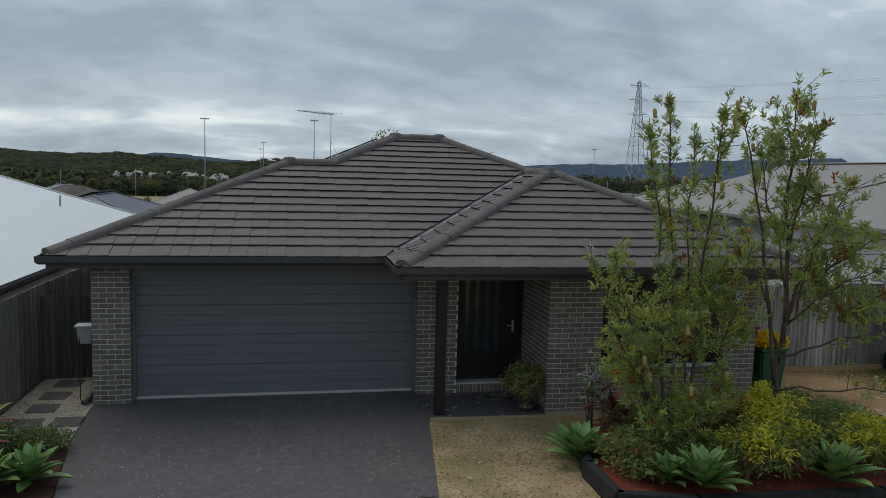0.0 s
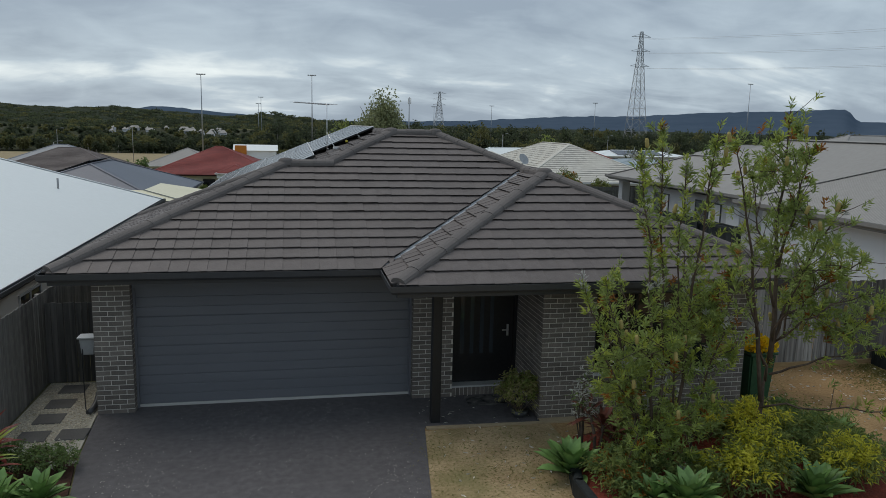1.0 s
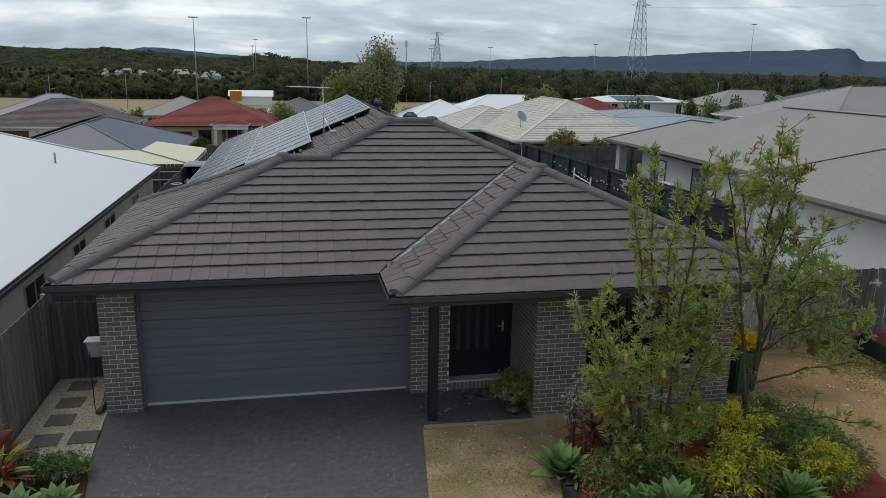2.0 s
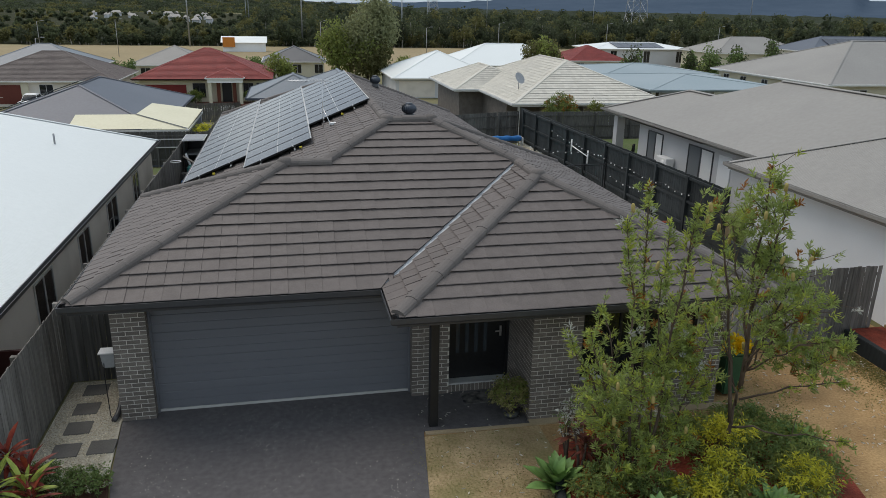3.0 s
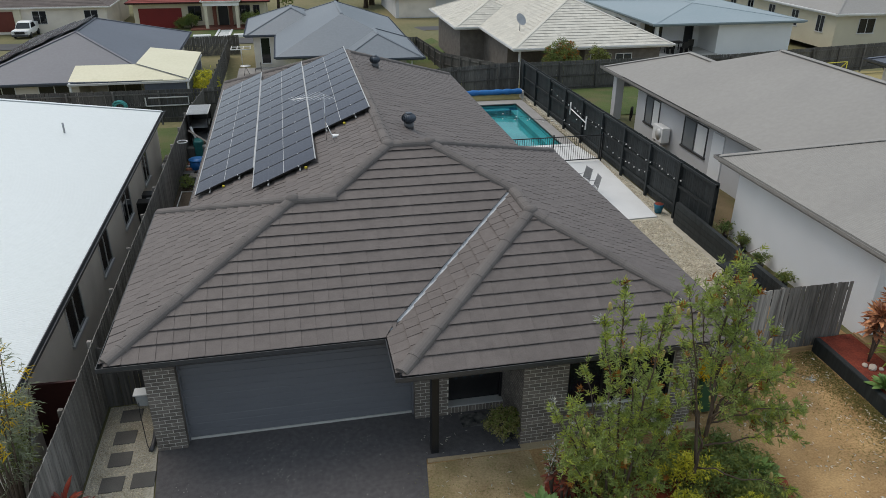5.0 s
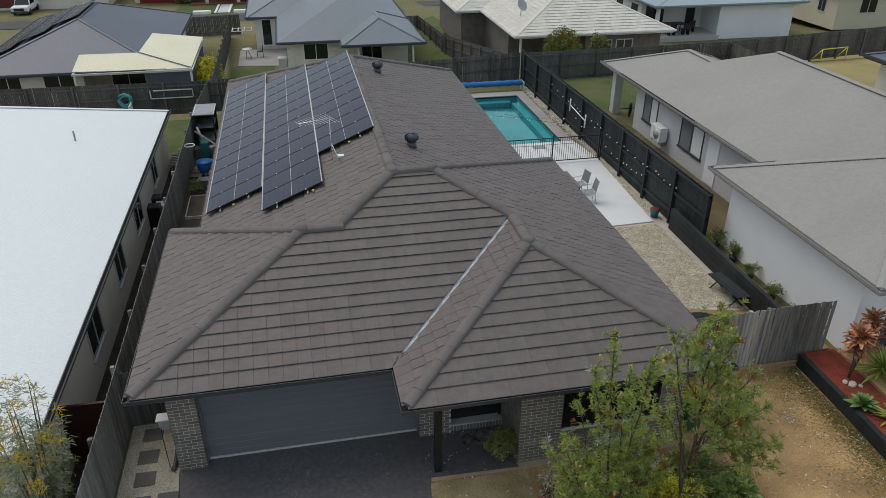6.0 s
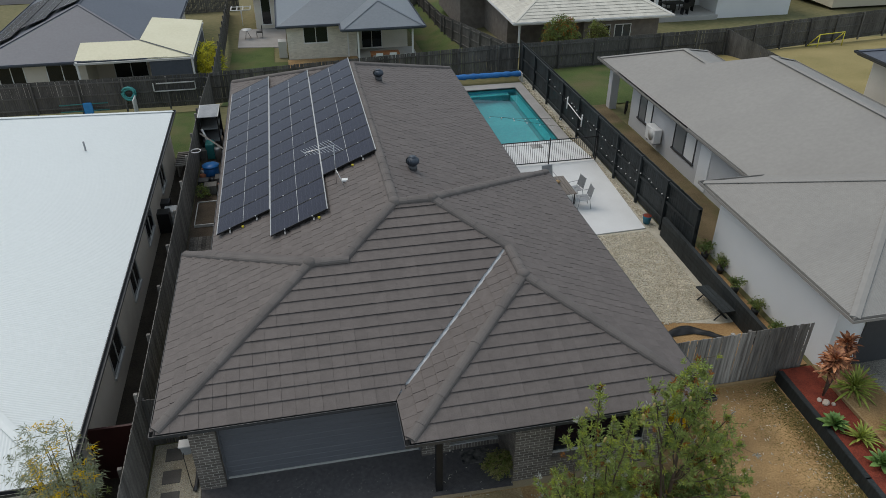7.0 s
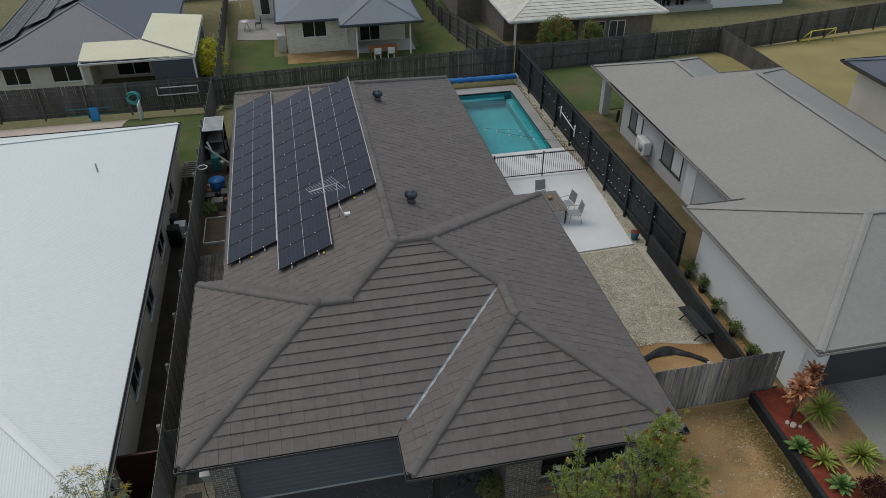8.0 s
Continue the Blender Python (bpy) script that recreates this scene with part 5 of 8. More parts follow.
box("garage_door", -34.5, -29.5, 86.5, 86.6, -4.9, -2.6, mat("brown_garage_paint", (0.13, 0.03, 0.022), (0.17, 0.042, 0.03), 0.5, 10, 1, 0.05), bth, "closed red-brown garage door")
box("column", -35.4, -34.6, 86.3, 86.6, -5.0, -2.3, M["render_cream"], bth, "pale rendered column")
box("column", -29.4, -28.6, 86.3, 86.6, -5.0, -2.3, M["render_cream"], bth, "pale rendered column")
gp_ = empty("garden_path", (-4.9, 82, -4.6), "white sleeper path across the front lawn", "path")
for k in range(11):
    y = 78.6 + k * 0.78
    box("sleeper", -5.5, -4.3, y, y + 0.32, land(-5, y) - 0.1, land(-5, y) + 0.07, M["white_paint"], gp_)
for x in (-5.75, -4.2):
    vs = []
    for y in (78.4, 87.0):
        vs += [(x - 0.12, y, land(-5, y) - 0.1), (x + 0.12, y, land(-5, y) - 0.1), (x + 0.12, y, land(-5, y) + 0.08), (x - 0.12, y, land(-5, y) + 0.08)]
    world_mesh("edge_board", vs, [(0, 1, 2, 3), (7, 6, 5, 4), (0, 4, 5, 1), (1, 5, 6, 2), (2, 6, 7, 3), (3, 7, 4, 0)], M["white_paint"], gp_)
for x0_, x1_ in ((-8.2, -6.2), (-3.6, -1.8)):
    tagged(box("planter_box", x0_, x1_, 78.0, 78.7, land(-5, 78) - 0.1, land(-5, 78) + 0.3, M["white_paint"], None, "", 0.03), "low white planter box beside the street", "planter", "planters by the street")
tank = empty("water_tank", (66, 102, -4.6), "grey steel rainwater tank", "tank")
bar("tank_body", [(66, 102, -4.8), (66, 102, -1.6)], 1.6, M["pale_blue_roof"], tank, sides=24)
shed = empty("site_office", (-9.5, 216, -6.0), "white portable building with an orange stripe", "shed")
box("shed_wall", -15.5, -3.5, 214, 219, -6.1, -3.3, M["render_white"], shed)
world_mesh("shed_roof", [(-16, 213.4, -3.4), (-3.0, 213.4, -3.4), (-3.0, 219.6, -3.4), (-16, 219.6, -3.4), (-16, 216.5, -1.7), (-3.0, 216.5, -1.7)], [(0, 1, 5, 4), (2, 3, 4, 5), (0, 4, 3), (1, 2, 5), (3, 2, 1, 0)], M["white_roof"], shed)
box("stripe", -15.4, -12, 213.3, 213.36, -4.6, -1.9, mat("orange_paint", (0.5, 0.16, 0.02), (0.58, 0.2, 0.03), 0.5, 10, 1, 0.02), shed, "orange stripe")


# ---- hills and range on the horizon ----
def hill_band(name, pts, dist, depth, material, label, z_base=-12, seed=1, rough=6.0, step=0.35):
    """A long hill: crest heights against bearing (degrees from +y towards +x)."""
    rnd = random.Random(seed)
    a0, a1 = pts[0][0], pts[-1][0]
    n = int((a1 - a0) / step)
    vs, fs = [], []
    rows = 7
    for i in range(n + 1):
        a = a0 + (a1 - a0) * i / n
        crest = np.interp(a, [p[0] for p in pts], [p[1] for p in pts])
        for j in range(rows):
            k = j / (rows - 1)
            r = dist + depth * (k - 1)
            h = z_base + (crest - z_base) * (k ** 1.2)
            h += noise.noise((a * 1.3, k * 3, seed)) * rough * k + noise.noise((a * 9, k * 9, seed)) * rough * 0.35 * k
            vs.append((r * math.sin(radians(a)), r * math.cos(radians(a)), h))
    for i in range(n):
        for j in range(rows - 1):
            fs.append((i * rows + j, (i + 1) * rows + j, (i + 1) * rows + j + 1, i * rows + j + 1))
    return tagged(world_mesh(name, vs, fs, material, None, "", True), label, "hills", kind="structure")


# the range's blue is aerial haze held in its base colour
hill_band("backdrop_range", [(-60, 38), (-20, 42), (-12.5, 52), (-9.7, 80), (-5, 52), (3.1, 20), (13.3, 41), (20.7, 77), (26.2, 86), (31.1, 112), (36.8, 125), (39.9, 138), (40.6, 75), (50, 70), (80, 60)], 4200, 900, M["far_mountain"], "distant mountain range painted haze blue on the horizon", rough=6)
hill_band("backdrop_hills", [(-70, 37), (-30, 36), (-20, 35), (-16.4, 29), (-12.7, 34), (-9.3, 28), (-5.3, 18), (-2, 26), (2.3, 12), (10, 6), (40, 4), (80, 6)], 1900, 900, M["far_hill"], "dark wooded hills beyond the suburb", seed=5, rough=4)


# ---- light poles and the power pylon ----
def light_pole(x, y, h, heads=4, group="floodlight poles"):
    zg = land(x, y)
    p = empty("floodlight_pole", (x, y, zg), "tall grey galvanised floodlight pole", "light pole", group)
    bar("pole", [(x, y, zg), (x, y, zg + h)], 0.28, M["galv"], p, r_end=0.1)
    bar("crossarm", [(x - 1.3, y, zg + h - 0.2), (x + 1.3, y, zg + h - 0.2)], 0.07, M["galv"], p, sides=6)
    for i in range(heads):
        cx = x - 1.2 + 2.4 * i / (heads - 1)
        box("lamp_head", cx - 0.3, cx + 0.3, y - 0.35, y + 0.1, zg + h - 0.15, zg + h + 0.12, M["galv"], p)
    return p


for x, y, h in ((-27.7, 240.5, 26), (-17.6, 431.8, 25.5), (-19.5, 440, 22), (8.0, 250, 27.5), (167, 379, 26), (118, 420, 24), (230, 330, 36), (79, 400, 22)):
    light_pole(x, y, h)


def pylon(x, y, h, group="power pylons"):
    zg = land(x, y)
    e = empty("power_pylon", (x, y, zg), "grey steel lattice transmission tower with six crossarms", "pylon", group)
    lat = Heap()

    def member(a, b, r):
        lat.add(*tube([a, b], r, 4))

    def half(k):
        return 6.2 * (1 - k) ** 1.1 + 0.9 if k < 0.75 else 0.9 + 5.4 * (1 - k) ** 1.1

    levels = [0, 0.12, 0.23, 0.33, 0.42, 0.5, 0.57, 0.63, 0.69, 0.75, 0.81, 0.87, 0.93, 1.0]
    for k0, k1 in zip(levels, levels[1:]):
        a, b = half(k0), half(k1)
        c0 = [Vector((x + sx * a, y + sy * a, zg + k0 * h)) for sx, sy in ((-1, -1), (1, -1), (1, 1), (-1, 1))]
        c1 = [Vector((x + sx * b, y + sy * b, zg + k1 * h)) for sx, sy in ((-1, -1), (1, -1), (1, 1), (-1, 1))]
        for i in range(4):
            member(c0[i], c1[i], 0.22)
            member(c0[i], c1[(i + 1) % 4], 0.12)
            member(c0[(i + 1) % 4], c1[i], 0.12)
            member(c1[i], c1[(i + 1) % 4], 0.1)
    lat.done("lattice", M["galv"], e)
    for k in (0.7, 0.83, 0.955):
        arm = Heap()
        for s in (-1, 1):
            tip = Vector((x + s * 8.2, y, zg + k * h))
            for sy in (-1, 1):
                arm.add(*tube([(x + s * 1.2, y + sy, zg + k * h), tip], 0.12, 4))
                arm.add(*tube([(x + s * 1.2, y + sy, zg + k * h + 2.2), tip], 0.1, 4))
        arm.done("crossarm", M["galv"], e)
    return e


pylon(269, 538, 88)
pylon(178, 900, 54)
mt = empty("mobile_tower", (46, 275, land(46, 275)), "slim pale mobile phone tower", "tower")
bar("mast", [(46, 275, land(46, 275)), (46, 275, 16)], 0.3, M["galv"], mt, r_end=0.16)
for a in range(3):
    cx, cy = 46 + 0.6 * math.cos(a * 2.1), 275 + 0.6 * math.sin(a * 2.1)
    box("antenna_panel", cx - 0.15, cx + 0.15, cy - 0.1, cy + 0.1, 13.4, 15.6, M["white_paint"], mt)
for k, off in ((0.7, 6.8), (0.7, -6.8), (0.83, 6.8), (0.83, -6.8), (0.955, 6.8), (0.955, -6.8)):
    z = land(269, 538) + 88 * k - 1.5
    pts = []
    for i in range(25):
        s = i / 24
        pts.append((269 + off + 190 * s, 538 - 245 * s, z - 4 * 4 * s * (1 - s)))
    tagged(bar("power_line", pts, 0.05, M["galv"], None, sides=4), "thin sagging high voltage power line", "cable", "power lines")


# ---- plants ----
def leaf_mat(name, c1, c2, rough=0.55, var=0.25, spec=0.3):
    m = mat(name, c1, c2, rough, 30, 3, 0.0, var=var, island=True, spec=spec)
    b = m.node_tree.nodes["Principled BSDF"]
    nt = m.node_tree
    thin = nt.nodes.new("ShaderNodeBsdfTranslucent")
    nt.links.new(b.inputs["Base Color"].links[0].from_socket, thin.inputs[0])
    blend = nt.nodes.new("ShaderNodeMixShader")
    blend.inputs[0].default_value = 0.48
    nt.links.new(b.outputs[0], blend.inputs[1])
    nt.links.new(thin.outputs[0], blend.inputs[2])
    nt.links.new(blend.outputs[0], nt.nodes["Material Output"].inputs[0])
    return m


LM = {
    "banksia": leaf_mat("banksia_leaf", (0.23, 0.305, 0.09), (0.385, 0.465, 0.155)),
    "banksia_young": leaf_mat("young_banksia_leaf", (0.34, 0.41, 0.08), (0.5, 0.55, 0.12)),
    "rust": leaf_mat("rusty_old_leaf", (0.28, 0.1, 0.02), (0.4, 0.18, 0.04)),
    "silver": leaf_mat("silver_leaf_back", (0.42, 0.43, 0.4), (0.55, 0.56, 0.52)),
    "spike": mat("banksia_flower_spike", (0.3, 0.24, 0.08), (0.46, 0.38, 0.15), 0.9, 90, 8, 0.5),
    "bark": mat("grey_brown_bark", (0.07, 0.05, 0.038), (0.14, 0.105, 0.08), 0.95, 30, 4, 0.6, stretch=(1, 1, 0.3)),
    "pale_bark": mat("pale_gum_bark", (0.3, 0.27, 0.23), (0.42, 0.38, 0.33), 0.9, 6, 1, 0.3, stretch=(1, 1, 0.3)),
    "agave": mat("agave_leaf", (0.12, 0.225, 0.06), (0.215, 0.35, 0.115), 0.42, 12, 4, 0.05, var=0.18),
    "yucca": mat("yucca_leaf", (0.18, 0.25, 0.045), (0.38, 0.42, 0.085), 0.5, 12, 4, 0.05, var=0.25),
    "cordyline": mat("copper_cordyline_leaf", (0.18, 0.055, 0.035), (0.62, 0.29, 0.14), 0.5, 10, 5, 0.05, var=0.35),
    "cordyline_brown": mat("brown_cordyline_leaf", (0.07, 0.018, 0.014), (0.2, 0.06, 0.035), 0.5, 10, 5, 0.05, var=0.35),
    "cordyline_red": mat("red_cordyline_leaf", (0.16, 0.015, 0.015), (0.3, 0.06, 0.03), 0.5, 10, 5, 0.05, var=0.35),
    "plum": leaf_mat("plum_leaf", (0.05, 0.012, 0.014), (0.1, 0.025, 0.025)),
    "porch": leaf_mat("pale_olive_leaf", (0.26, 0.25, 0.1), (0.42, 0.39, 0.18)),
    "gold": leaf_mat("golden_shrub_leaf", (0.5, 0.48, 0.05), (0.7, 0.66, 0.09)),
    "olive": leaf_mat("olive_shrub_leaf", (0.16, 0.21, 0.055), (0.3, 0.335, 0.1)),
    "deep": leaf_mat("deep_green_leaf", (0.12, 0.185, 0.065), (0.21, 0.29, 0.1)),
    "gum": leaf_mat("gum_leaf", (0.06, 0.078, 0.04), (0.115, 0.135, 0.066), 0.7),
    "gum_dark": leaf_mat("dark_gum_leaf", (0.042, 0.056, 0.032), (0.085, 0.1, 0.055), 0.7),
    "gum_mid": leaf_mat("grey_green_gum_leaf", (0.19, 0.21, 0.11), (0.31, 0.33, 0.175), 0.7),
    "gum_dry": leaf_mat("dry_olive_leaf", (0.11, 0.115, 0.042), (0.18, 0.17, 0.07), 0.7),
    "grevillea": leaf_mat("silvery_grevillea_leaf", (0.26, 0.3, 0.19), (0.44, 0.48, 0.34)),
    "white_fleck": leaf_mat("cream_flecked_leaf", (0.45, 0.46, 0.36), (0.6, 0.6, 0.5)),
    "pale_leaf": leaf_mat("bleached_fallen_leaf", (0.68, 0.64, 0.55), (0.85, 0.82, 0.74)),
    "grass": leaf_mat("grass_blade", (0.17, 0.19, 0.06), (0.34, 0.31, 0.12)),
    "turf": leaf_mat("olive_turf_blade", (0.17, 0.17, 0.055), (0.3, 0.265, 0.1)),
    "flower_yellow": leaf_mat("yellow_petal", (0.78, 0.52, 0.02), (0.9, 0.64, 0.03)),
    "flower_red": leaf_mat("red_petal", (0.5, 0.02, 0.02), (0.65, 0.05, 0.03)),
}
RNG = np.random.default_rng(11)


def unit(a):
    return a / np.maximum(np.linalg.norm(a, axis=-1, keepdims=True), 1e-9)


def leaf_blades(base, dirs, length, width, bend=0.15):
    """Folded two-sided leaf blades as arrays of vertices and triangles: base, left, right, tip."""
    n = len(base)
    d = unit(dirs)
    side = unit(np.cross(d, RNG.normal(size=(n, 3))))
    up = np.cross(side, d)
    L = (length * RNG.uniform(0.7, 1.2, n))[:, None]
    Wd = (width * RNG.uniform(0.8, 1.2, n))[:, None]
    mid_ = base + d * L * 0.5 + up * L * 0.06
    tip = base + d * L - np.array([0, 0, 1.0]) * L * bend
    v = np.stack([base, mid_ - side * Wd / 2, tip, mid_ + side * Wd / 2], 1).reshape(-1, 3)
    k = np.arange(n) * 4
    f = np.concatenate([np.stack([k, k + 1, k + 2], 1), np.stack([k, k + 2, k + 3], 1)])
    return v, f


def leafage(name, blades, material, parent, label="", kind=""):
    vs, fs, k = [], [], 0
    for v, f in blades:
        vs.append(v)
        fs.append(f + k)
        k += len(v)
    v, f = np.concatenate(vs), np.concatenate(fs)
    off = root_of(parent)
    v = v - np.array(off)
    me = bpy.data.meshes.new(name)
    me.vertices.add(len(v))
    me.vertices.foreach_set("co", v.astype(np.float32).ravel())
    me.loops.add(len(f) * 3)
    me.loops.foreach_set("vertex_index", f.astype(np.int32).ravel())
    me.polygons.add(len(f))
    me.polygons.foreach_set("loop_start", (np.arange(len(f)) * 3).astype(np.int32))
    me.update(calc_edges=True)
    me.materials.append(material)
    ob = part(name, me, None, None, label)
    ob.parent = parent
    if kind:
        ob["kind"] = kind
    return ob


def whorl(tip, axis, n, spread=0.9, low=0.15):
    """Base points and directions of leaves gathered round a twig's end."""
    axis = unit(np.asarray(axis, float)[None])[0]
    d = unit(RNG.normal(size=(n, 3)))
    d = unit(d - (d @ axis)[:, None] * axis * 0.75 + axis * RNG.uniform(low, spread, n)[:, None])
    b = np.asarray(tip) - axis * RNG.uniform(0, 0.1, n)[:, None]
    return b, d


def curve_pts(a, b, sag=0.1, n=6, jitter=0.03, rnd=None):
    a, b = np.array(a, float), np.array(b, float)
    t = np.linspace(0, 1, n)[:, None]
    p = a + (b - a) * t
    p[1:-1] += (rnd or RNG).normal(size=(n - 2, 3)) * jitter
    p[:, :2] += ((b - a)[:2]) * (np.sin(t * math.pi) * -sag)
    return p


def banksia(name, base, stems, label, spikes, seed, bush=(), young=0.15, rust=0.03, silver=0.01):
    """A banksia. Each stem: foot, tip, thickness, share left bare, reach of its twigs, leaf clusters to the metre."""
    global RNG
    RNG = np.random.default_rng(seed)
    e = empty(name, base, label, "tree")
    wood = Heap()
    blades = {"banksia": [], "banksia_young": [], "rust": [], "silver": []}
    ends = []

    def cluster(q, ax, n, k, bare=0.07):
        b, d = whorl(q, ax, n, 1.25, 0.25)
        b = b - unit(np.asarray(ax, float)[None])[0] * RNG.uniform(0, bare, n)[:, None]
        x = RNG.uniform()
        key = "rust" if x < rust else ("silver" if x < rust + silver else ("banksia_young" if x < rust + silver + young * (0.3 + k) else "banksia"))
        blades[key].append(leaf_blades(b, d, 0.105, 0.022, 0.05))

    for foot, tip, r, first, reach, dense in stems:
        pts = curve_pts(foot, tip, 0.1, 8, 0.03)
        wood.add(*tube([tuple(p) for p in pts], r, 6, 0.007))
        seg = np.linalg.norm(pts[-1] - pts[0])
        n = int(dense * seg * (1 - first))
        for i in range(n):
            k = first + (1 - first) * (i + RNG.uniform()) / n
            j = min(int(k * 7), 6)
            p = pts[j] + (pts[j + 1] - pts[j]) * (k * 7 - j)
            ax = unit((pts[j + 1] - pts[j])[None])[0]
            out = unit(RNG.normal(size=(1, 3)))[0]
            out = unit((out - ax * (out @ ax) * 0.8 + ax * 0.5 + np.array([0, 0, 0.35]))[None])[0]
            q = p + out * reach * RNG.uniform(0.2, 1.35) * (1.15 - 0.45 * k)
            wood.add(*tube([tuple(p), tuple((p + q) / 2 - np.array([0, 0, 0.01])), tuple(q)], 0.006, 4, 0.003, False))
            cluster(q, out + ax * 0.8 + np.array([0, 0, 0.3]), int(RNG.integers(11, 19)), k)
            ends.append(q)
        for i in range(3):
            cluster(pts[-1] - (pts[-1] - pts[-2]) * 0.08 * i, pts[-1] - pts[-2], 20, 1.0)
        ends.append(pts[-1])
    for c, rad, n in bush:
        hubs = np.array(c) + unit(RNG.normal(size=(14, 3))) * np.array(rad) * RNG.uniform(0.4, 0.8, (14, 1))
        for i in range(n):
            hub = hubs[int(RNG.integers(14))]
            u = unit(RNG.normal(size=(1, 3)))[0]
            q = hub + u * np.array(rad) * 0.42 * RNG.uniform(0.2, 1.0)
            if q[2] < 0.2:
                continue
            cluster(q, u * 0.7 + np.array([0, 0, 0.9]), int(RNG.integers(11, 19)), 0.5)
            if i % 4 == 0:
                wood.add(*tube([tuple(hub), tuple((hub + q) / 2), tuple(q)], 0.006, 4, 0.004, False))
            ends.append(q)
    wood.done("trunk", LM["bark"], e, "thin grey-brown branching trunk", True)
    for key, bl in blades.items():
        if bl:
            leafage("foliage", bl, LM[key], e, {"banksia": "narrow green leaves", "banksia_young": "yellow-green young leaves", "rust": "rusty old leaves", "silver": "silvery leaf undersides"}[key])
    vs, fs = tube([(0, 0, 0), (0, 0, 0.012), (0, 0, 0.1), (0, 0, 0.125)], 0.027, 9)
    me = mesh_of("flower_spike", [(v.x * (0.6 if v.z < 0.005 or v.z > 0.11 else 1), v.y * (0.6 if v.z < 0.005 or v.z > 0.11 else 1), v.z) for v in vs], fs, LM["spike"], True)
    for i in range(spikes):
        q = ends[int(RNG.integers(len(ends)))]
        place(new("flower_spike", me), e, pose(q[0], q[1], q[2], RNG.uniform(-12, 12), RNG.uniform(-12, 12), 0))
    return e


banksia("banksia_tree", (9.35, -3.8, 0.1), [
    ((9.35, -3.8, 0.1), (9.5, -3.78, 1.75), 0.062, 0.97, 0.2, 4),
    ((9.5, -3.78, 1.7), (9.59, -3.55, 5.25), 0.042, 0.3, 0.55, 15),
    ((9.4, -3.8, 1.1), (8.6, -3.8, 4.9), 0.034, 0.4, 0.4, 15),
    ((9.5, -3.75, 3.0), (9.75, -3.98, 4.83), 0.02, 0.25, 0.45, 15),
    ((9.5, -3.75, 2.5), (9.05, -3.55, 4.45), 0.02, 0.3, 0.45, 14),
    ((9.5, -3.78, 1.9), (10.22, -4.05, 4.05), 0.026, 0.35, 0.5, 14),
    ((9.55, -3.78, 2.2), (10.65, -4.14, 3.3), 0.022, 0.4, 0.45, 14),
    ((9.5, -3.78, 1.7), (10.6, -3.4, 3.1), 0.022, 0.45, 0.45, 12),
    ((9.5, -3.8, 1.5), (10.88, -4.42, 2.0), 0.02, 0.45, 0.4, 13),
    ((9.42, -3.8, 1.0), (10.6, -4.96, 1.33), 0.018, 0.6, 0.35, 12),
    ((9.5, -3.8, 2.0), (9.35, -4.6, 3.3), 0.018, 0.35, 0.45, 13),
    ((9.45, -3.75, 1.6), (9.2, -3.0, 3.3), 0.018, 0.4, 0.45, 12),
    ((9.45, -3.8, 1.4), (8.75, -3.9, 3.1), 0.018, 0.4, 0.45, 13),
    ((9.55, -3.78, 2.0), (10.2, -4.7, 2.9), 0.018, 0.4, 0.45, 13),
], "slender banksia tree with narrow leaves and yellow flower spikes", 40, 21, (((9.85, -3.8, 3.3), (0.75, 0.9, 1.05), 220), ((10.3, -4.05, 2.75), (0.85, 0.85, 0.9), 220), ((9.45, -3.7, 4.7), (0.6, 0.55, 0.65), 125), ((8.6, -3.75, 2.8), (0.6, 0.75, 0.9), 110)), 0.24, 0.06, 0.01)
banksia("banksia_shrub", (8.0, -3.8, 0.1), [
    ((7.75, -3.85, 0.2), (7.1, -4.1, 4.68), 0.028, 0.42, 0.22, 24),
    ((7.85, -3.8, 0.2), (7.55, -3.75, 5.08), 0.03, 0.4, 0.24, 24),
    ((8.0, -3.9, 0.2), (8.02, -4.33, 4.92), 0.03, 0.42, 0.32, 24),
    ((8.0, -4.2, 3.9), (8.35, -4.25, 4.88), 0.014, 0.3, 0.22, 22),
    ((7.9, -3.9, 2.6), (7.66, -4.25, 4.55), 0.014, 0.3, 0.22, 22),
    ((7.6, -3.85, 0.2), (6.45, -4.0, 2.95), 0.018, 0.4, 0.28, 20),
    ((7.6, -3.75, 0.2), (6.73, -4.05, 3.05), 0.018, 0.35, 0.3, 20),
    ((7.6, -3.75, 0.2), (6.92, -3.57, 2.75), 0.018, 0.35, 0.3, 20),
    ((7.7, -3.8, 0.2), (6.6, -4.3, 2.1), 0.016, 0.35, 0.34, 18),
    ((8.1, -3.7, 0.2), (8.2, -3.4, 3.5), 0.02, 0.4, 0.34, 18),
    ((8.3, -3.8, 0.2), (8.55, -4.3, 3.1), 0.02, 0.4, 0.36, 18),
    ((7.8, -3.6, 0.2), (7.4, -2.9, 2.9), 0.018, 0.4, 0.36, 17),
], "dense banksia shrub with tall leafy shoots", 22, 22, (((7.7, -3.9, 1.45), (1.45, 0.95, 1.15), 480), ((8.4, -3.95, 1.9), (0.8, 0.8, 1.1), 230)), 0.3, 0.035, 0.03)


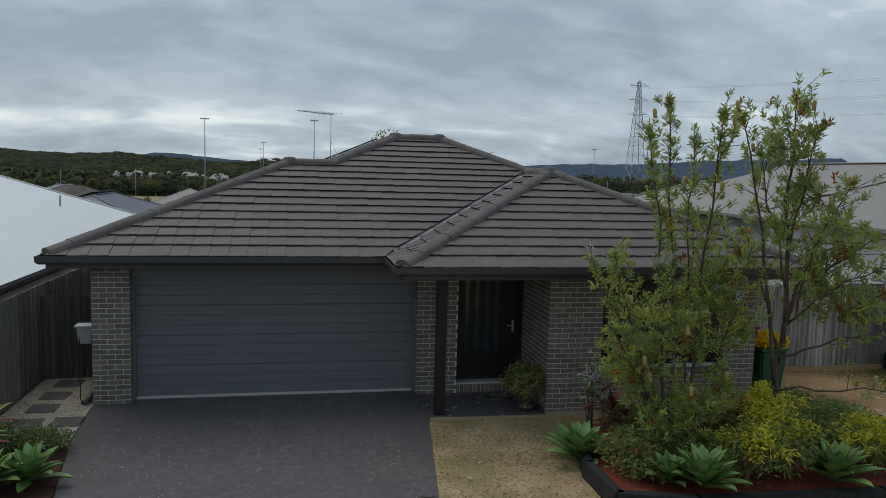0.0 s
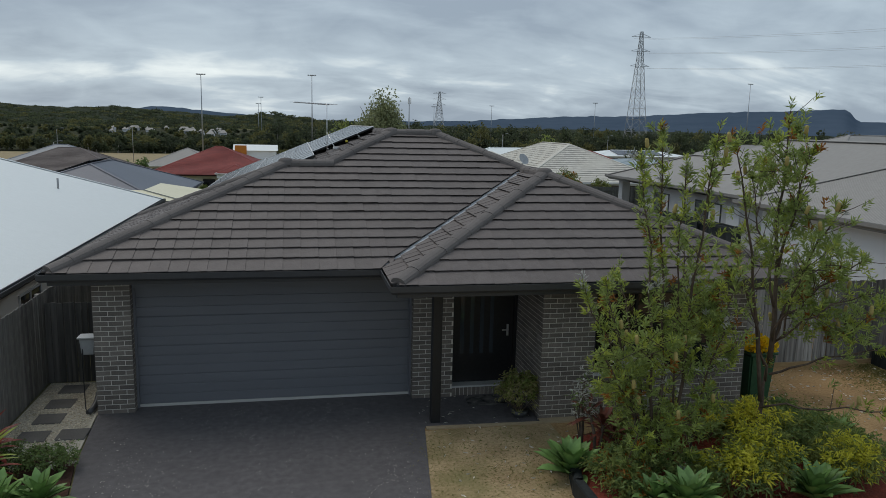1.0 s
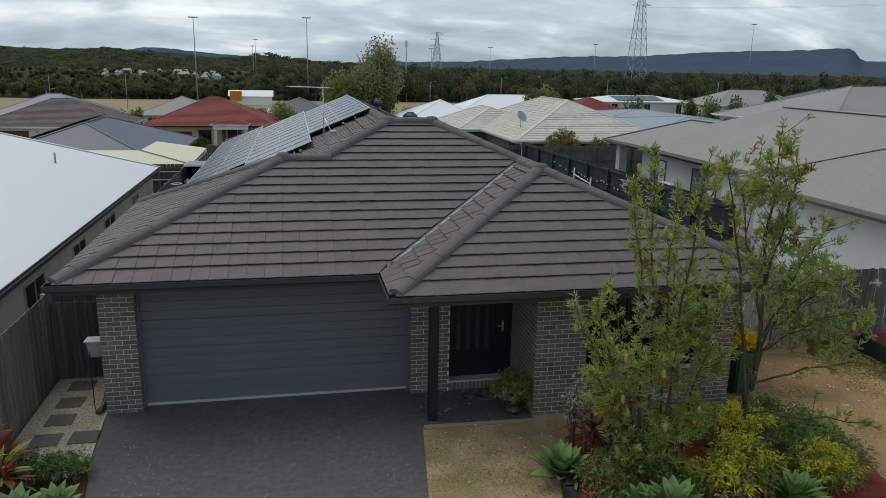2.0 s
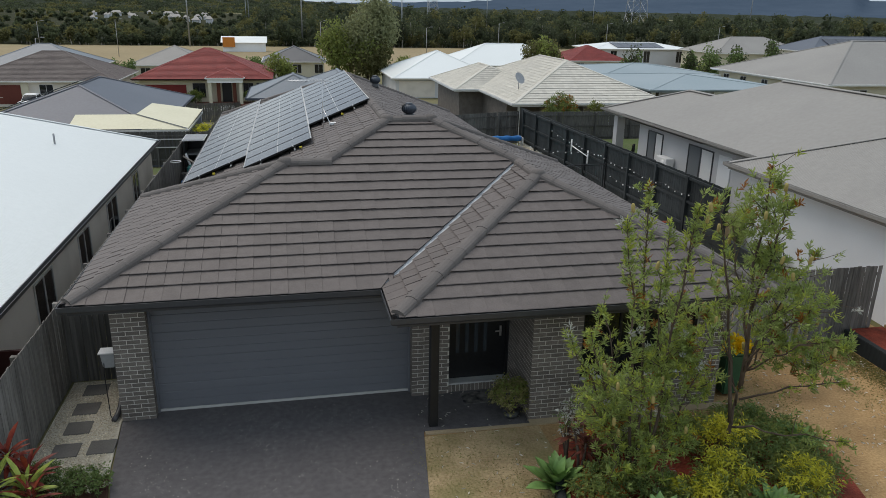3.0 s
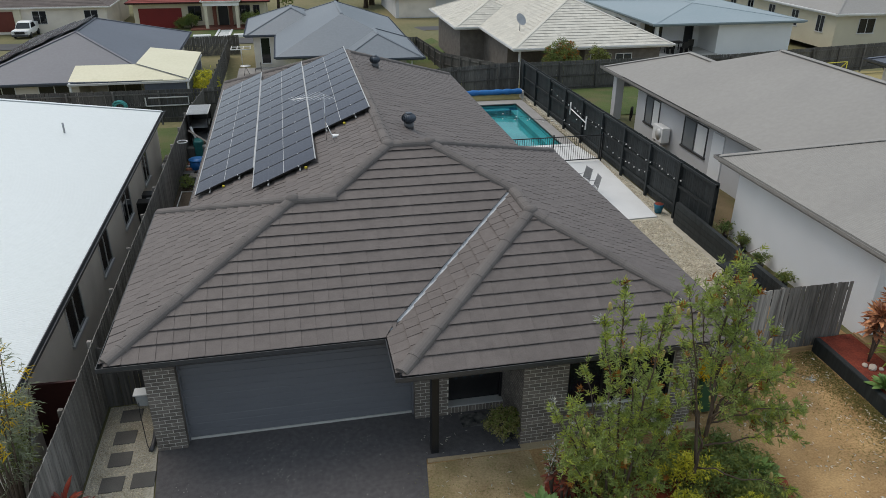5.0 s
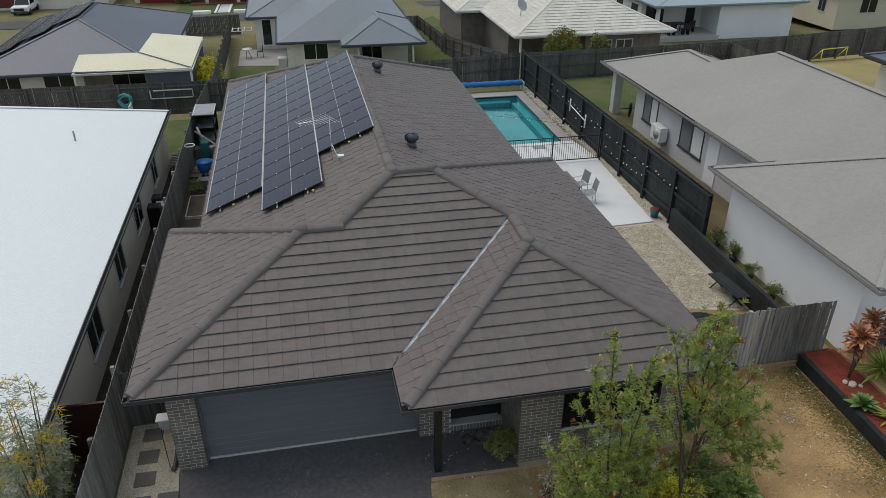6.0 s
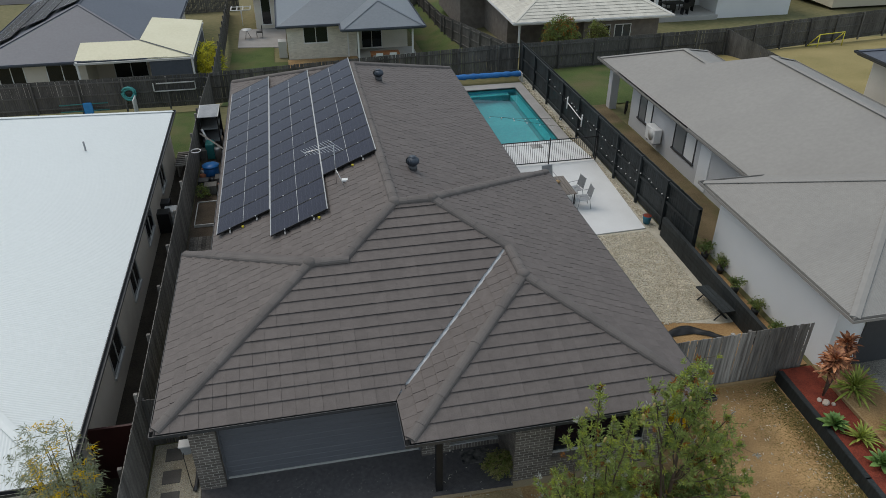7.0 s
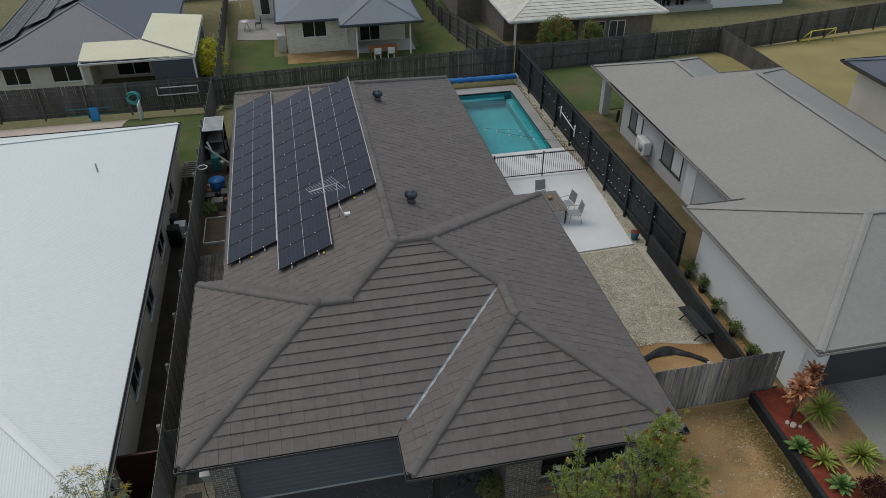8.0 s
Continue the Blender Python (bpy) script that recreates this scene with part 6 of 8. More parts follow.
def rosette(name, at, n, length, width, label, material, category="agave", lift_=0.25, droop=0.22, fold=0.22, group="", seed=1, lowest=16):
    """A rosette of stiff pointed leaves, each leaf a piece of its own."""
    rnd = random.Random(seed)
    e = empty(name, at, label, category, group)
    vs, fs = [], []
    prof = [(0.0, 0.4), (0.2, 0.62), (0.45, 0.94), (0.62, 1.0), (0.82, 0.66), (0.93, 0.27), (1.0, 0.02)]
    for s, w in prof:
        z = -droop * s * s * length * 0.6
        for k in (-1, 0, 1):
            vs.append((s * length, k * w * width / 2, z + (abs(k) * w * width * fold)))
    for j in range(len(prof) - 1):
        for k in range(2):
            fs.append((j * 3 + k, (j + 1) * 3 + k, (j + 1) * 3 + k + 1, j * 3 + k + 1))
    vs += [(x, y, z - 0.008) for x, y, z in vs]
    m = len(prof) * 3
    fs += [tuple(i + m for i in reversed(q)) for q in fs]
    me = mesh_of("leaf", vs, fs, material, True)
    for i in range(n):
        k = i / n
        elev = lowest + (82 - lowest) * k ** 1.15 + rnd.uniform(-6, 6)
        turn = i * 137.5 + rnd.uniform(-10, 10)
        sc = (1.0 - 0.35 * k) * rnd.uniform(0.85, 1.1)
        mtx = pose(0, 0, lift_ * 0.5 * k + 0.02, 0, 0, turn) @ pose(0.02, 0, 0, rnd.uniform(-8, 8), -elev, 0) @ Matrix.Diagonal((sc, sc, sc, 1))
        ob = new("leaf", me)
        ob.parent = e
        ob.matrix_basis = mtx
    return e


AG = "green agave rosette with broad pointed leaves"
rosette("agave", (6.6, -3.6, 0.02), 34, 0.62, 0.2, AG + " by the bed", LM["agave"], group="agaves", seed=1, lowest=26)
rosette("agave", (7.62, -5.05, 0.2), 32, 0.6, 0.21, AG + " in red mulch", LM["agave"], group="agaves", seed=2, lowest=24)
rosette("agave", (9.4, -5.1, 0.2), 32, 0.6, 0.2, AG + " beside golden shrubs", LM["agave"], group="agaves", seed=3, lowest=26)
rosette("agave", (7.25, -4.85, 0.2), 20, 0.42, 0.16, "small " + AG, LM["agave"], group="agaves", seed=4)
rosette("agave", (11.0, -3.45, 0.15), 26, 0.56, 0.18, AG + " under the banksia", LM["agave"], group="agaves", seed=5)
rosette("agave", (-0.98, -3.6, 0.05), 34, 0.6, 0.2, AG + " beside the driveway", LM["agave"], group="agaves", seed=6)
rosette("agave", (-0.52, -3.42, 0.05), 30, 0.5, 0.18, AG + " beside the driveway", LM["agave"], group="agaves", seed=7)
rosette("agave", (-1.3, -3.9, 0.05), 30, 0.58, 0.2, AG + " beside the driveway", LM["agave"], group="agaves", seed=8)
rosette("agave", (15.4, -1.7, 0.34), 34, 0.4, 0.14, AG + " in red mulch", LM["agave"], group="agaves", seed=9)
rosette("agave", (15.7, -3.1, 0.34), 30, 0.42, 0.14, AG + " in red mulch", LM["agave"], group="agaves", seed=10)
rosette("yucca", (16.75, -0.65, 0.36), 60, 0.8, 0.07, "tall green yucca with arching blades", LM["yucca"], "yucca", 0.5, 0.5, group="yuccas", seed=11, lowest=4)
rosette("yucca", (15.75, -2.25, 0.34), 38, 0.5, 0.07, "yellow-green yucca in red mulch", LM["yucca"], "yucca", 0.3, 0.5, group="yuccas", seed=12)
rosette("yucca", (16.85, -2.35, 0.36), 60, 0.65, 0.075, "large yellow-green yucca beside the next driveway", LM["yucca"], "yucca", 0.3, 0.5, group="yuccas", seed=13)


def cordyline(name, at, heads, label, material, seed, length=0.45, width=0.09):
    """A cordyline: bare canes with tufts of coloured strap leaves."""
    e = empty(name, at, label, "cordyline")
    rnd = random.Random(seed)
    vs, fs = [], []
    prof = [(0.0, 0.3), (0.3, 0.8), (0.6, 1.0), (0.85, 0.6), (1.0, 0.02)]
    for s, w in prof:
        for k in (-1, 0, 1):
            vs.append((s * length, k * w * width / 2, -0.45 * s * s * length * 0.6 + abs(k) * w * width * 0.2))
    for j in range(len(prof) - 1):
        for k in range(2):
            fs.append((j * 3 + k, (j + 1) * 3 + k, (j + 1) * 3 + k + 1, j * 3 + k + 1))
    me = mesh_of("leaf", vs, fs, material, True)
    for x, y, z, n in heads:
        bar("cane", [(at[0], at[1], at[2]), ((at[0] + x) / 2 + 0.03, (at[1] + y) / 2, at[2] + (z - at[2]) * 0.55), (x, y, z)], 0.03, LM["bark"], e, sides=6, r_end=0.02)
        for i in range(n):
            k = i / n
            elev = -15 + 90 * k + rnd.uniform(-12, 12)
            sc = rnd.uniform(0.7, 1.1)
            m = pose(x, y, z - 0.2 + 0.25 * k, 0, 0, i * 137.5 + rnd.uniform(-15, 15)) @ pose(0.02, 0, 0, 0, -elev, 0) @ Matrix.Diagonal((sc, sc, sc, 1))
            place(new("leaf", me), e, m)
    return e


cordyline("cordyline", (15.85, -0.62, 0.32), [(15.7, -0.75, 1.75, 60), (15.95, -0.4, 1.55, 50), (16.3, -0.35, 1.9, 56), (15.8, -0.55, 1.3, 46), (16.05, -0.65, 1.6, 50)], "copper red cordyline with bare canes in red mulch", LM["cordyline"], 31, 0.34, 0.1)
rnd = random.Random(8)
for x, y, d in ((15.72, -0.92, 0.1), (15.62, -0.78, 0.07), (15.9, -1.0, 0.06)):
    bm = bmesh.new()
    bmesh.ops.create_icosphere(bm, subdivisions=2, radius=d)
    for v in bm.verts:
        v.co *= 1 + 0.35 * noise.noise(v.co * 9 + Vector((x, y, 0)) * 3)
        v.co.z *= 0.7
    rk = part("garden_rock", bm, M["sand_concrete"])
    rk.location = (x, y, 0.33 + d * 0.4)
    tagged(rk, "sandy rough rock in red mulch", "rock", "garden rocks")


cordyline("cordyline", (7.0, -3.5, 0.1), [(7.15, -3.35, 0.7, 22), (7.4, -3.2, 0.5, 20), (7.0, -3.2, 0.85, 12)], "dark reddish brown cordyline in the front bed", LM["cordyline_brown"], 32, 0.32, 0.08)
cordyline("cordyline", (-1.6, -2.3, 0.0), [(-1.75, -2.35, 0.85, 26), (-1.45, -2.5, 0.6, 24), (-1.3, -2.9, 0.45, 18)], "red and green cordyline against the fence", LM["cordyline_red"], 33, 0.42, 0.09)
cordyline("cordyline", (-1.45, -2.75, 0.0), [(-1.4, -2.8, 0.5, 24), (-1.75, -3.0, 0.75, 20)], "green strap leaved cordyline against the fence", LM["yucca"], 34, 0.5, 0.08)


def shrub(name, at, radii, clumps, per, leaf, width, mats, label, seed, category="shrub", group="", stems=8, shell=0.5, up=0.5, bend=0.2):
    """A shrub of leaf clumps through an uneven mound; mats: (material, share, only near the top)."""
    global RNG
    RNG = np.random.default_rng(seed)
    e = empty(name, at, label, category, group)
    c, r = np.array(at, float), np.array(radii, float)
    bags = [[] for _ in mats]
    wood = Heap()
    lobes = unit(RNG.normal(size=(7, 3)))
    for i in range(clumps):
        u = unit(RNG.normal(size=(1, 3)))[0]
        u[2] = abs(u[2]) if RNG.uniform() < 0.85 else u[2]
        k = RNG.uniform(shell, 1.0) * (0.78 + 0.3 * max(0.0, float((lobes @ u).max())))
        q = c + np.array([0, 0, r[2] * 0.9]) * 0.55 + u * k * r * np.array([1, 1, 0.6])
        q[2] = max(q[2], at[2] + 0.05)
        b, d = whorl(q, u + np.array([0, 0, up]), int(per * RNG.uniform(0.6, 1.4)))
        b = b + RNG.normal(size=b.shape) * leaf * 0.4
        pick = 0
        x = RNG.uniform()
        for j, (m, share, top) in enumerate(mats):
            if x < share * (1.0 if not top else max(0.0, 2.2 * u[2] * k)):
                pick = j
                break
            x -= share * (1.0 if not top else max(0.0, 2.2 * u[2] * k))
        bags[pick].append(leaf_blades(b, d, leaf, width, bend))
        if i % max(1, clumps // stems) == 0:
            wood.add(*tube([tuple(c), tuple((c + q) / 2 + np.array([0, 0, 0.03])), tuple(q)], 0.012 * max(1, r[2]), 5, 0.005, False))
    wood.done("trunk", LM["bark"], e)["kind"] = "stuff"
    for (m, share, top), bl in zip(mats, bags):
        if bl:
            leafage("foliage", bl, m, e)
    return e


GOLD = [(LM["gold"], 0.45, True), (LM["olive"], 0.5, False), (LM["deep"], 1.0, False)]
GREEN = [(LM["olive"], 0.55, False), (LM["deep"], 1.0, False)]
shrub("golden_shrub", (8.5, -4.8, 0.15), (0.65, 0.5, 0.72), 240, 14, 0.1, 0.026, GOLD, "golden variegated shrub in the front bed", 41, group="golden shrubs")
shrub("golden_shrub", (9.0, -4.55, 0.15), (0.55, 0.5, 0.85), 200, 14, 0.1, 0.026, GOLD, "golden variegated shrub in the front bed", 42, group="golden shrubs")
shrub("golden_shrub", (10.2, -4.7, 0.15), (0.6, 0.5, 0.68), 190, 14, 0.1, 0.026, GOLD, "golden variegated shrub in the front bed", 43, group="golden shrubs")
shrub("golden_shrub", (9.4, -3.6, 0.2), (0.7, 0.5, 0.75), 180, 14, 0.1, 0.026, GOLD, "golden variegated shrub in the front bed", 44, group="golden shrubs")
shrub("low_shrub", (7.15, -4.6, 0.15), (0.42, 0.36, 0.36), 110, 14, 0.07, 0.03, [(LM["olive"], 0.5, False), (LM["rust"], 0.12, False), (LM["deep"], 1, False)], "low mixed green and rusty shrub", 45)
shrub("low_shrub", (11.0, -3.3, 0.1), (0.5, 0.5, 0.5), 130, 14, 0.1, 0.03, GREEN, "leafy green shrub under the banksia", 46)
shrub("low_shrub", (10.2, -3.6, 0.1), (0.7, 0.6, 0.6), 160, 14, 0.1, 0.03, GREEN, "leafy green shrub under the banksia", 47)
shrub("low_shrub", (10.3, -2.75, 0.12), (0.75, 0.5, 0.5), 150, 14, 0.11, 0.028, GREEN, "leafy green shrub under the banksia", 57)
shrub("low_shrub", (10.55, -4.2, 0.12), (0.7, 0.6, 0.55), 150, 14, 0.11, 0.028, GREEN, "leafy green shrub under the banksia", 53)
shrub("low_shrub", (7.0, -4.25, 0.12), (0.5, 0.45, 0.45), 120, 12, 0.09, 0.026, [(LM["olive"], 0.5, False), (LM["rust"], 0.1, False), (LM["deep"], 1, False)], "mixed green shrub in red mulch", 54)
shrub("low_shrub", (8.0, -2.9, 0.12), (0.8, 0.5, 0.55), 150, 14, 0.1, 0.026, GREEN, "leafy green shrub at the banksia's foot", 55)
shrub("low_shrub", (9.0, -3.0, 0.12), (0.8, 0.5, 0.6), 150, 14, 0.1, 0.026, GREEN, "leafy green shrub at the banksia's foot", 56)
shrub("low_shrub", (7.35, -3.85, 0.12), (0.5, 0.5, 0.5), 130, 14, 0.08, 0.024, [(LM["olive"], 0.5, False), (LM["rust"], 0.06, False), (LM["deep"], 1, False)], "mixed green shrub in red mulch", 58)
shrub("low_shrub", (7.95, -4.3, 0.12), (0.5, 0.45, 0.5), 130, 14, 0.08, 0.024, [(LM["banksia"], 0.5, False), (LM["silver"], 0.05, False), (LM["deep"], 1, False)], "mixed green shrub with silvery leaves", 59)
shrub("silver_shrub", (6.95, -3.1, 0.1), (0.25, 0.25, 1.3), 30, 9, 0.09, 0.03, [(LM["silver"], 0.6, False), (LM["deep"], 1, False)], "silvery leaved shrub by the brick wall", 48)
shrub("porch_shrub", (6.52, -1.3, 0.06), (0.46, 0.4, 0.74), 300, 9, 0.055, 0.036, [(LM["porch"], 0.65, False), (LM["olive"], 1, False)], "loose olive green potted shrub on the porch", 49)
shrub("hedge", (-0.85, -2.28, 0.0), (0.56, 0.42, 0.35), 260, 12, 0.05, 0.026, [(LM["white_fleck"], 0.14, False), (LM["deep"], 1, False)], "low dark hedge with cream flecked leaves", 50, "hedge")
shrub("hedge", (-1.45, -2.0, 0.0), (0.4, 0.3, 0.35), 150, 12, 0.05, 0.026, [(LM["white_fleck"], 0.14, False), (LM["deep"], 1, False)], "low dark hedge with cream flecked leaves", 51, "hedge")
shrub("plum_shrub", (16.35, -3.5, 0.3), (0.5, 0.5, 0.55), 130, 14, 0.08, 0.03, [(LM["plum"], 1, False)], "dark plum coloured shrub in the side bed", 52)
for i, (x, y) in enumerate(((16.2, 6.5), (16.3, 5.6), (16.15, 4.4), (16.15, 3.2), (16.15, 2.1))):
    shrub("wall_shrub", (x, y, 0.4), (0.3, 0.3, 0.56 - 0.06 * i), 44, 11, 0.085, 0.036, [(LM["deep"], 0.6, False), (LM["olive"], 1, False)], "small leafy shrub in a black pot against the rendered wall", 60 + i, group="shrubs along the wall", stems=14, shell=0.2)
    tagged(bar("plant_pot", [(x, y, 0.2), (x, y, 0.42)], 0.1, M["black"], None, sides=14, r_end=0.135), "black plastic plant pot on the planting strip", "pot", "pots along the wall")
shrub("grevillea", (-2.85, -1.6, -1.0), (0.95, 0.95, 4.7), 400, 20, 0.13, 0.013, [(LM["grevillea"], 0.78, False), (LM["flower_yellow"], 0.2, True), (LM["olive"], 1, False)], "tall grevillea with silvery leaves and yellow flowers", 70, stems=20, shell=0.3)
shrub("tall_shrub", (19.35, 30.6, -0.5), (1.35, 1.1, 2.75), 520, 16, 0.14, 0.05, [(LM["rust"], 0.14, False), (LM["gum_dry"], 0.25, False), (LM["olive"], 0.4, False), (LM["deep"], 1, False)], "large olive green shrub by the back fence", 71)
shrub("tall_shrub", (21.9, 30.9, -0.5), (0.9, 0.8, 2.3), 160, 14, 0.16, 0.05, [(LM["gum_dry"], 0.5, False), (LM["olive"], 1, False)], "thin leafy shrub by the back fence", 72)
shrub("bamboo", (-3.2, 39.0, -2.9), (1.0, 2.4, 2.0), 330, 16, 0.42, 0.05, [(LM["gold"], 0.85, False), (LM["olive"], 1, False)], "bright yellow-green bamboo beside the patio cover", 73, up=1.2)
shrub("border_plants", (19.2, 29.6, -0.2), (2.2, 0.4, 0.45), 90, 14, 0.25, 0.04, [(LM["gold"], 0.2, True), (LM["deep"], 1, False)], "strappy plants along the back fence", 74)


# ---- trees beyond ----
def crown_quads(c, r, n, size):
    """Leaf clumps as bent quads filling lobes of a crown."""
    lobes = np.array(c) + unit(RNG.normal(size=(9, 3))) * np.array(r) * RNG.uniform(0.25, 0.72, (9, 1))
    p = lobes[RNG.integers(9, size=n)] + unit(RNG.normal(size=(n, 3))) * np.array(r) * (0.5 * RNG.uniform(0.1, 1, (n, 1)) ** 0.5)
    return leaf_blades(p, RNG.normal(size=(n, 3)) + np.array([0, 0, -0.2]), size, size * 0.6, 0.2)


def gum_tree(name, x, y, h, w, label, material, seed, n=1500, size=0.55, bark="bark", second=None):
    global RNG
    RNG = np.random.default_rng(seed)
    z = land(x, y)
    e = empty(name, (x, y, z), label, "tree", "suburban trees")
    wood = Heap()
    top = np.array((x, y, z + h * 0.8))
    wood.add(*tube([(x, y, z), (x + 0.1, y, z + h * 0.4), tuple(top)], w * 0.045 + 0.05, 7, 0.04))
    for i in range(7):
        a = RNG.uniform(0, 6.28)
        q = np.array((x + math.cos(a) * w * 0.36, y + math.sin(a) * w * 0.36, z + h * RNG.uniform(0.5, 0.88)))
        wood.add(*tube([(x, y, z + h * RNG.uniform(0.25, 0.5)), tuple((np.array((x, y, z + h * 0.5)) + q) / 2), tuple(q)], w * 0.02 + 0.02, 5, 0.02, False))
    wood.done("trunk", LM[bark], e, "", True)
    leafage("crown", [crown_quads((x, y, z + h * 0.57), (w / 2, w / 2, h * 0.43), n, size)], material, e)
    if second:
        leafage("crown", [crown_quads((x, y, z + h * 0.66), (w / 2, w / 2, h * 0.38), n // 3, size)], second, e)
    return e


gum_tree("gum_tree", 15.7, 105, 14.8, 9.8, "large grey-green gum tree with a rounded crown", LM["gum_mid"], 81, 9000, 0.46, second=LM["gum_mid"])
gum_tree("gum_tree", 14.6, 103, 8.5, 8.0, "bushy olive tree under the large gum", LM["gum_dry"], 281, 3600, 0.5, second=LM["olive"])
gum_tree("gum_tree", 10.2, 104, 10.8, 7.5, "olive brown gum tree with a sparse crown", LM["olive"], 82, 3000, 0.48)
gum_tree("weeping_tree", 35.3, 80, 8.3, 6.0, "olive weeping tree behind the cream roof", LM["gum_dry"], 180, 3200, 0.4, second=LM["olive"])
for i, (x, y, zt, w) in enumerate(((62.3, 85, 3.2, 3.6), (69.9, 90, 3.2, 3.6), (79.0, 95, 4.3, 4.0), (53.4, 75, 2.9, 2.4), (49.9, 85, 3.1, 3.4))):
    gum_tree("leafy_tree", x, y, zt - land(x, y), w, "dark green leafy tree between far roofs", LM["deep"], 190 + i, 900, 0.42, second=LM["gum"])
gum_tree("gum_tree", 54.9, 136, 8.5, 6.5, "olive green bushy tree", LM["gum_dry"], 83, 1500, 0.5)
gum_tree("leafy_tree", 1.6, 98, 6.2, 5.0, "bright green leafy tree beside the red roofed house", LM["olive"], 84, 1500, 0.42)
gum_tree("conifer", -20, 103, 5.2, 1.9, "narrow dark green conifer", LM["deep"], 85, 700, 0.35)
for i, (x, y, h, w) in enumerate(((76, 113, 5.5, 5), (87, 126, 5, 6), (118, 128, 4.5, 6), (40, 140, 5, 4), (-40, 140, 3.5, 5), (-30, 142, 3, 5), (-14, 142, 3.2, 4), (-4, 148, 3.5, 5), (4, 150, 3.5, 5), (16, 146, 5, 5), (26, 140, 4, 4), (30, 96, 3.2, 3), (150, 150, 8, 8), (165, 160, 9, 9), (185, 158, 9, 9))):
    gum_tree("leafy_tree", x, y, h, w, "small rounded dark green tree among the houses", LM["deep"] if i % 2 else LM["olive"], 90 + i, 420, 0.5)
for i, (x, y) in enumerate(((-9.2, 87.2), (-2.2, 86.8), (-1.2, 87.4), (-10.4, 87.6))):
    shrub("front_shrub", (x, y, land(x, y)), (1.0, 0.7, 1.7 if i < 3 else 1.0), 90, 12, 0.3, 0.09, GREEN, "green shrub before the red roofed house", 120 + i, group="shrubs of the red house")
shrub("yellow_shrub", (-31.5, 78, -4.7), (1.8, 1.4, 1.4), 120, 12, 0.35, 0.1, GOLD, "yellow-green shrub by the street", 125)


def wood_band(name, label, rings, seed):
    """A wood: many trees, each a pale trunk and lobes of leaf clumps."""
    global RNG
    RNG = np.random.default_rng(seed)
    bags = {"gum_dark": [], "gum": [], "gum_dry": []}
    trunks = Heap()
    for d0, d1, count, n, size, hmin, hmax in rings:
        for i in range(count):
            a = radians(RNG.uniform(-46, 62))
            r = RNG.uniform(d0, d1)
            x, y = r * math.sin(a), r * math.cos(a)
            if y < 244:
                continue
            h = RNG.uniform(hmin, hmax)
            deg = math.degrees(a)
            if deg < -3:
                h = 2.5 + (h - 2.5) * (0.35 if r < 300 else 0.12)
            elif RNG.uniform() < 0.75:
                h *= 0.62
            w = max(3.0, h * RNG.uniform(0.6, 1.05))
            z = land(x, y)
            if r > 1000:
                if deg > 6:
                    continue
                z = -12 + (np.interp(deg, (-70, -30, -20, -16.4, -12.7, -9.3, -5.3, -2, 2.3, 10), (35, 34, 33, 25, 33, 26, 15, 30, 12, 6)) + 12) * ((r - 1000) / 900) ** 1.2
                h, w = RNG.uniform(3, 6), RNG.uniform(16, 36)
            key = ("gum_dark", "gum_dark", "gum", "gum_dry")[int(RNG.integers(4))]
            bags[key].append(crown_quads((x, y, z + h * 0.55), (w / 2, w / 2, h * 0.46), n, size))
            if d0 < 300:
                trunks.add(*tube([(x, y, z), (x + RNG.uniform(-0.5, 0.5), y, z + h * 0.7)], 0.18, 5, 0.08, False))
    e = empty(name, (0, 300, -6), label, "woodland", kind="stuff")
    trunks.done("trunks", LM["pale_bark"], e)["kind"] = "stuff"
    for key, bl in bags.items():
        leafage("crowns", bl, LM[key], e, kind="stuff")
    return e


patch("forest_floor", -900, 1200, 247, 1050, mat("leaf_littered_forest_floor", (0.025, 0.03, 0.016), (0.06, 0.06, 0.032), 1.0, 0.4, 0.02, 0.5, spec=0.05, dist=0.5), "dark leaf littered floor of the woodland", 0.25, 30)
wood_band("woodland", "dense dark eucalypt woodland beyond the paddock", [(244, 256, 800, 130, 0.8, 2.5, 6), (246, 275, 700, 300, 0.95, 5, 12), (270, 420, 900, 260, 1.25, 7, 14), (420, 1000, 1300, 130, 2.2, 9, 15), (1020, 1890, 3000, 60, 3.6, 3, 6)], 77)

# small pale houses on the far hillside
rnd = random.Random(5)
hv_, hr_ = Heap(), Heap()
for i in range(22):
    b_ = rnd.uniform(-13.0, -5.0)
    r = rnd.uniform(520, 860)
    z = -7.0
    x, y = r * math.sin(radians(b_)), r * math.cos(radians(b_))
    w, hh = rnd.uniform(2, 5) if i % 9 else 9, rnd.uniform(0.2, 1.3)
    hv_.box(x - w / 2, x + w / 2, y - 4, y + 4, z - 4, z + hh + 3)
    hr_.add([(x - w / 2 - 0.6, y - 4.6, z + hh + 3), (x + w / 2 + 0.6, y - 4.6, z + hh + 3), (x + w / 2 - 1.5, y, z + hh + 5), (x - w / 2 + 1.5, y, z + hh + 5)], [(0, 1, 2, 3)])
hs_ = empty("hillside_houses", (-120, 750, -6), "cluster of tiny pale houses on the far hillside", "houses", kind="stuff")
hv_.done("wall", M["render_grey"], hs_)["kind"] = "stuff"
hr_.done("roof", M["grey_roof"], hs_)["kind"] = "stuff"


# ---- solar panels on the west slope ----
SLOPE = math.degrees(math.atan(T))


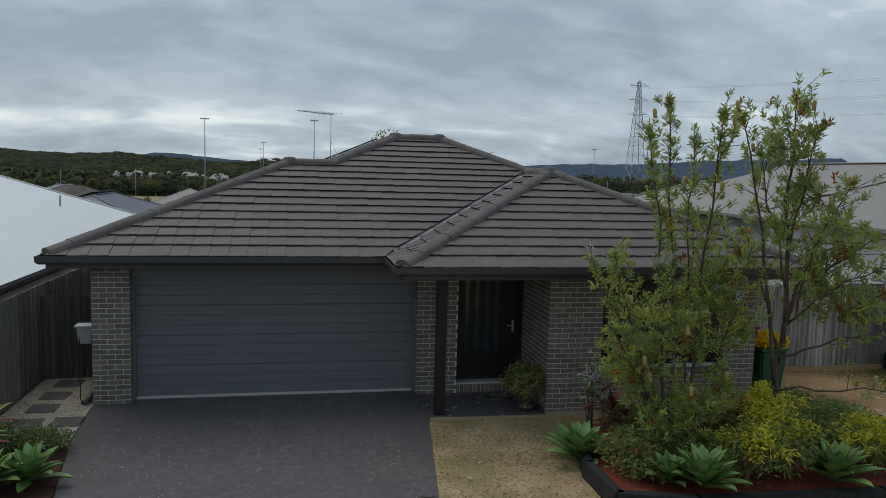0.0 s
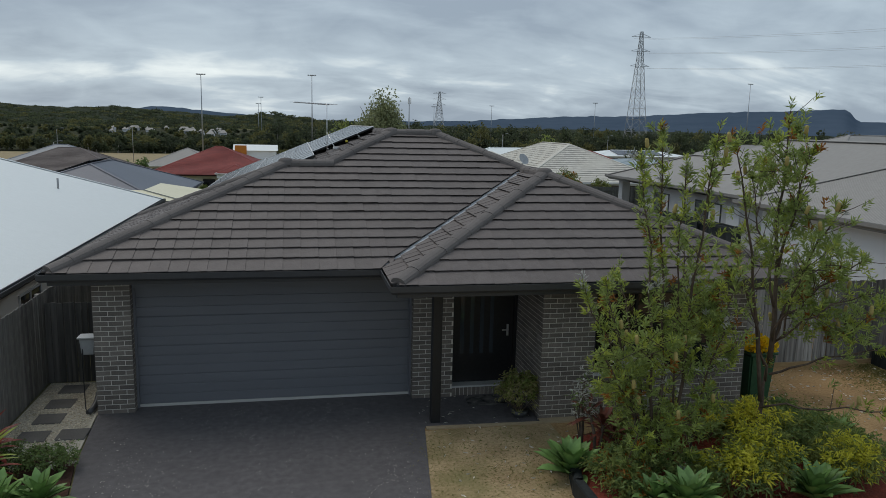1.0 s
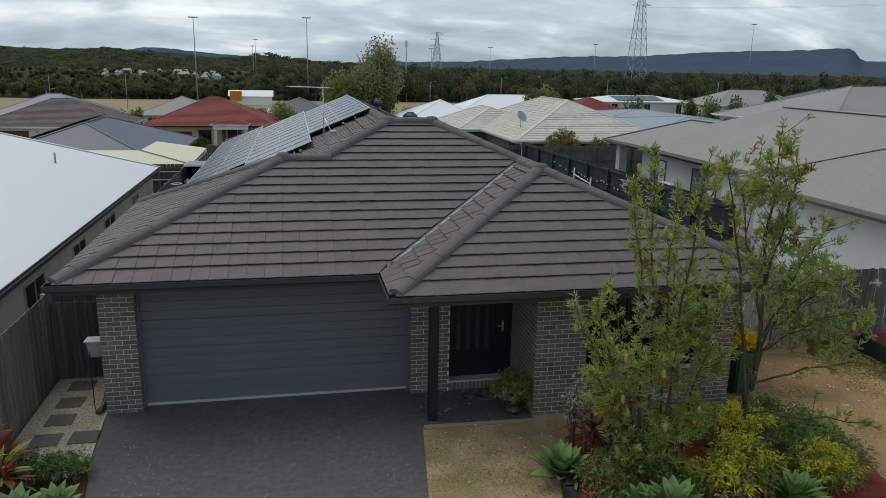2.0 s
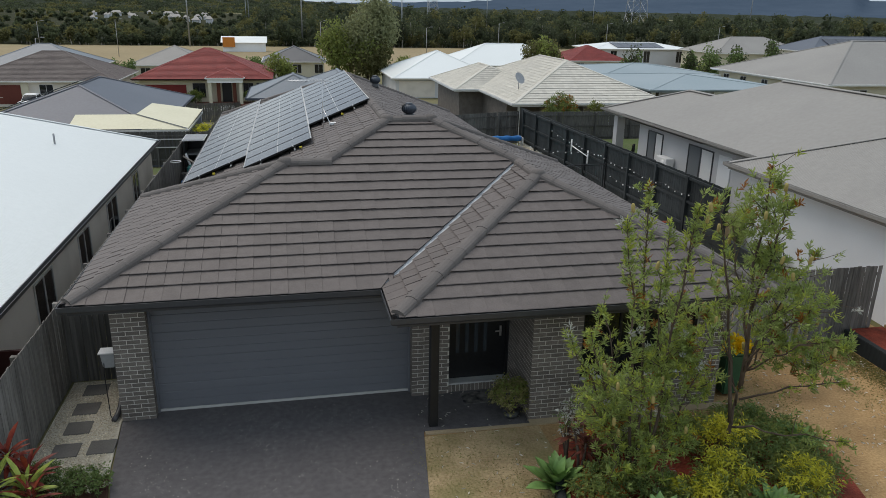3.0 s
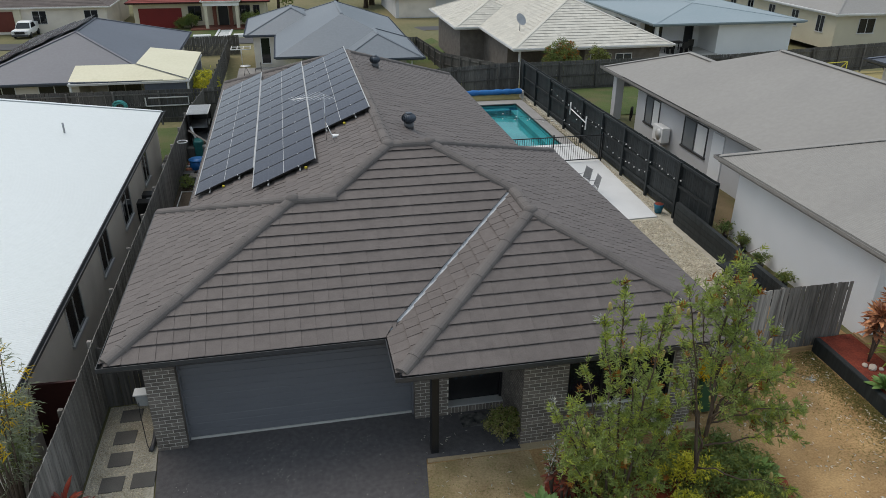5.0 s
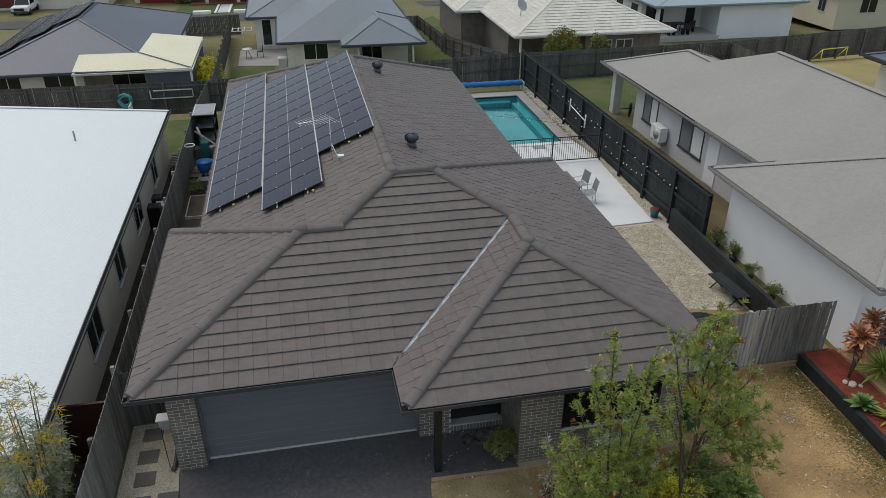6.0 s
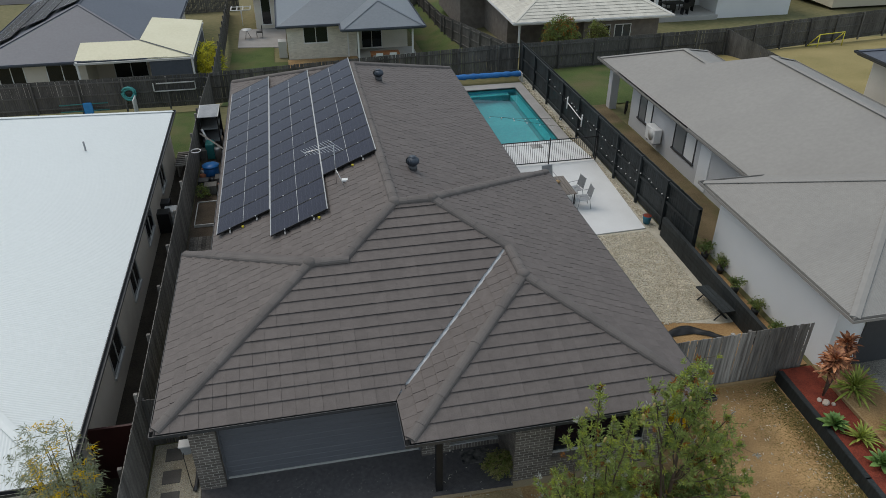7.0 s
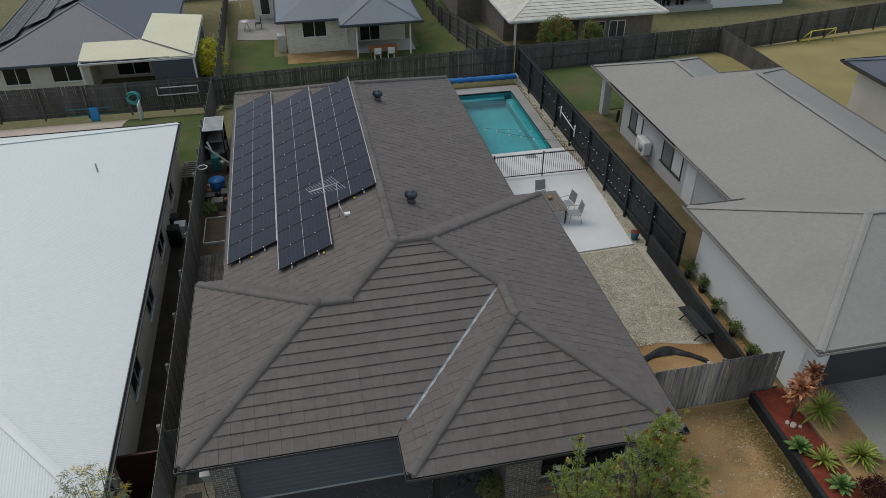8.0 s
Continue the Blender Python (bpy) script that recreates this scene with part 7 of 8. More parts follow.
def solar_panel():
    e = empty("solar_panel", (0, 0, 0), "dark blue-black solar panel clamped above the roof tiles", "solar panel", "solar panels on the roof")
    L, Wd = 1.81, 1.01
    h = Heap()
    for a in ((0, L, 0, 0.018, 0, 0.04), (0, L, Wd - 0.018, Wd, 0, 0.04), (0, 0.012, 0.018, Wd - 0.018, 0, 0.04), (L - 0.012, L, 0.018, Wd - 0.018, 0, 0.04)):
        h.box(*a)
    h.done("panel_frame", M["black"], e)
    box("glass_face", 0.012, L - 0.012, 0.018, Wd - 0.018, 0.02, 0.036, M["panel"], e, "dark glass over silicon cells")
    box("centre_strip", L / 2 - 0.005, L / 2 + 0.005, 0.018, Wd - 0.018, 0.036, 0.0375, M["alu"], e, "pale centre line")
    for x in (0.45, 1.33):
        box("clamp", x - 0.014, x + 0.014, -0.01, 0.02, 0.02, 0.046, M["white_paint"], e, "pale clamp")
    return e


sp = solar_panel()
placed = False
for x0, y0, n in ((-0.2, 7.2, 12), (1.5, 5.56, 12), (3.19, 7.74, 9)):
    for k in range(n):
        z = ZE + T * (x0 + 0.25) + 0.15
        m = pose(x0, y0 + k * 1.035, z, 0, -SLOPE, 0)
        if not placed:
            sp.matrix_basis, placed = m, True
        else:
            copy_thing(sp, m)
    for dx in (0.4, 1.25):
        x = x0 + dx
        z = ZE + T * (x + 0.25) + 0.1
        tagged(bar("mounting_rail", [(x, y0 - 0.12, z), (x, y0 + n * 1.035 + 0.1, z)], 0.022, M["alu"], None, sides=4), "aluminium mounting rail under the solar panels", "rail", "mounting rails")
    for dx in (-0.012, 1.662):
        x = x0 + dx
        z = ZE + T * (x + 0.25) + 0.15
        tagged(bar("panel_edge_trim", [(x, y0, z + 0.04), (x, y0 + n * 1.035, z + 0.04)], 0.016, M["alu"], None, sides=4), "pale edge trim between rows of solar panels", "trim", "panel trims")
for x, y in ((0.6, 7.1), (2.9, 5.46), (4.1, 7.64)):
    z = ZE + T * (x + 0.25) + 0.09
    tagged(box("cable_clip", x - 0.035, x + 0.035, y - 0.04, y + 0.03, z - 0.02, z + 0.03, mat("yellow_plastic", (0.5, 0.4, 0.03), (0.6, 0.48, 0.05), 0.5, 20, 2, 0.02), None, "", 0.01), "small yellow isolator clip at the panel edge", "clip", "cable clips")


M["vent_grey"] = mat("blue_grey_vent_steel", (0.05, 0.062, 0.08), (0.08, 0.097, 0.12), 0.4, 20, 2, 0.03, metal=0.3)


def whirlybird(x, y):
    """A spinning roof ventilator at rest."""
    z = ZE + T * (10.15 - x)
    e = empty("roof_ventilator", (x, y, z), "dark blue-grey spherical whirlybird roof ventilator", "roof ventilator", "roof ventilators")
    bar("collar", [(x, y, z - 0.05), (x, y, z + 0.2)], 0.14, M["charcoal"], e, sides=16)
    box("flashing", x - 0.3, x + 0.24, y - 0.22, y + 0.22, z + 0.03, z + 0.05, M["cap"], e).rotation_euler = (0, math.atan(T), 0)
    nv = 20
    vane_root = new("turbine")
    vane_root.parent = e
    vane_root["label"] = "ball of curved dark steel vanes"
    for i in range(nv):
        a0 = 2 * math.pi * i / nv
        ring = []
        for j in range(7):
            ph = math.pi * (0.12 + 0.76 * j / 6)
            r = 0.19 * math.sin(ph)
            zz = z + 0.33 - 0.15 * math.cos(ph)
            ring.append(((x + r * math.cos(a0), y + r * math.sin(a0), zz), (x + r * 1.12 * math.cos(a0 + 0.34), y + r * 1.12 * math.sin(a0 + 0.34), zz)))
        vs = [p for pair in ring for p in pair]
        world_mesh("vane", vs, [(2 * j, 2 * j + 1, 2 * j + 3, 2 * j + 2) for j in range(6)], M["vent_grey"], vane_root, "", True)
    bar("top_cap", [(x, y, z + 0.46), (x, y, z + 0.485)], 0.1, M["vent_grey"], e, sides=16)
    return e


whirlybird(5.9, 7.15)
whirlybird(5.92, 15.5)

# panels on the dark roofed house, west slope
for x0, ya, yb in ((-16.9, 39.5, 50), (-15.1, 41.3, 50), (-13.3, 43.0, 49)):
    y = ya
    while y < yb:
        copy_thing(sp, pose(x0 + 0.1, y - 0.7, 0.36 * (x0 + 17.6) - 0.13, 0, -19.8, 0))
        y += 1.04

# television aerial and a junction box
ant = empty("tv_aerial", (3.54, 7.0, 4.1), "thin steel television aerial with many crossbars", "aerial")
bar("mast", [(3.54, 7.0, 4.15), (3.54, 7.0, 5.5)], 0.01, M["steel"], ant)
bar("stay", [(3.54, 7.0, 4.75), (3.75, 6.6, 4.3)], 0.01, M["steel"], ant)
bar("boom", [(3.6, 7.05, 5.47), (2.68, 6.6, 5.5)], 0.013, M["steel"], ant)
for i in range(11):
    k = i / 10
    x, y = 3.6 - 0.92 * k, 7.05 - 0.45 * k
    ln = 0.46 - 0.24 * k
    bar("element", [(x - 0.44 * ln, y + 0.9 * ln, 5.475 + 0.03 * k), (x + 0.44 * ln, y - 0.9 * ln, 5.475 + 0.03 * k)], 0.006, M["steel"], ant, sides=5)
jb = box("junction_box", 3.7, 3.9, 6.9, 7.06, 4.31, 4.37, M["white_paint"], None, "", 0.01)
tagged(jb, "small white junction box lying on the tiles", "junction box")

# ---- pool and patio ----
px0, px1, py0, py1 = POOL
pool = empty("swimming_pool", (13.2, 21.5, -1.5), "rectangular fibreglass pool with clear turquoise water", "swimming pool")
h = Heap()
d = -1.45
h.add([(px0, py0, 0), (px1, py0, 0), (px1, py1, 0), (px0, py1, 0), (px0, py0, d), (px1, py0, d), (px1, py1, d), (px0, py1, d)], [(4, 5, 6, 7), (0, 4, 7, 3), (3, 7, 6, 2), (2, 6, 5, 1), (1, 5, 4, 0)])
h.done("shell", M["pool_tile"], pool, "turquoise pool lining")
box("bench_ledge", px1 - 0.45, px1 - 0.002, py0 + 0.5, py1 - 0.5, -1.44, -0.55, M["pool_tile"], pool, "", 0.04)
box("entry_step", px0 + 0.002, px1 - 0.46, py1 - 0.45, py1 - 0.002, -1.44, -0.5, M["pool_tile"], pool, "", 0.04)
box("corner_step", px1 - 0.9, px1 - 0.46, py0 + 0.002, py0 + 0.5, -1.44, -0.4, M["pool_tile"], pool, "", 0.04)
water_m = bpy.data.materials.new("pool_water")
water_m.use_nodes = True
wb_ = water_m.node_tree.nodes["Principled BSDF"]
wb_.inputs["Base Color"].default_value = (0.62, 0.93, 0.95, 1)
wb_.inputs["Roughness"].default_value = 0.03
wb_.inputs["IOR"].default_value = 1.33
wb_.inputs["Transmission Weight"].default_value = 1.0
wn = water_m.node_tree.nodes.new("ShaderNodeTexNoise")
wn.inputs["Scale"].default_value = 3.0
wbp = water_m.node_tree.nodes.new("ShaderNodeBump")
wbp.inputs["Strength"].default_value = 0.06
water_m.node_tree.links.new(wn.outputs["Fac"], wbp.inputs["Height"])
water_m.node_tree.links.new(wbp.outputs[0], wb_.inputs["Normal"])
wa = world_mesh("water", [(px0 + 0.001, py0 + 0.001, -0.05), (px1 - 0.001, py0 + 0.001, -0.05), (px1 - 0.001, py1 - 0.001, -0.05), (px0 + 0.001, py1 - 0.001, -0.05)], [(0, 1, 2, 3)], water_m, pool, "still turquoise water")
wa.visible_shadow = False
box("coping", px0 - 0.3, px1 + 0.55, py1, py1 + 0.75, -0.1, 0.04, M["coping"], pool)
box("coping", px1, px1 + 0.55, py0, py1, -0.1, 0.04, M["coping"], pool)
box("coping", px0 - 0.3, px0, py0 - 0.3, py1, -0.1, 0.04, M["coping"], pool)
box("coping", px0, px1 + 0.55, py0 - 0.3, py0, -0.1, 0.042, M["slab_white"], pool)
box("skimmer_lid", 13.2, 13.75, py0 - 0.75, py0 - 0.35, 0.03, 0.045, M["coping"], pool, "grey skimmer lid")
cov = empty("pool_cover_roller", (13.4, 26.4, 0), "blue pool cover rolled up on a roller behind the pool", "pool cover")
cv, cf = [], []
for i in range(25):
    x = 11.2 + 4.2 * i / 24
    r = 0.17 + 0.02 * math.sin(i * 1.7) + 0.012 * math.sin(i * 4.1)
    for k in range(12):
        a = 2 * math.pi * k / 12
        cv.append((x, 26.45 + r * math.cos(a), 0.42 + r * math.sin(a) * 0.9))
for i in range(24):
    for k in range(12):
        cf.append((i * 12 + k, i * 12 + (k + 1) % 12, (i + 1) * 12 + (k + 1) % 12, (i + 1) * 12 + k))
cf += [tuple(range(12)), tuple(range(288, 300))[::-1]]
world_mesh("rolled_cover", cv, cf, M["blue_vinyl"], cov, "blue bubble cover", True)
for x in (11.15, 15.45):
    box("stand", x - 0.03, x + 0.03, 26.15, 26.75, 0.0, 0.5, M["alu"], cov)

pf = empty("pool_fence", (13.3, 15.35, 0), "black tubular steel pool fence", "fence")
bm_v, bm_f = tube([(0, 0, 0.1), (0, 0, 1.16)], 0.009, 6)
BAL = mesh_of("baluster", bm_v, bm_f, M["black"])
for i in range(45):
    o = new("baluster", BAL)
    place(o, pf, Matrix.Translation((11.1 + i * 0.101, 15.35, 0.03)))
for z in (0.12, 1.18):
    box("rail", 11.0, 15.66, 15.33, 15.37, z, z + 0.035, M["black"], pf)
for x in (11.05, 13.4, 15.62):
    box("post", x - 0.025, x + 0.025, 15.325, 15.375, 0.03, 1.3, M["black"], pf)

tbl = empty("outdoor_table", (12.65, 11.95, 0.03), "dark slatted outdoor dining table on the patio", "table")
for k in range(7):
    box("slat", 12.2 + k * 0.132, 12.2 + k * 0.132 + 0.122, 11.15, 12.75, 0.72, 0.75, mat("table_timber", (0.12, 0.1, 0.085), (0.22, 0.19, 0.165), 0.6, 30, 2, 0.2, stretch=(1, 0.1, 1)) if k == 0 else bpy.data.materials["table_timber"], tbl, "", 0.004)
for x in (12.26, 13.06):
    for y in (11.23, 12.67):
        box("leg", x - 0.025, x + 0.025, y - 0.025, y + 0.025, 0.03, 0.72, M["black"], tbl)
bowl = bar("bowl", [(12.65, 12.15, 0.755), (12.65, 12.15, 0.84)], 0.07, M["timber_raw"], None, sides=14, r_end=0.12)
tagged(bowl, "small brown bowl standing on the outdoor table", "bowl")


def outdoor_chair():
    e = empty("outdoor_chair", (0, 0, 0.03), "light metal outdoor chair with a mesh back", "chair", "chairs round the outdoor table")
    m = M["galv"]
    box("seat", -0.24, 0.24, -0.22, 0.24, 0.44, 0.46, M["galv"], e, "", 0.01)
    h2 = Heap()
    h2.add([(-0.23, 0.24, 0.5), (0.23, 0.24, 0.5), (0.23, 0.34, 0.95), (-0.23, 0.34, 0.95), (-0.23, 0.255, 0.5), (0.23, 0.255, 0.5), (0.23, 0.355, 0.95), (-0.23, 0.355, 0.95)], [(0, 1, 2, 3), (7, 6, 5, 4), (0, 4, 5, 1), (1, 5, 6, 2), (2, 6, 7, 3), (3, 7, 4, 0)])
    h2.done("backrest", M["galv"], e)
    for sx in (-1, 1):
        bar("leg", [(sx * 0.23, -0.24, 0.04), (sx * 0.23, -0.2, 0.45)], 0.012, m, e, sides=6)
        bar("leg", [(sx * 0.23, 0.3, 0.04), (sx * 0.23, 0.22, 0.45), (sx * 0.23, 0.35, 0.97)], 0.012, m, e, sides=6)
        bar("armrest", [(sx * 0.25, -0.2, 0.64), (sx * 0.25, 0.26, 0.66)], 0.012, m, e, sides=6)
        bar("arm_support", [(sx * 0.24, -0.2, 0.45), (sx * 0.25, -0.2, 0.64)], 0.01, m, e, sides=6)
    return e


oc = outdoor_chair()
oc.matrix_basis = pose(13.42, 12.1, 0.03, 0, 0, -80)
for x, y, r in ((13.46, 11.3, -95), (12.65, 13.1, 4)):
    copy_thing(oc, pose(x, y, 0.03, 0, 0, r))
pt = empty("plant_pot", (15.45, 9.55, 0.03), "teal glazed pot on the patio corner", "pot")
bar("pot_body", [(15.45, 9.55, 0.03), (15.45, 9.55, 0.2), (15.45, 9.55, 0.36)], 0.13, mat("teal_glaze", (0.015, 0.11, 0.17), (0.025, 0.16, 0.23), 0.25, 10, 2, 0.02), pt, sides=18, r_end=0.18)
bar("soil", [(15.45, 9.55, 0.35), (15.45, 9.55, 0.365)], 0.165, M["mulch_red"], pt, sides=18)

# white shower bracket and festoon lights on the black fence
br = empty("fence_bracket", (15.7, 18.0, 1.2), "white metal towel bracket on the black fence", "bracket")
bar("arm", [(15.62, 17.3, 1.15), (15.62, 19.3, 1.3)], 0.025, M["white_paint"], br)
for y, z in ((17.3, 1.15), (19.3, 1.3)):
    bar("end_bar", [(15.6, y, z - 0.3), (15.62, y, z + 0.3)], 0.035, M["white_paint"], br)
bulb_m = M["white_paint"]
bs = bmesh.new()
bmesh.ops.create_icosphere(bs, subdivisions=1, radius=0.03)
BULB = bpy.data.meshes.new("bulb")
bs.to_mesh(BULB)
bs.free()
BULB.materials.append(bulb_m)
rnd = random.Random(14)


def festoon(points, n):
    e = empty("festoon_lights", points[0], "string of small white festoon lights", "string lights", "festoon lights")
    pts = []
    for a, b in zip(points, points[1:]):
        for i in range(9):
            k = i / 8
            p = Vector(a).lerp(Vector(b), k)
            p.z -= 0.9 * k * (1 - k) * 0.5
            pts.append(p)
    bar("wire", pts, 0.006, M["black"], e, sides=4)
    for i in range(n):
        p = pts[int((i + 0.5) / n * (len(pts) - 1))]
        place(new("bulb", BULB), e, Matrix.Translation(p - Vector((0, 0, 0.05))))


festoon([(11.3, 16.0, 2.2), (15.66, 14.9, 1.7)], 9)
festoon([(15.6, 22.0, 1.6), (15.64, 18.8, 1.5), (15.66, 16.0, 1.5), (15.68, 13.2, 1.5), (15.72, 10.4, 1.55), (15.74, 8.6, 1.6)], 24)
festoon([(15.66, 15.2, 0.9), (15.7, 12.8, 0.85), (15.72, 11.0, 1.1)], 8)
festoon([(11.2, 17.6, 1.6), (15.6, 17.0, 1.5)], 9)

bench = empty("bench", (15.15, 3.9, 0.01), "low black timber bench on the pebble yard", "bench")
for k in range(3):
    vs, fs = box_data(-0.07, 0.07, -0.75, 0.75, 0.4, 0.44)
    m = pose(15.02 + 0.15 * k, 3.95, 0, 0, 0, 5)
    world_mesh("slat", [m @ Vector(v) for v in vs], fs, M["black_timber"], bench)
for y in (3.4, 4.5):
    bar("leg", [(14.9, y, 0.0), (15.3, y, 0.41)], 0.03, M["black_timber"], bench, sides=4)
    bar("leg", [(15.36, y, 0.0), (14.96, y, 0.41)], 0.03, M["black_timber"], bench, sides=4)

# crumpled black plastic on the soil
tp = []
nx_, ny_ = 26, 7
for j in range(ny_):
    for i in range(nx_):
        k = i / (nx_ - 1)
        x = 12.6 + 2.25 * k
        y = 2.75 + 0.35 * math.sin(k * 3.0) - 0.55 * max(0, k - 0.6) * 2 + (j / (ny_ - 1) - 0.5) * (0.34 - 0.1 * math.sin(k * 9))
        z = 0.03 + 0.13 * math.sin(math.pi * j / (ny_ - 1)) * (0.6 + 0.5 * noise.noise((k * 9, j * 0.8, 2))) + 0.02 * noise.noise((k * 30, j * 2.0, 4))
        tp.append((x, y, max(z, 0.012)))
tagged(world_mesh("plastic_sheet", tp, [(j * nx_ + i, j * nx_ + i + 1, (j + 1) * nx_ + i + 1, (j + 1) * nx_ + i) for j in range(ny_ - 1) for i in range(nx_ - 1)], M["black"], None, "", True), "crumpled strip of black plastic on bare soil", "plastic sheet")

# ---- front garden beds ----
def sleeper_edge(name, pts, z0, z1, thick, label):
    e = empty(name, (*pts[0], z0), label, "edging")
    for a, b in zip(pts, pts[1:]):
        a, b = Vector(a), Vector(b)
        d_ = (b - a).normalized()
        n_ = Vector((-d_.y, d_.x)) * thick / 2
        vs = []
        for z in (z0, z1):
            vs += [(*(a + n_ - d_ * 0.03), z), (*(a - n_ - d_ * 0.03), z), (*(b - n_ + d_ * 0.03), z), (*(b + n_ + d_ * 0.03), z)]
        bm = bmesh.new()
        off = root_of(e)
        v_ = [bm.verts.new(Vector(v) - off) for v in vs]
        for q in ((3, 2, 1, 0), (4, 5, 6, 7), (0, 1, 5, 4), (1, 2, 6, 5), (2, 3, 7, 6), (3, 0, 4, 7)):
            bm.faces.new([v_[i] for i in q])
        bmesh.ops.bevel(bm, geom=bm.edges[:], offset=0.012, segments=2, affect="EDGES")
        part("sleeper", bm, M["black_timber"], e)
    return e


BED = [(6.72, -3.3), (6.5, -4.1), (6.5, -5.05), (7.4, -5.3), (9.85, -5.4), (11.2, -5.1)]
sleeper_edge("bed_edging", BED, -0.02, 0.24, 0.14, "black timber sleepers edging the front garden bed")
slab("front_bed", BED + [(11.6, -3.6), (10.9, -2.4), (8.6, -2.2), (7.0, -2.6)], -0.05, 0.17, M["mulch_red"], "front garden bed of red mulch", "garden bed")
slab("side_bed", [(15.3, 0.55), (15.2, -3.4), (15.1, -8), (16.1, -8), (16.15, -3.2), (16.3, 0.55)], -0.05, 0.33, M["mulch_red"], "raised side bed of red mulch", "garden bed")
sleeper_edge("side_bed_edging", [(15.26, 0.45), (15.2, -1.5), (15.1, -3.4), (14.95, -8)], -0.02, 0.38, 0.16, "black timber sleepers edging the raised side bed")
slab("wall_border", [(15.58, 0.75), (16.44, 0.75), (16.44, 7.3), (15.7, 7.3)], 0.0, 0.2, M["dirt"], "sandy planting strip along the rendered wall", "garden bed")
slab("wall_border_edging", [(15.97, 0.75), (16.0, 0.75), (16.0, 7.3), (15.97, 7.3)], 0.1, 0.25, M["timber_raw"], "thin timber edging of the planting strip", "edging")
slab("kerb_strip", [(16.29, 0.5), (16.1, -8), (16.16, -8), (16.35, 0.5)], 0.0, 0.4, M["timber_raw"], "thin timber garden edging board beside the next driveway", "kerb")
slab("next_bed", [(16.35, 0.5), (16.16, -8), (17.3, -8), (17.6, 0.3)], 0.0, 0.375, M["dirt"], "brown soil bed beside the next driveway", "garden bed")
slab("west_bed", [(-1.85, -1.9), (-0.5, -1.9), (0.1, -5.2), (0.3, -9), (-2.6, -9)], -0.05, 0.02, mat("dark_mulch", (0.035, 0.018, 0.012), (0.09, 0.04, 0.025), 0.95, 40, 3, 0.8, dist=0.03), "dark mulch bed beside the driveway", "garden bed")
slab("porch_edge", [(4.82, -1.66), (10.8, -1.72), (10.8, -1.52), (6.8, -1.5), (6.8, -1.62), (4.82, -1.56)], -0.03, 0.03, mat("sandstone_edge", (0.34, 0.26, 0.16), (0.44, 0.35, 0.23), 0.9, 30, 2, 0.3), "sandy concrete edge at the foot of the wall", "edging")
for i, (x, y) in enumerate(((-1.34, 1.05), (-1.35, 0.32), (-1.33, -0.36), (-1.36, -1.08), (-0.78, -1.06))):
    tagged(box("stepping_stone", x - 0.22, x + 0.22, y - 0.21, y + 0.21, -0.02, 0.028, mat("grey_paver", (0.09, 0.085, 0.08), (0.14, 0.135, 0.125), 0.9, 40, 2, 0.3) if i == 0 else bpy.data.materials["grey_paver"], None, "", 0.01), "square dark grey concrete stepping stone in pebbles", "stepping stone", "stepping stones")

# pebbles lying on the side path and the gravel yard
def pebbles(name, inside, n, seed, size, label):
    global RNG
    RNG = np.random.default_rng(seed)
    octa = np.array([(1, 0, 0), (-1, 0, 0), (0, 1, 0), (0, -1, 0), (0, 0, 1), (0, 0, -1)], float)
    tri = np.array([(0, 2, 4), (2, 1, 4), (1, 3, 4), (3, 0, 4), (2, 0, 5), (1, 2, 5), (3, 1, 5), (0, 3, 5)])
    (x0, x1, y0, y1) = inside
    p = np.stack([RNG.uniform(x0, x1, n), RNG.uniform(y0, y1, n), np.full(n, 0.01)], 1)
    s = RNG.uniform(0.6, 1.5, (n, 1, 3)) * size * np.array([1, 1, 0.6])
    a = RNG.uniform(0, 6.28, n)
    rot = np.stack([np.stack([np.cos(a), -np.sin(a), 0 * a], 1), np.stack([np.sin(a), np.cos(a), 0 * a], 1), np.stack([0 * a, 0 * a, 1 + 0 * a], 1)], 1)
    v = np.einsum("nij,nkj->nki", rot, octa[None] * s) + p[:, None]
    f = (np.arange(n)[:, None, None] * 6 + tri[None]).reshape(-1, 3)
    ob = leafage(name, [(v.reshape(-1, 3), f)], M["stone"], None, kind="stuff")
    return tagged(ob, label, "pebbles", kind="stuff")


pebbles("path_pebbles", (-1.82, -0.66, -1.85, 1.42), 4200, 5, 0.016, "cream pebbles strewn over the side path")
pebbles("yard_pebbles", (11.4, 15.3, 3.5, 9.0), 11000, 6, 0.032, "cream pebbles strewn over the side yard")
pebbles("border_pebbles", (15.4, 15.72, 9.2, 26.5), 2600, 7, 0.032, "cream pebbles along the black fence")

# water meter box, hose and downpipe beside the garage
M["galv_paint"] = mat("pale_grey_plastic", (0.3, 0.31, 0.31), (0.36, 0.37, 0.37), 0.5, 20, 2, 0.03)
mb = empty("meter_box", (-0.78, 0.12, 0.98), "grey hose reel box on the brick wall", "meter box")
bm = bmesh.new()
bmesh.ops.create_cube(bm, size=1.0)
bmesh.ops.scale(bm, vec=(0.28, 0.2, 0.3), verts=bm.verts)
for v in bm.verts:
    if v.co.z < 0:
        v.co.x *= 0.75
    v.co.z += 0.15
bmesh.ops.bevel(bm, geom=bm.edges[:], offset=0.022, segments=2, affect="EDGES")
part("box_body", bm, M["galv_paint"], mb)
box("box_lid", -0.94, -0.62, -0.02, 0.24, 1.27, 1.3, M["alu"], mb, "pale sloping lid", 0.008)
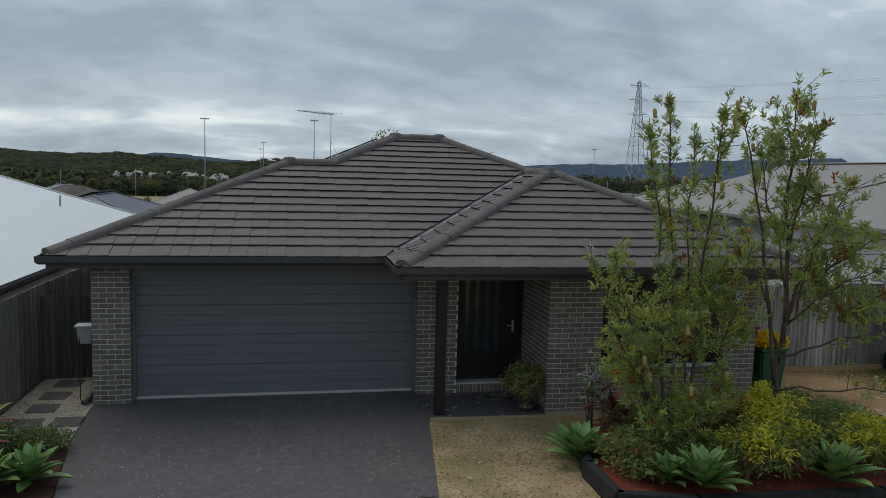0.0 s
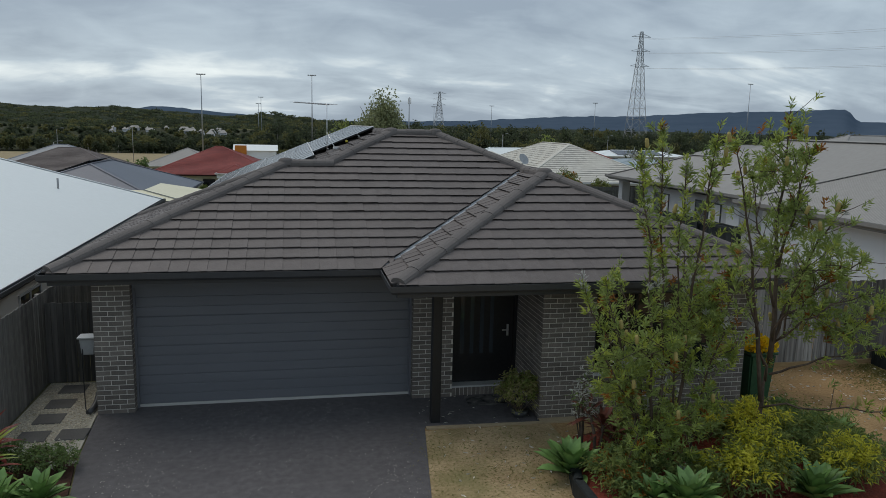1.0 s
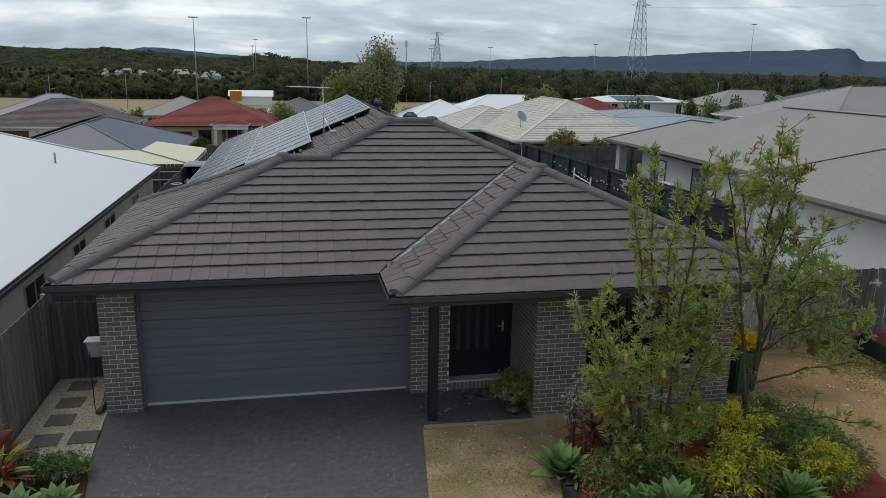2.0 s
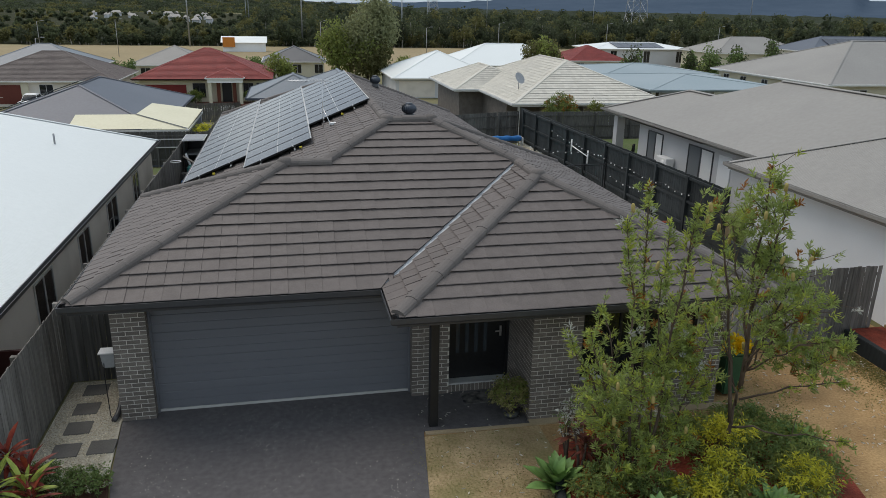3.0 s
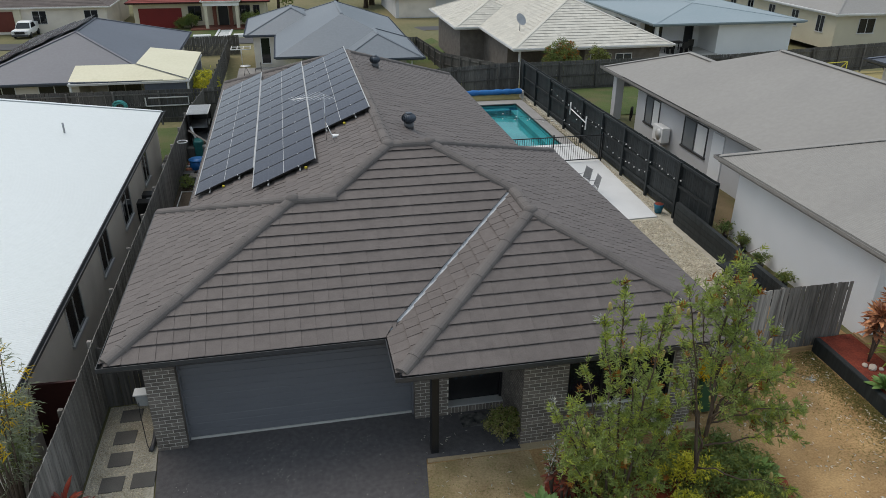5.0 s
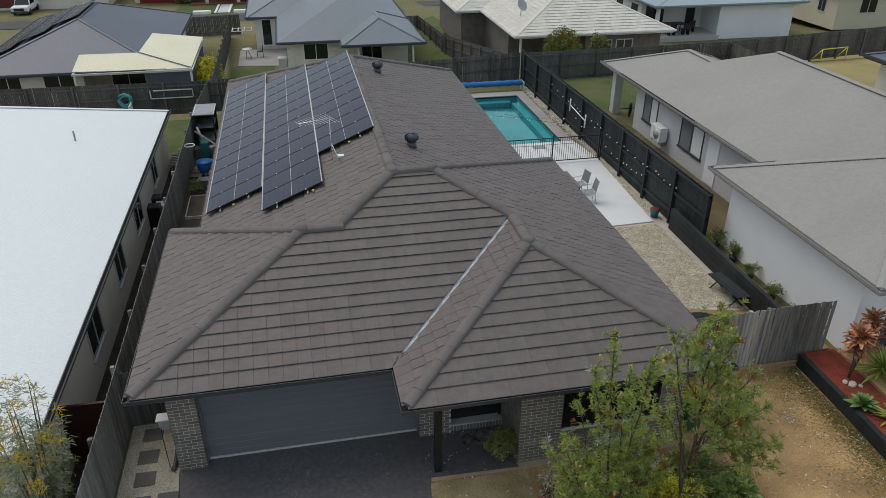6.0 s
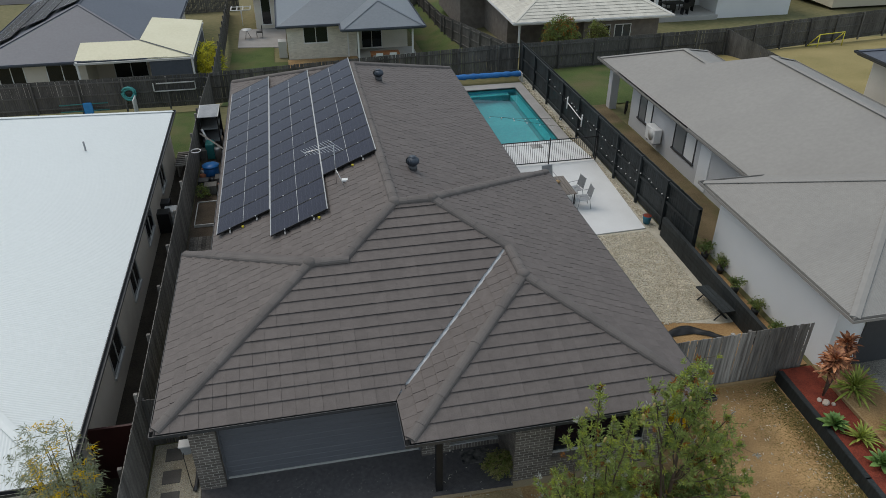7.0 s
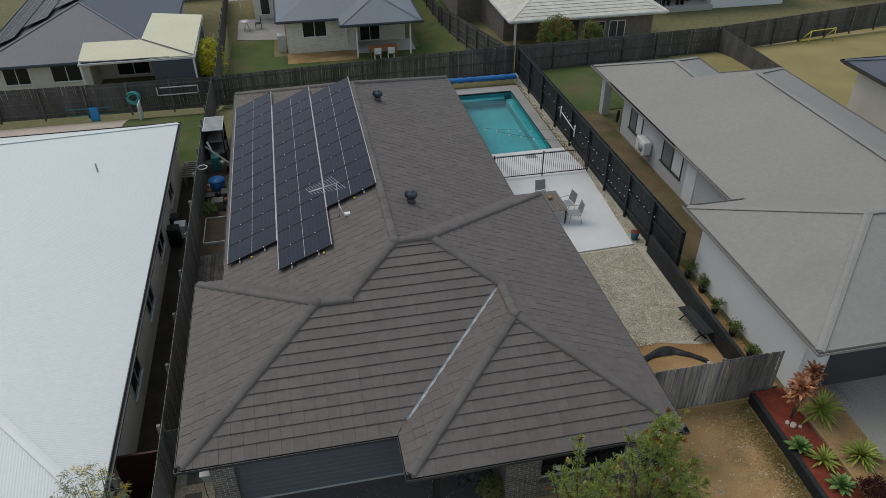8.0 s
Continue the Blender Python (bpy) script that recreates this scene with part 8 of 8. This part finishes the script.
hs = bar("garden_hose", [(-0.86, 0.03, 1.1), (-0.87, -0.01, 0.9), (-0.86, -0.02, 0.35), (-0.84, -0.08, 0.06), (-0.8, -0.15, 0.03), (-0.72, -0.2, 0.03)], 0.009, M["black"], None)
tagged(hs, "dark garden hose hanging from the meter box", "hose")
dp = bar("downpipe", [(-0.68, 0.2, 0.25), (-0.7, 0.1, 0.12), (-0.72, -0.08, 0.06), (-0.75, -0.25, 0.05)], 0.05, M["charcoal"], None, sides=12)
tagged(dp, "charcoal downpipe elbow at the foot of the wall", "downpipe")

# doormat and pot on the porch
mm = box("doormat", 5.75, 6.5, -0.75, -0.3, 0.016, 0.03, mat("patterned_mat", (0.012, 0.012, 0.012), (0.2, 0.19, 0.18), 0.95, 9, 5, 0.3), None, "", 0.005)
tagged(mm, "black and grey patterned doormat on the porch", "doormat")
pp = empty("plant_pot", (6.52, -1.3, 0.015), "dark round plant pot on the porch", "pot")
bar("pot_body", [(6.52, -1.3, 0.015), (6.52, -1.3, 0.12)], 0.12, M["charcoal"], pp, sides=18, r_end=0.16)

# green wheelie bin with flowers piled on its lid
wbn = empty("wheelie_bin", (11.15, -1.1, 0.0), "green wheelie bin with yellow and red flowers on top", "bin")
gv_, gf_ = box_data(-0.26, 0.26, -0.3, 0.3, 0.06, 0.95)
gv_ = [(x * (0.82 if z < 0.5 else 1), y * (0.8 if z < 0.5 else 1), z) for x, y, z in gv_]
bm = bmesh.new()
vv = [bm.verts.new(v) for v in gv_]
for q in gf_:
    bm.faces.new([vv[i] for i in q])
bmesh.ops.bevel(bm, geom=bm.edges[:], offset=0.03, segments=2, affect="EDGES")
part("bin_body", bm, mat("green_plastic", (0.02, 0.075, 0.035), (0.03, 0.1, 0.05), 0.45, 20, 2, 0.03), wbn)
box("bin_lid", 10.87, 11.43, -1.42, -0.76, 0.95, 1.0, bpy.data.materials["green_plastic"], wbn, "green lid", 0.015)
for y in (-0.86,):
    for x in (10.9, 11.36):
        bar("wheel", [(x, y, 0.1), (x + 0.05, y, 0.1)], 0.1, M["black"], wbn, sides=16)
RNG = np.random.default_rng(9)
for nm, col, c, r, n in (("yellow_bouquet", "flower_yellow", (11.12, -1.24, 1.1), (0.36, 0.34, 0.16), 520), ("red_bouquet", "flower_red", (10.92, -0.98, 1.2), (0.15, 0.15, 0.12), 110)):
    pnt = np.array(c) + unit(RNG.normal(size=(n, 3))) * np.array(r) * RNG.uniform(0.2, 1, (n, 1))
    leafage(nm, [leaf_blades(pnt, RNG.normal(size=(n, 3)) + np.array([0, 0, 1.0]), 0.11, 0.06, 0.1)], LM[col], wbn, "bright petals")

# ---- behind the garage: stored clutter along the west fence ----
M["dark_soil"] = mat("dark_garden_soil", (0.045, 0.033, 0.024), (0.1, 0.078, 0.055), 0.95, 20, 1.2, 0.6, dist=0.03)
tagged(box("side_soil", -1.95, 0.3, 6.4, 22.4, -0.06, 0.004, M["dark_soil"], None), "bare soil strip beside the house", "soil", kind="structure")
rack = empty("storage_rack", (-1.5, 20.5, 0), "tall dark storage rack with a grey ribbed top", "rack")
for x in (-1.86, -1.06):
    for y in (19.78, 21.2):
        box("leg", x - 0.03, x + 0.03, y - 0.03, y + 0.03, 0.0, 1.75, M["black"], rack)
box("back_panel", -1.86, -1.06, 21.17, 21.2, 0.2, 1.7, M["black"], rack)
box("side_panel", -1.88, -1.86, 19.8, 21.2, 0.2, 1.7, M["black"], rack)
box("frame_rim", -1.92, -1.0, 19.72, 21.26, 1.72, 1.76, M["alu"], rack)
for i in range(12):
    box("slat", -1.88, -1.04, 19.77 + i * 0.121, 19.77 + i * 0.121 + 0.095, 1.755, 1.775, M["galv"], rack)
for z in (0.5, 1.1):
    box("shelf", -1.85, -1.07, 19.8, 21.17, z, z + 0.03, M["galv"], rack)
drum = empty("blue_basin", (-1.36, 17.1, 0), "wide blue plastic basin among stored garden things", "basin")
bar("basin_body", [(-1.36, 17.1, 0.0), (-1.36, 17.1, 0.3), (-1.36, 17.1, 0.55)], 0.33, M["blue_vinyl"], drum, sides=20)
bar("rim", [(-1.36, 17.1, 0.54), (-1.36, 17.1, 0.57)], 0.36, M["blue_vinyl"], drum, sides=20)
teal = mat("teal_plastic", (0.02, 0.16, 0.16), (0.03, 0.22, 0.22), 0.45, 12, 2, 0.03)
tagged(box("plastic_tub", -1.7, -1.3, 18.9, 19.5, 0.0, 0.75, teal, None, "", 0.06), "teal plastic tub beside the rack", "tub")
tagged(bar("gas_bottle", [(-1.15, 18.75, 0.0), (-1.15, 18.75, 0.55), (-1.15, 18.75, 0.62)], 0.15, M["galv"], None, sides=16), "grey gas bottle beside the tub", "gas bottle")
tagged(bar("white_pipe", [(-1.8, 19.68, 1.2), (-1.45, 19.62, 0.0)], 0.05, M["white_paint"], None, sides=12), "short white plastic pipe leaning on the rack", "pipe")
for i, (x, y, w, dd, h_, key) in enumerate(((-1.8, 19.0, 0.3, 0.4, 0.5, "timber_dark"), (-0.9, 18.9, 0.4, 0.4, 0.35, "black"), (-1.0, 16.4, 0.35, 0.5, 0.35, "timber_dark"), (-1.65, 16.3, 0.45, 0.4, 0.3, "black"), (-1.3, 15.6, 0.5, 0.45, 0.4, "timber_dark"))):
    tagged(box("crate", x - w / 2, x + w / 2, y - dd / 2, y + dd / 2, 0.0, h_, M[key], None, "", 0.02), ("weathered wooden crate", "dark plastic crate", "grey metal crate", "low black crate", "old wooden box")[i] + " among the clutter by the fence", "crate", "stored crates")
tagged(bar("timber_plank", [(-1.85, 19.3, 1.15), (-0.5, 18.0, 0.6)], 0.05, M["timber_grey"], None, sides=4), "long weathered plank leaning across the clutter", "plank")
vb = empty("vegetable_bed", (-1.4, 13.8, 0), "timber framed vegetable bed of brown soil", "garden bed")
for a in ((-1.78, -0.4, 12.7, 12.73), (-1.78, -0.4, 14.6, 14.63), (-1.78, -1.75, 12.73, 14.6), (-0.43, -0.4, 12.73, 14.6)):
    box("frame_board", *a, 0.0, 0.12, M["alu"], vb)
box("soil", -1.75, -0.43, 12.73, 14.6, 0.0, 0.08, M["dark_soil"], vb)
ring = [(-1.79 + 0.2 * math.cos(i * 0.42), 16.7 + 0.2 * math.sin(i * 0.42), 1.45) for i in range(16)]
tagged(bar("hoop", ring, 0.02, M["white_paint"], None, sides=6), "white basketball style hoop on the fence", "hoop")
shrub("weeds", (-1.6, 15.2, 0.0), (0.35, 0.6, 0.5), 50, 12, 0.09, 0.03, GREEN, "weedy green plants among the clutter", 140)
dkk = empty("side_deck", (-0.9, 9.5, 0), "dark weathered timber decking beside the house", "deck")
for k in range(14):
    box("deck_board", -1.85 + k * 0.147, -1.85 + k * 0.147 + 0.138, 7.0, 11.9, 0.0, 0.05, M["timber_side"], dkk)
rnd = random.Random(44)
for k in range(16):
    x, y = rnd.uniform(-1.75, -0.6), rnd.uniform(15.0, 17.6)
    s = rnd.uniform(0.07, 0.16)
    key = rnd.choice(("black", "black", "timber_dark", "charcoal", "galv", "terracotta"))
    if key == "terracotta" and "terracotta" not in M:
        M["terracotta"] = mat("terracotta", (0.25, 0.09, 0.045), (0.34, 0.13, 0.07), 0.85, 30, 2, 0.2)
    tagged(bar("flower_pot", [(x, y, 0.0), (x, y, s * 1.9)], s * 0.75, M[key], None, sides=14, r_end=s), "terracotta coloured empty plant pot" if key == "terracotta" else "dark empty plant pot among the clutter", "pot", "stored plant pots")
sl_ = empty("slatted_pallet", (-3.35, 20.4, -1.0), "weathered slatted timber pallet by the rear corner", "pallet")
for k in range(8):
    y = 19.65 + k * 0.21
    box("slat", -3.3, -2.35, y, y + 0.1, -0.55, -0.5, M["timber_grey"], sl_)
for x in (-3.2, -2.5):
    box("bearer", x, x + 0.08, 19.6, 21.3, -1.05, -0.55, M["timber_grey"], sl_)
# next yard
mg = box("maroon_gate", -3.72, -2.15, 1.55, 1.62, -1.05, 0.75, M["maroon"], None)
tagged(mg, "dark maroon steel gate beside the white roofed house", "gate")
for i, (x, y, h_) in enumerate(((-3.2, 14.6, 0.9), (-3.0, 15.2, 0.7), (-3.3, 15.7, 0.8))):
    tagged(box("stored_box", x - 0.25, x + 0.25, y - 0.25, y + 0.25, land(x, y) - 0.02, land(x, y) + h_, M["black"] if i != 1 else M["white_paint"], None, "", 0.03), "dark plastic storage box" if i != 1 else "white bucket shaped storage box", "box", "boxes by the west house")
tagged(bar("vent_pipe", [(-5.6, 15.2, 2.4), (-5.6, 15.2, 2.85)], 0.035, M["galv"], None), "thin grey vent pipe through the white roof", "vent pipe")
M["hose_teal"] = mat("bright_teal_plastic", (0.04, 0.27, 0.26), (0.06, 0.34, 0.33), 0.45, 12, 2, 0.03)
hose = [(-6.75 + (0.4 - 0.0022 * i) * math.cos(i * 0.5), 29.58 + 0.05 * math.sin(i * 1.1), -0.33 + (0.4 - 0.0022 * i) * math.sin(i * 0.5)) for i in range(76)]
tagged(bar("garden_hose", hose, 0.045, M["hose_teal"], None), "coiled teal garden hose hanging on the back fence", "hose")
tagged(box("body_board", -9.35, -8.85, 29.62, 29.7, -1.6, -0.72, mat("sky_blue_plastic", (0.02, 0.22, 0.5), (0.03, 0.28, 0.6), 0.4, 12, 2, 0.02), None, "", 0.06), "bright blue foam body board hanging on the back fence", "body board")
wp = box("display_board", -6.45, -6.4, 28.6, 29.5, -1.6, -0.4, M["white_paint"], None, "", 0.01)
tagged(wp, "white board standing on edge beside the fence", "board")
for z in (-0.8, -1.2):
    tagged(bar("wall_rail", [(-10.6, 29.68, z), (-8.0, 29.68, z)], 0.03, teal, None, sides=6), "thin teal rail fixed along the back fence", "rail", "fence rails")
tr = empty("trellis", (-4.2, 29.65, 0.0), "white framed wall planter on the back fence", "planter")
for a in ((-5.4, -3.1, -0.35, -0.3), (-5.2, -3.05, 0.1, 0.15), (-5.4, -5.34, -0.35, 0.15), (-3.1, -3.05, -0.3, 0.15)):
    box("frame_bar", a[0], a[1], 29.62, 29.68, a[2], a[3], M["alu"], tr)

# ---- details of the grey house ----
ac = empty("air_conditioner", (18.2, 15.2, 0.9), "white split air conditioner on the wall", "air conditioner")
box("casing", 18.05, 18.42, 14.75, 15.65, 0.85, 1.5, M["white_paint"], ac, "", 0.03)
box("bracket", 18.1, 18.5, 14.85, 14.9, 0.75, 0.85, M["galv"], ac)
box("bracket", 18.1, 18.5, 15.5, 15.55, 0.75, 0.85, M["galv"], ac)
bar("fan_grille", [(18.035, 15.1, 1.18), (18.06, 15.1, 1.18)], 0.25, M["alu"], ac, sides=20)
tagged(bar("rain_pipe", [(18.42, 8.0, 0.3), (18.42, 8.0, 2.75)], 0.045, M["alu"], None), "pale downpipe on the grey house wall", "downpipe")
tagged(bar("coiled_hose", [(18.42, 18.6 + 0.1 * math.cos(i), 1.1 + 0.35 * math.sin(i * 0.9)) for i in range(20)], 0.04, M["black"], None), "black hose hanging on the grey house wall", "hose")
# goal frame on the dry lawn
gl = empty("football_goal", (38, 30, -0.2), "small yellow toy football goal on dry lawn", "goal")
ym = mat("yellow_tube", (0.6, 0.55, 0.05), (0.7, 0.62, 0.08), 0.4, 10, 1, 0.02)
z0 = land(39, 30) + 0.02
for a, b in (((37.1, 29.6, z0), (37.1, 29.6, z0 + 0.95)), ((39.2, 29.9, z0), (39.2, 29.9, z0 + 0.95)), ((37.1, 29.6, z0 + 0.95), (39.2, 29.9, z0 + 0.95)), ((37.1, 29.6, z0 + 0.95), (36.95, 30.4, z0)), ((39.2, 29.9, z0 + 0.95), (39.05, 30.7, z0)), ((36.95, 30.4, z0), (39.05, 30.7, z0))):
    bar("tube", [a, b], 0.032, ym, gl, sides=6)
# back patio furniture of the blue roofed house
pt2 = empty("patio_table", (9.2, 39.9, -2.9), "orange-brown timber patio table with white chairs", "table")
zt = land(9.2, 41.3) + 0.03
slab("back_patio", [(7.4, 38.6), (11.9, 38.6), (11.9, 43.5), (7.4, 43.5)], land(9, 41) - 0.2, zt, M["concrete"], "pale concrete back patio under the roof", "patio")
M["red_timber"] = mat("orange_stained_timber", (0.28, 0.11, 0.045), (0.4, 0.17, 0.075), 0.6, 20, 2, 0.2)
box("tabletop", 8.2, 10.3, 39.45, 40.35, zt + 0.7, zt + 0.75, M["red_timber"], pt2)
for x in (8.3, 10.2):
    for y in (39.52, 40.28):
        box("leg", x - 0.04, x + 0.04, y - 0.04, y + 0.04, zt, zt + 0.7, M["red_timber"], pt2)
for x in (8.75, 9.75):
    c_ = empty("patio_chair", (x, 39.2, zt), "white framed chair with an orange seat", "chair", "chairs on the back patio")
    box("seat", x - 0.25, x + 0.25, 39.1, 39.5, zt + 0.42, zt + 0.47, M["red_timber"], c_)
    box("backrest", x - 0.25, x + 0.25, 39.05, 39.1, zt + 0.5, zt + 0.95, M["white_paint"], c_)
    for sx in (-0.22, 0.22):
        for yy in (39.12, 39.48):
            box("leg", x + sx - 0.02, x + sx + 0.02, yy - 0.02, yy + 0.02, zt, zt + 0.42, M["white_paint"], c_)
# satellite dish on the cream roof
ds = empty("satellite_dish", (18.2, 36.2, 2.1), "grey satellite dish on the cream tiled roof", "satellite dish")
bm = bmesh.new()
bmesh.ops.create_cone(bm, cap_ends=False, segments=20, radius1=0.02, radius2=0.42, depth=0.12)
dd_ = part("dish", bm, M["galv"], ds)
dd_.matrix_basis = pose(0, -0.1, 0.75, 60, 0, 30)
bar("pole", [(18.2, 36.2, 2.0), (18.2, 36.2, 2.85)], 0.03, M["galv"], ds)
# parked utility vehicle by the brown house
ute = empty("parked_ute", (-27.8, 84.5, -5.0), "white utility vehicle parked before the brown house", "car")
zu = land(-27.8, 84.5)


def lofted(rings, material, name, label="", bevel=0.05):
    """A closed body through rings of (y, half width, z) corners, low to high, about the vehicle's middle."""
    bm_ = bmesh.new()
    off_ = root_of(ute)
    loops = [[bm_.verts.new(Vector((-27.8 + sx * hw, 84.5 + y, zu + z)) - off_) for sx, y, hw, z in ring] for ring in rings]
    bm_.faces.new(loops[0][::-1])
    bm_.faces.new(loops[-1])
    for lo, hi in zip(loops, loops[1:]):
        for i in range(len(lo)):
            j = (i + 1) % len(lo)
            bm_.faces.new((lo[i], lo[j], hi[j], hi[i]))
    bmesh.ops.bevel(bm_, geom=bm_.edges[:], offset=bevel, segments=2, affect="EDGES")
    return part(name, bm_, material, ute, label)


def ring_of(y0, y1, hw, z, hw1=None):
    hw1 = hw if hw1 is None else hw1
    return [(-1, y0, hw, z), (1, y0, hw, z), (1, y1, hw1, z), (-1, y1, hw1, z)]


lofted([ring_of(-2.45, 2.45, 0.86, 0.42), ring_of(-2.5, 2.5, 0.92, 0.7), ring_of(-2.4, 2.5, 0.9, 1.02)], M["white_paint"], "body", "white painted body")
lofted([ring_of(-1.15, 0.95, 0.88, 1.0), ring_of(-0.45, 0.8, 0.72, 1.68), ring_of(-0.3, 0.7, 0.66, 1.74)], M["white_paint"], "cab", "white cab")
lofted([ring_of(0.95, 2.4, 0.88, 1.0), ring_of(0.95, 2.4, 0.86, 1.45)], M["white_paint"], "tray_canopy", "white canopy over the tray")
box("grille", -28.35, -27.25, 81.96, 82.02, zu + 0.62, zu + 0.92, M["black"], ute, "black grille", 0.02)
box("bumper", -28.7, -26.9, 81.9, 82.05, zu + 0.36, zu + 0.58, M["charcoal"], ute, "dark front bumper", 0.03)
for sx in (-0.72, 0.72):
    box("headlight", -27.8 + sx - 0.14, -27.8 + sx + 0.14, 81.98, 82.05, zu + 0.74, zu + 0.92, M["alu"], ute, "clear headlight", 0.03)
    for yy in (-1.45, 1.5):
        bar("wheel", [(-27.8 + sx * 1.18 - 0.1, 84.5 + yy, zu + 0.36), (-27.8 + sx * 1.18 + 0.1, 84.5 + yy, zu + 0.36)], 0.36, M["black"], ute, sides=18)
    world_mesh("side_window", [(-27.8 + sx * 1.23, 84.5 - 0.95, zu + 1.1), (-27.8 + sx * 1.23, 84.5 + 0.8, zu + 1.1), (-27.8 + sx * 1.05, 84.5 + 0.7, zu + 1.6), (-27.8 + sx * 1.05, 84.5 - 0.4, zu + 1.6)], [(0, 1, 2, 3)], M["glass"], ute)
world_mesh("windscreen", [(-28.6, 83.35, zu + 1.08), (-27.0, 83.35, zu + 1.08), (-27.15, 83.98, zu + 1.63), (-28.45, 83.98, zu + 1.63)], [(0, 1, 2, 3)], M["glass"], ute, "dark windscreen")
# street lights among the houses
for x, y, h_ in ((-39, 190, 9), (-46, 150, 6), (40, 190, 8), (66, 210, 9), (110, 230, 9), (12, 200, 9), (140, 210, 9), (-60, 200, 8)):
    zz = land(x, y)
    e = empty("street_lamp", (x, y, zz), "slim grey street lamp with a short arm", "street lamp", "street lamps")
    bar("pole", [(x, y, zz), (x, y, zz + h_), (x + 1.2, y, zz + h_ + 0.3)], 0.09, M["galv"], e, sides=6, r_end=0.05)
    box("lamp_head", x + 1.0, x + 1.7, y - 0.15, y + 0.15, zz + h_ + 0.22, zz + h_ + 0.36, M["galv"], e)

# dry grass tufts over the front yard
RNG = np.random.default_rng(17)
n = 12000
gxy = np.stack([RNG.uniform(4.5, 15.0, n), RNG.uniform(-9.5, 0.45, n)], 1)
dens = np.array([noise.noise((x * 0.55, y * 0.55, 3.0)) + 0.5 * noise.noise((x * 1.7, y * 1.7, 1.0)) for x, y in gxy])
dens += 0.3 * (gxy[:, 0] < 6.4) + 0.5 * np.clip((gxy[:, 0] - 13.9) / 1.2, 0, 1) - 0.25 * ((gxy[:, 0] > 8) & (gxy[:, 0] < 13.6))
keep = (dens + RNG.normal(size=n) * 0.12 > 0.1) & ~((gxy[:, 0] > 6.6) & (gxy[:, 0] < 11.4) & (gxy[:, 1] < -2.2) & (gxy[:, 1] > -5.2)) & ~((gxy[:, 1] > -1.8) & (gxy[:, 0] < 10.9))
gp = gxy[keep]
gp = np.repeat(gp, 6, axis=0) + RNG.normal(size=(len(gp) * 6, 2)) * 0.14
base = np.concatenate([gp, np.full((len(gp), 1), 0.0)], 1)
dirs_ = np.concatenate([RNG.normal(size=(len(gp), 2)) * 0.6, np.full((len(gp), 1), 0.3)], 1)
tagged(leafage("grass", [leaf_blades(base, dirs_, 0.05, 0.009, 0.2)], LM["grass"], None, kind="stuff"), "thin patchy dry grass on sandy soil", "grass", kind="stuff")
# ragged olive turf along the raised side bed
n = 17000
ex = RNG.uniform(-8.0, 0.45, n)
away = np.abs(RNG.normal(size=n)) * (0.36 + 0.3 * np.array([noise.noise((y * 0.7, 4.0, 1.0)) for y in ex]))
base = np.stack([15.12 + 0.02 * ex - away, ex, np.zeros(n)], 1)
dirs_ = np.concatenate([RNG.normal(size=(n, 2)) * 0.7, np.full((n, 1), 0.3)], 1)
tagged(leafage("turf_margin", [leaf_blades(base, dirs_, 0.06, 0.012, 0.2)], LM["turf"], None, kind="stuff"), "ragged olive turf along the timber edging", "grass", kind="stuff")
# fallen leaves on the bare soil
n = 1300
lp = np.stack([15.0 - 10.2 * RNG.uniform(0, 1, n) ** 1.6, RNG.uniform(-7, 0.3, n), np.full(n, 0.012)], 1)
dl = np.concatenate([RNG.normal(size=(n, 2)), RNG.uniform(-0.02, 0.12, (n, 1))], 1)
tagged(leafage("fallen_leaves", [leaf_blades(lp, dl, 0.09, 0.028, 0.0)], LM["pale_leaf"], None, kind="stuff"), "scattered pale fallen leaves on sandy soil", "leaves", kind="stuff")

# pale grit and petals blown over the driveway
n = 2600
sp_ = np.stack([RNG.uniform(-0.2, 4.4, n), RNG.uniform(-8, -0.3, n), np.full(n, 0.018)], 1)
sp_ = sp_[np.array([noise.noise((x * 0.8, y * 0.8, 7.0)) for x, y, z in sp_]) + 0.8 * np.array([noise.noise((x * 3.1, y * 3.1, 2.0)) for x, y, z in sp_]) + RNG.normal(size=n) * 0.15 > 0.12]
sp_ = sp_[sp_[:, 0] > -0.45 + np.maximum(0, -2.0 - sp_[:, 1]) * 0.18]
dl = np.concatenate([RNG.normal(size=(len(sp_), 2)), RNG.uniform(-0.02, 0.1, (len(sp_), 1))], 1)
tagged(leafage("driveway_grit", [leaf_blades(sp_, dl, 0.019, 0.012, 0.0)], LM["pale_leaf"], None, kind="stuff"), "pale grit and petals scattered over the driveway", "grit", kind="stuff")
tagged(box("control_joint", -0.02, 4.38, -4.42, -4.4, 0.012, 0.0165, M["black"], None), "thin dark control joint across the driveway", "joint", kind="structure")


# ---- pieces of the walls and roof ----
for me, m in single_bricks[:300]:
    place(new(me.name, me), core, m)
extra = Heap()
for me, m in single_bricks[300:]:
    w = BL if me is BRICK else 0.11
    v, f = box_data(0, w, 0, 0.012, 0, BH)
    extra.add([m @ Vector(c) for c in v], f)
if extra.v:
    tagged(extra.done("brickwork_far", M["brick_rest"], core), kind="stuff")
for m in single_tiles[:300]:
    place(new("tile", TILE), roof, m)
more = Heap()
tv = [v.co.copy() for v in TILE.vertices]
tf = [tuple(p.vertices) for p in TILE.polygons]
for m in single_tiles[300:]:
    more.add([m @ v for v in tv], tf)
if more.v:
    tagged(more.done("roof_tiles_near", M["tile"], roof), kind="stuff")
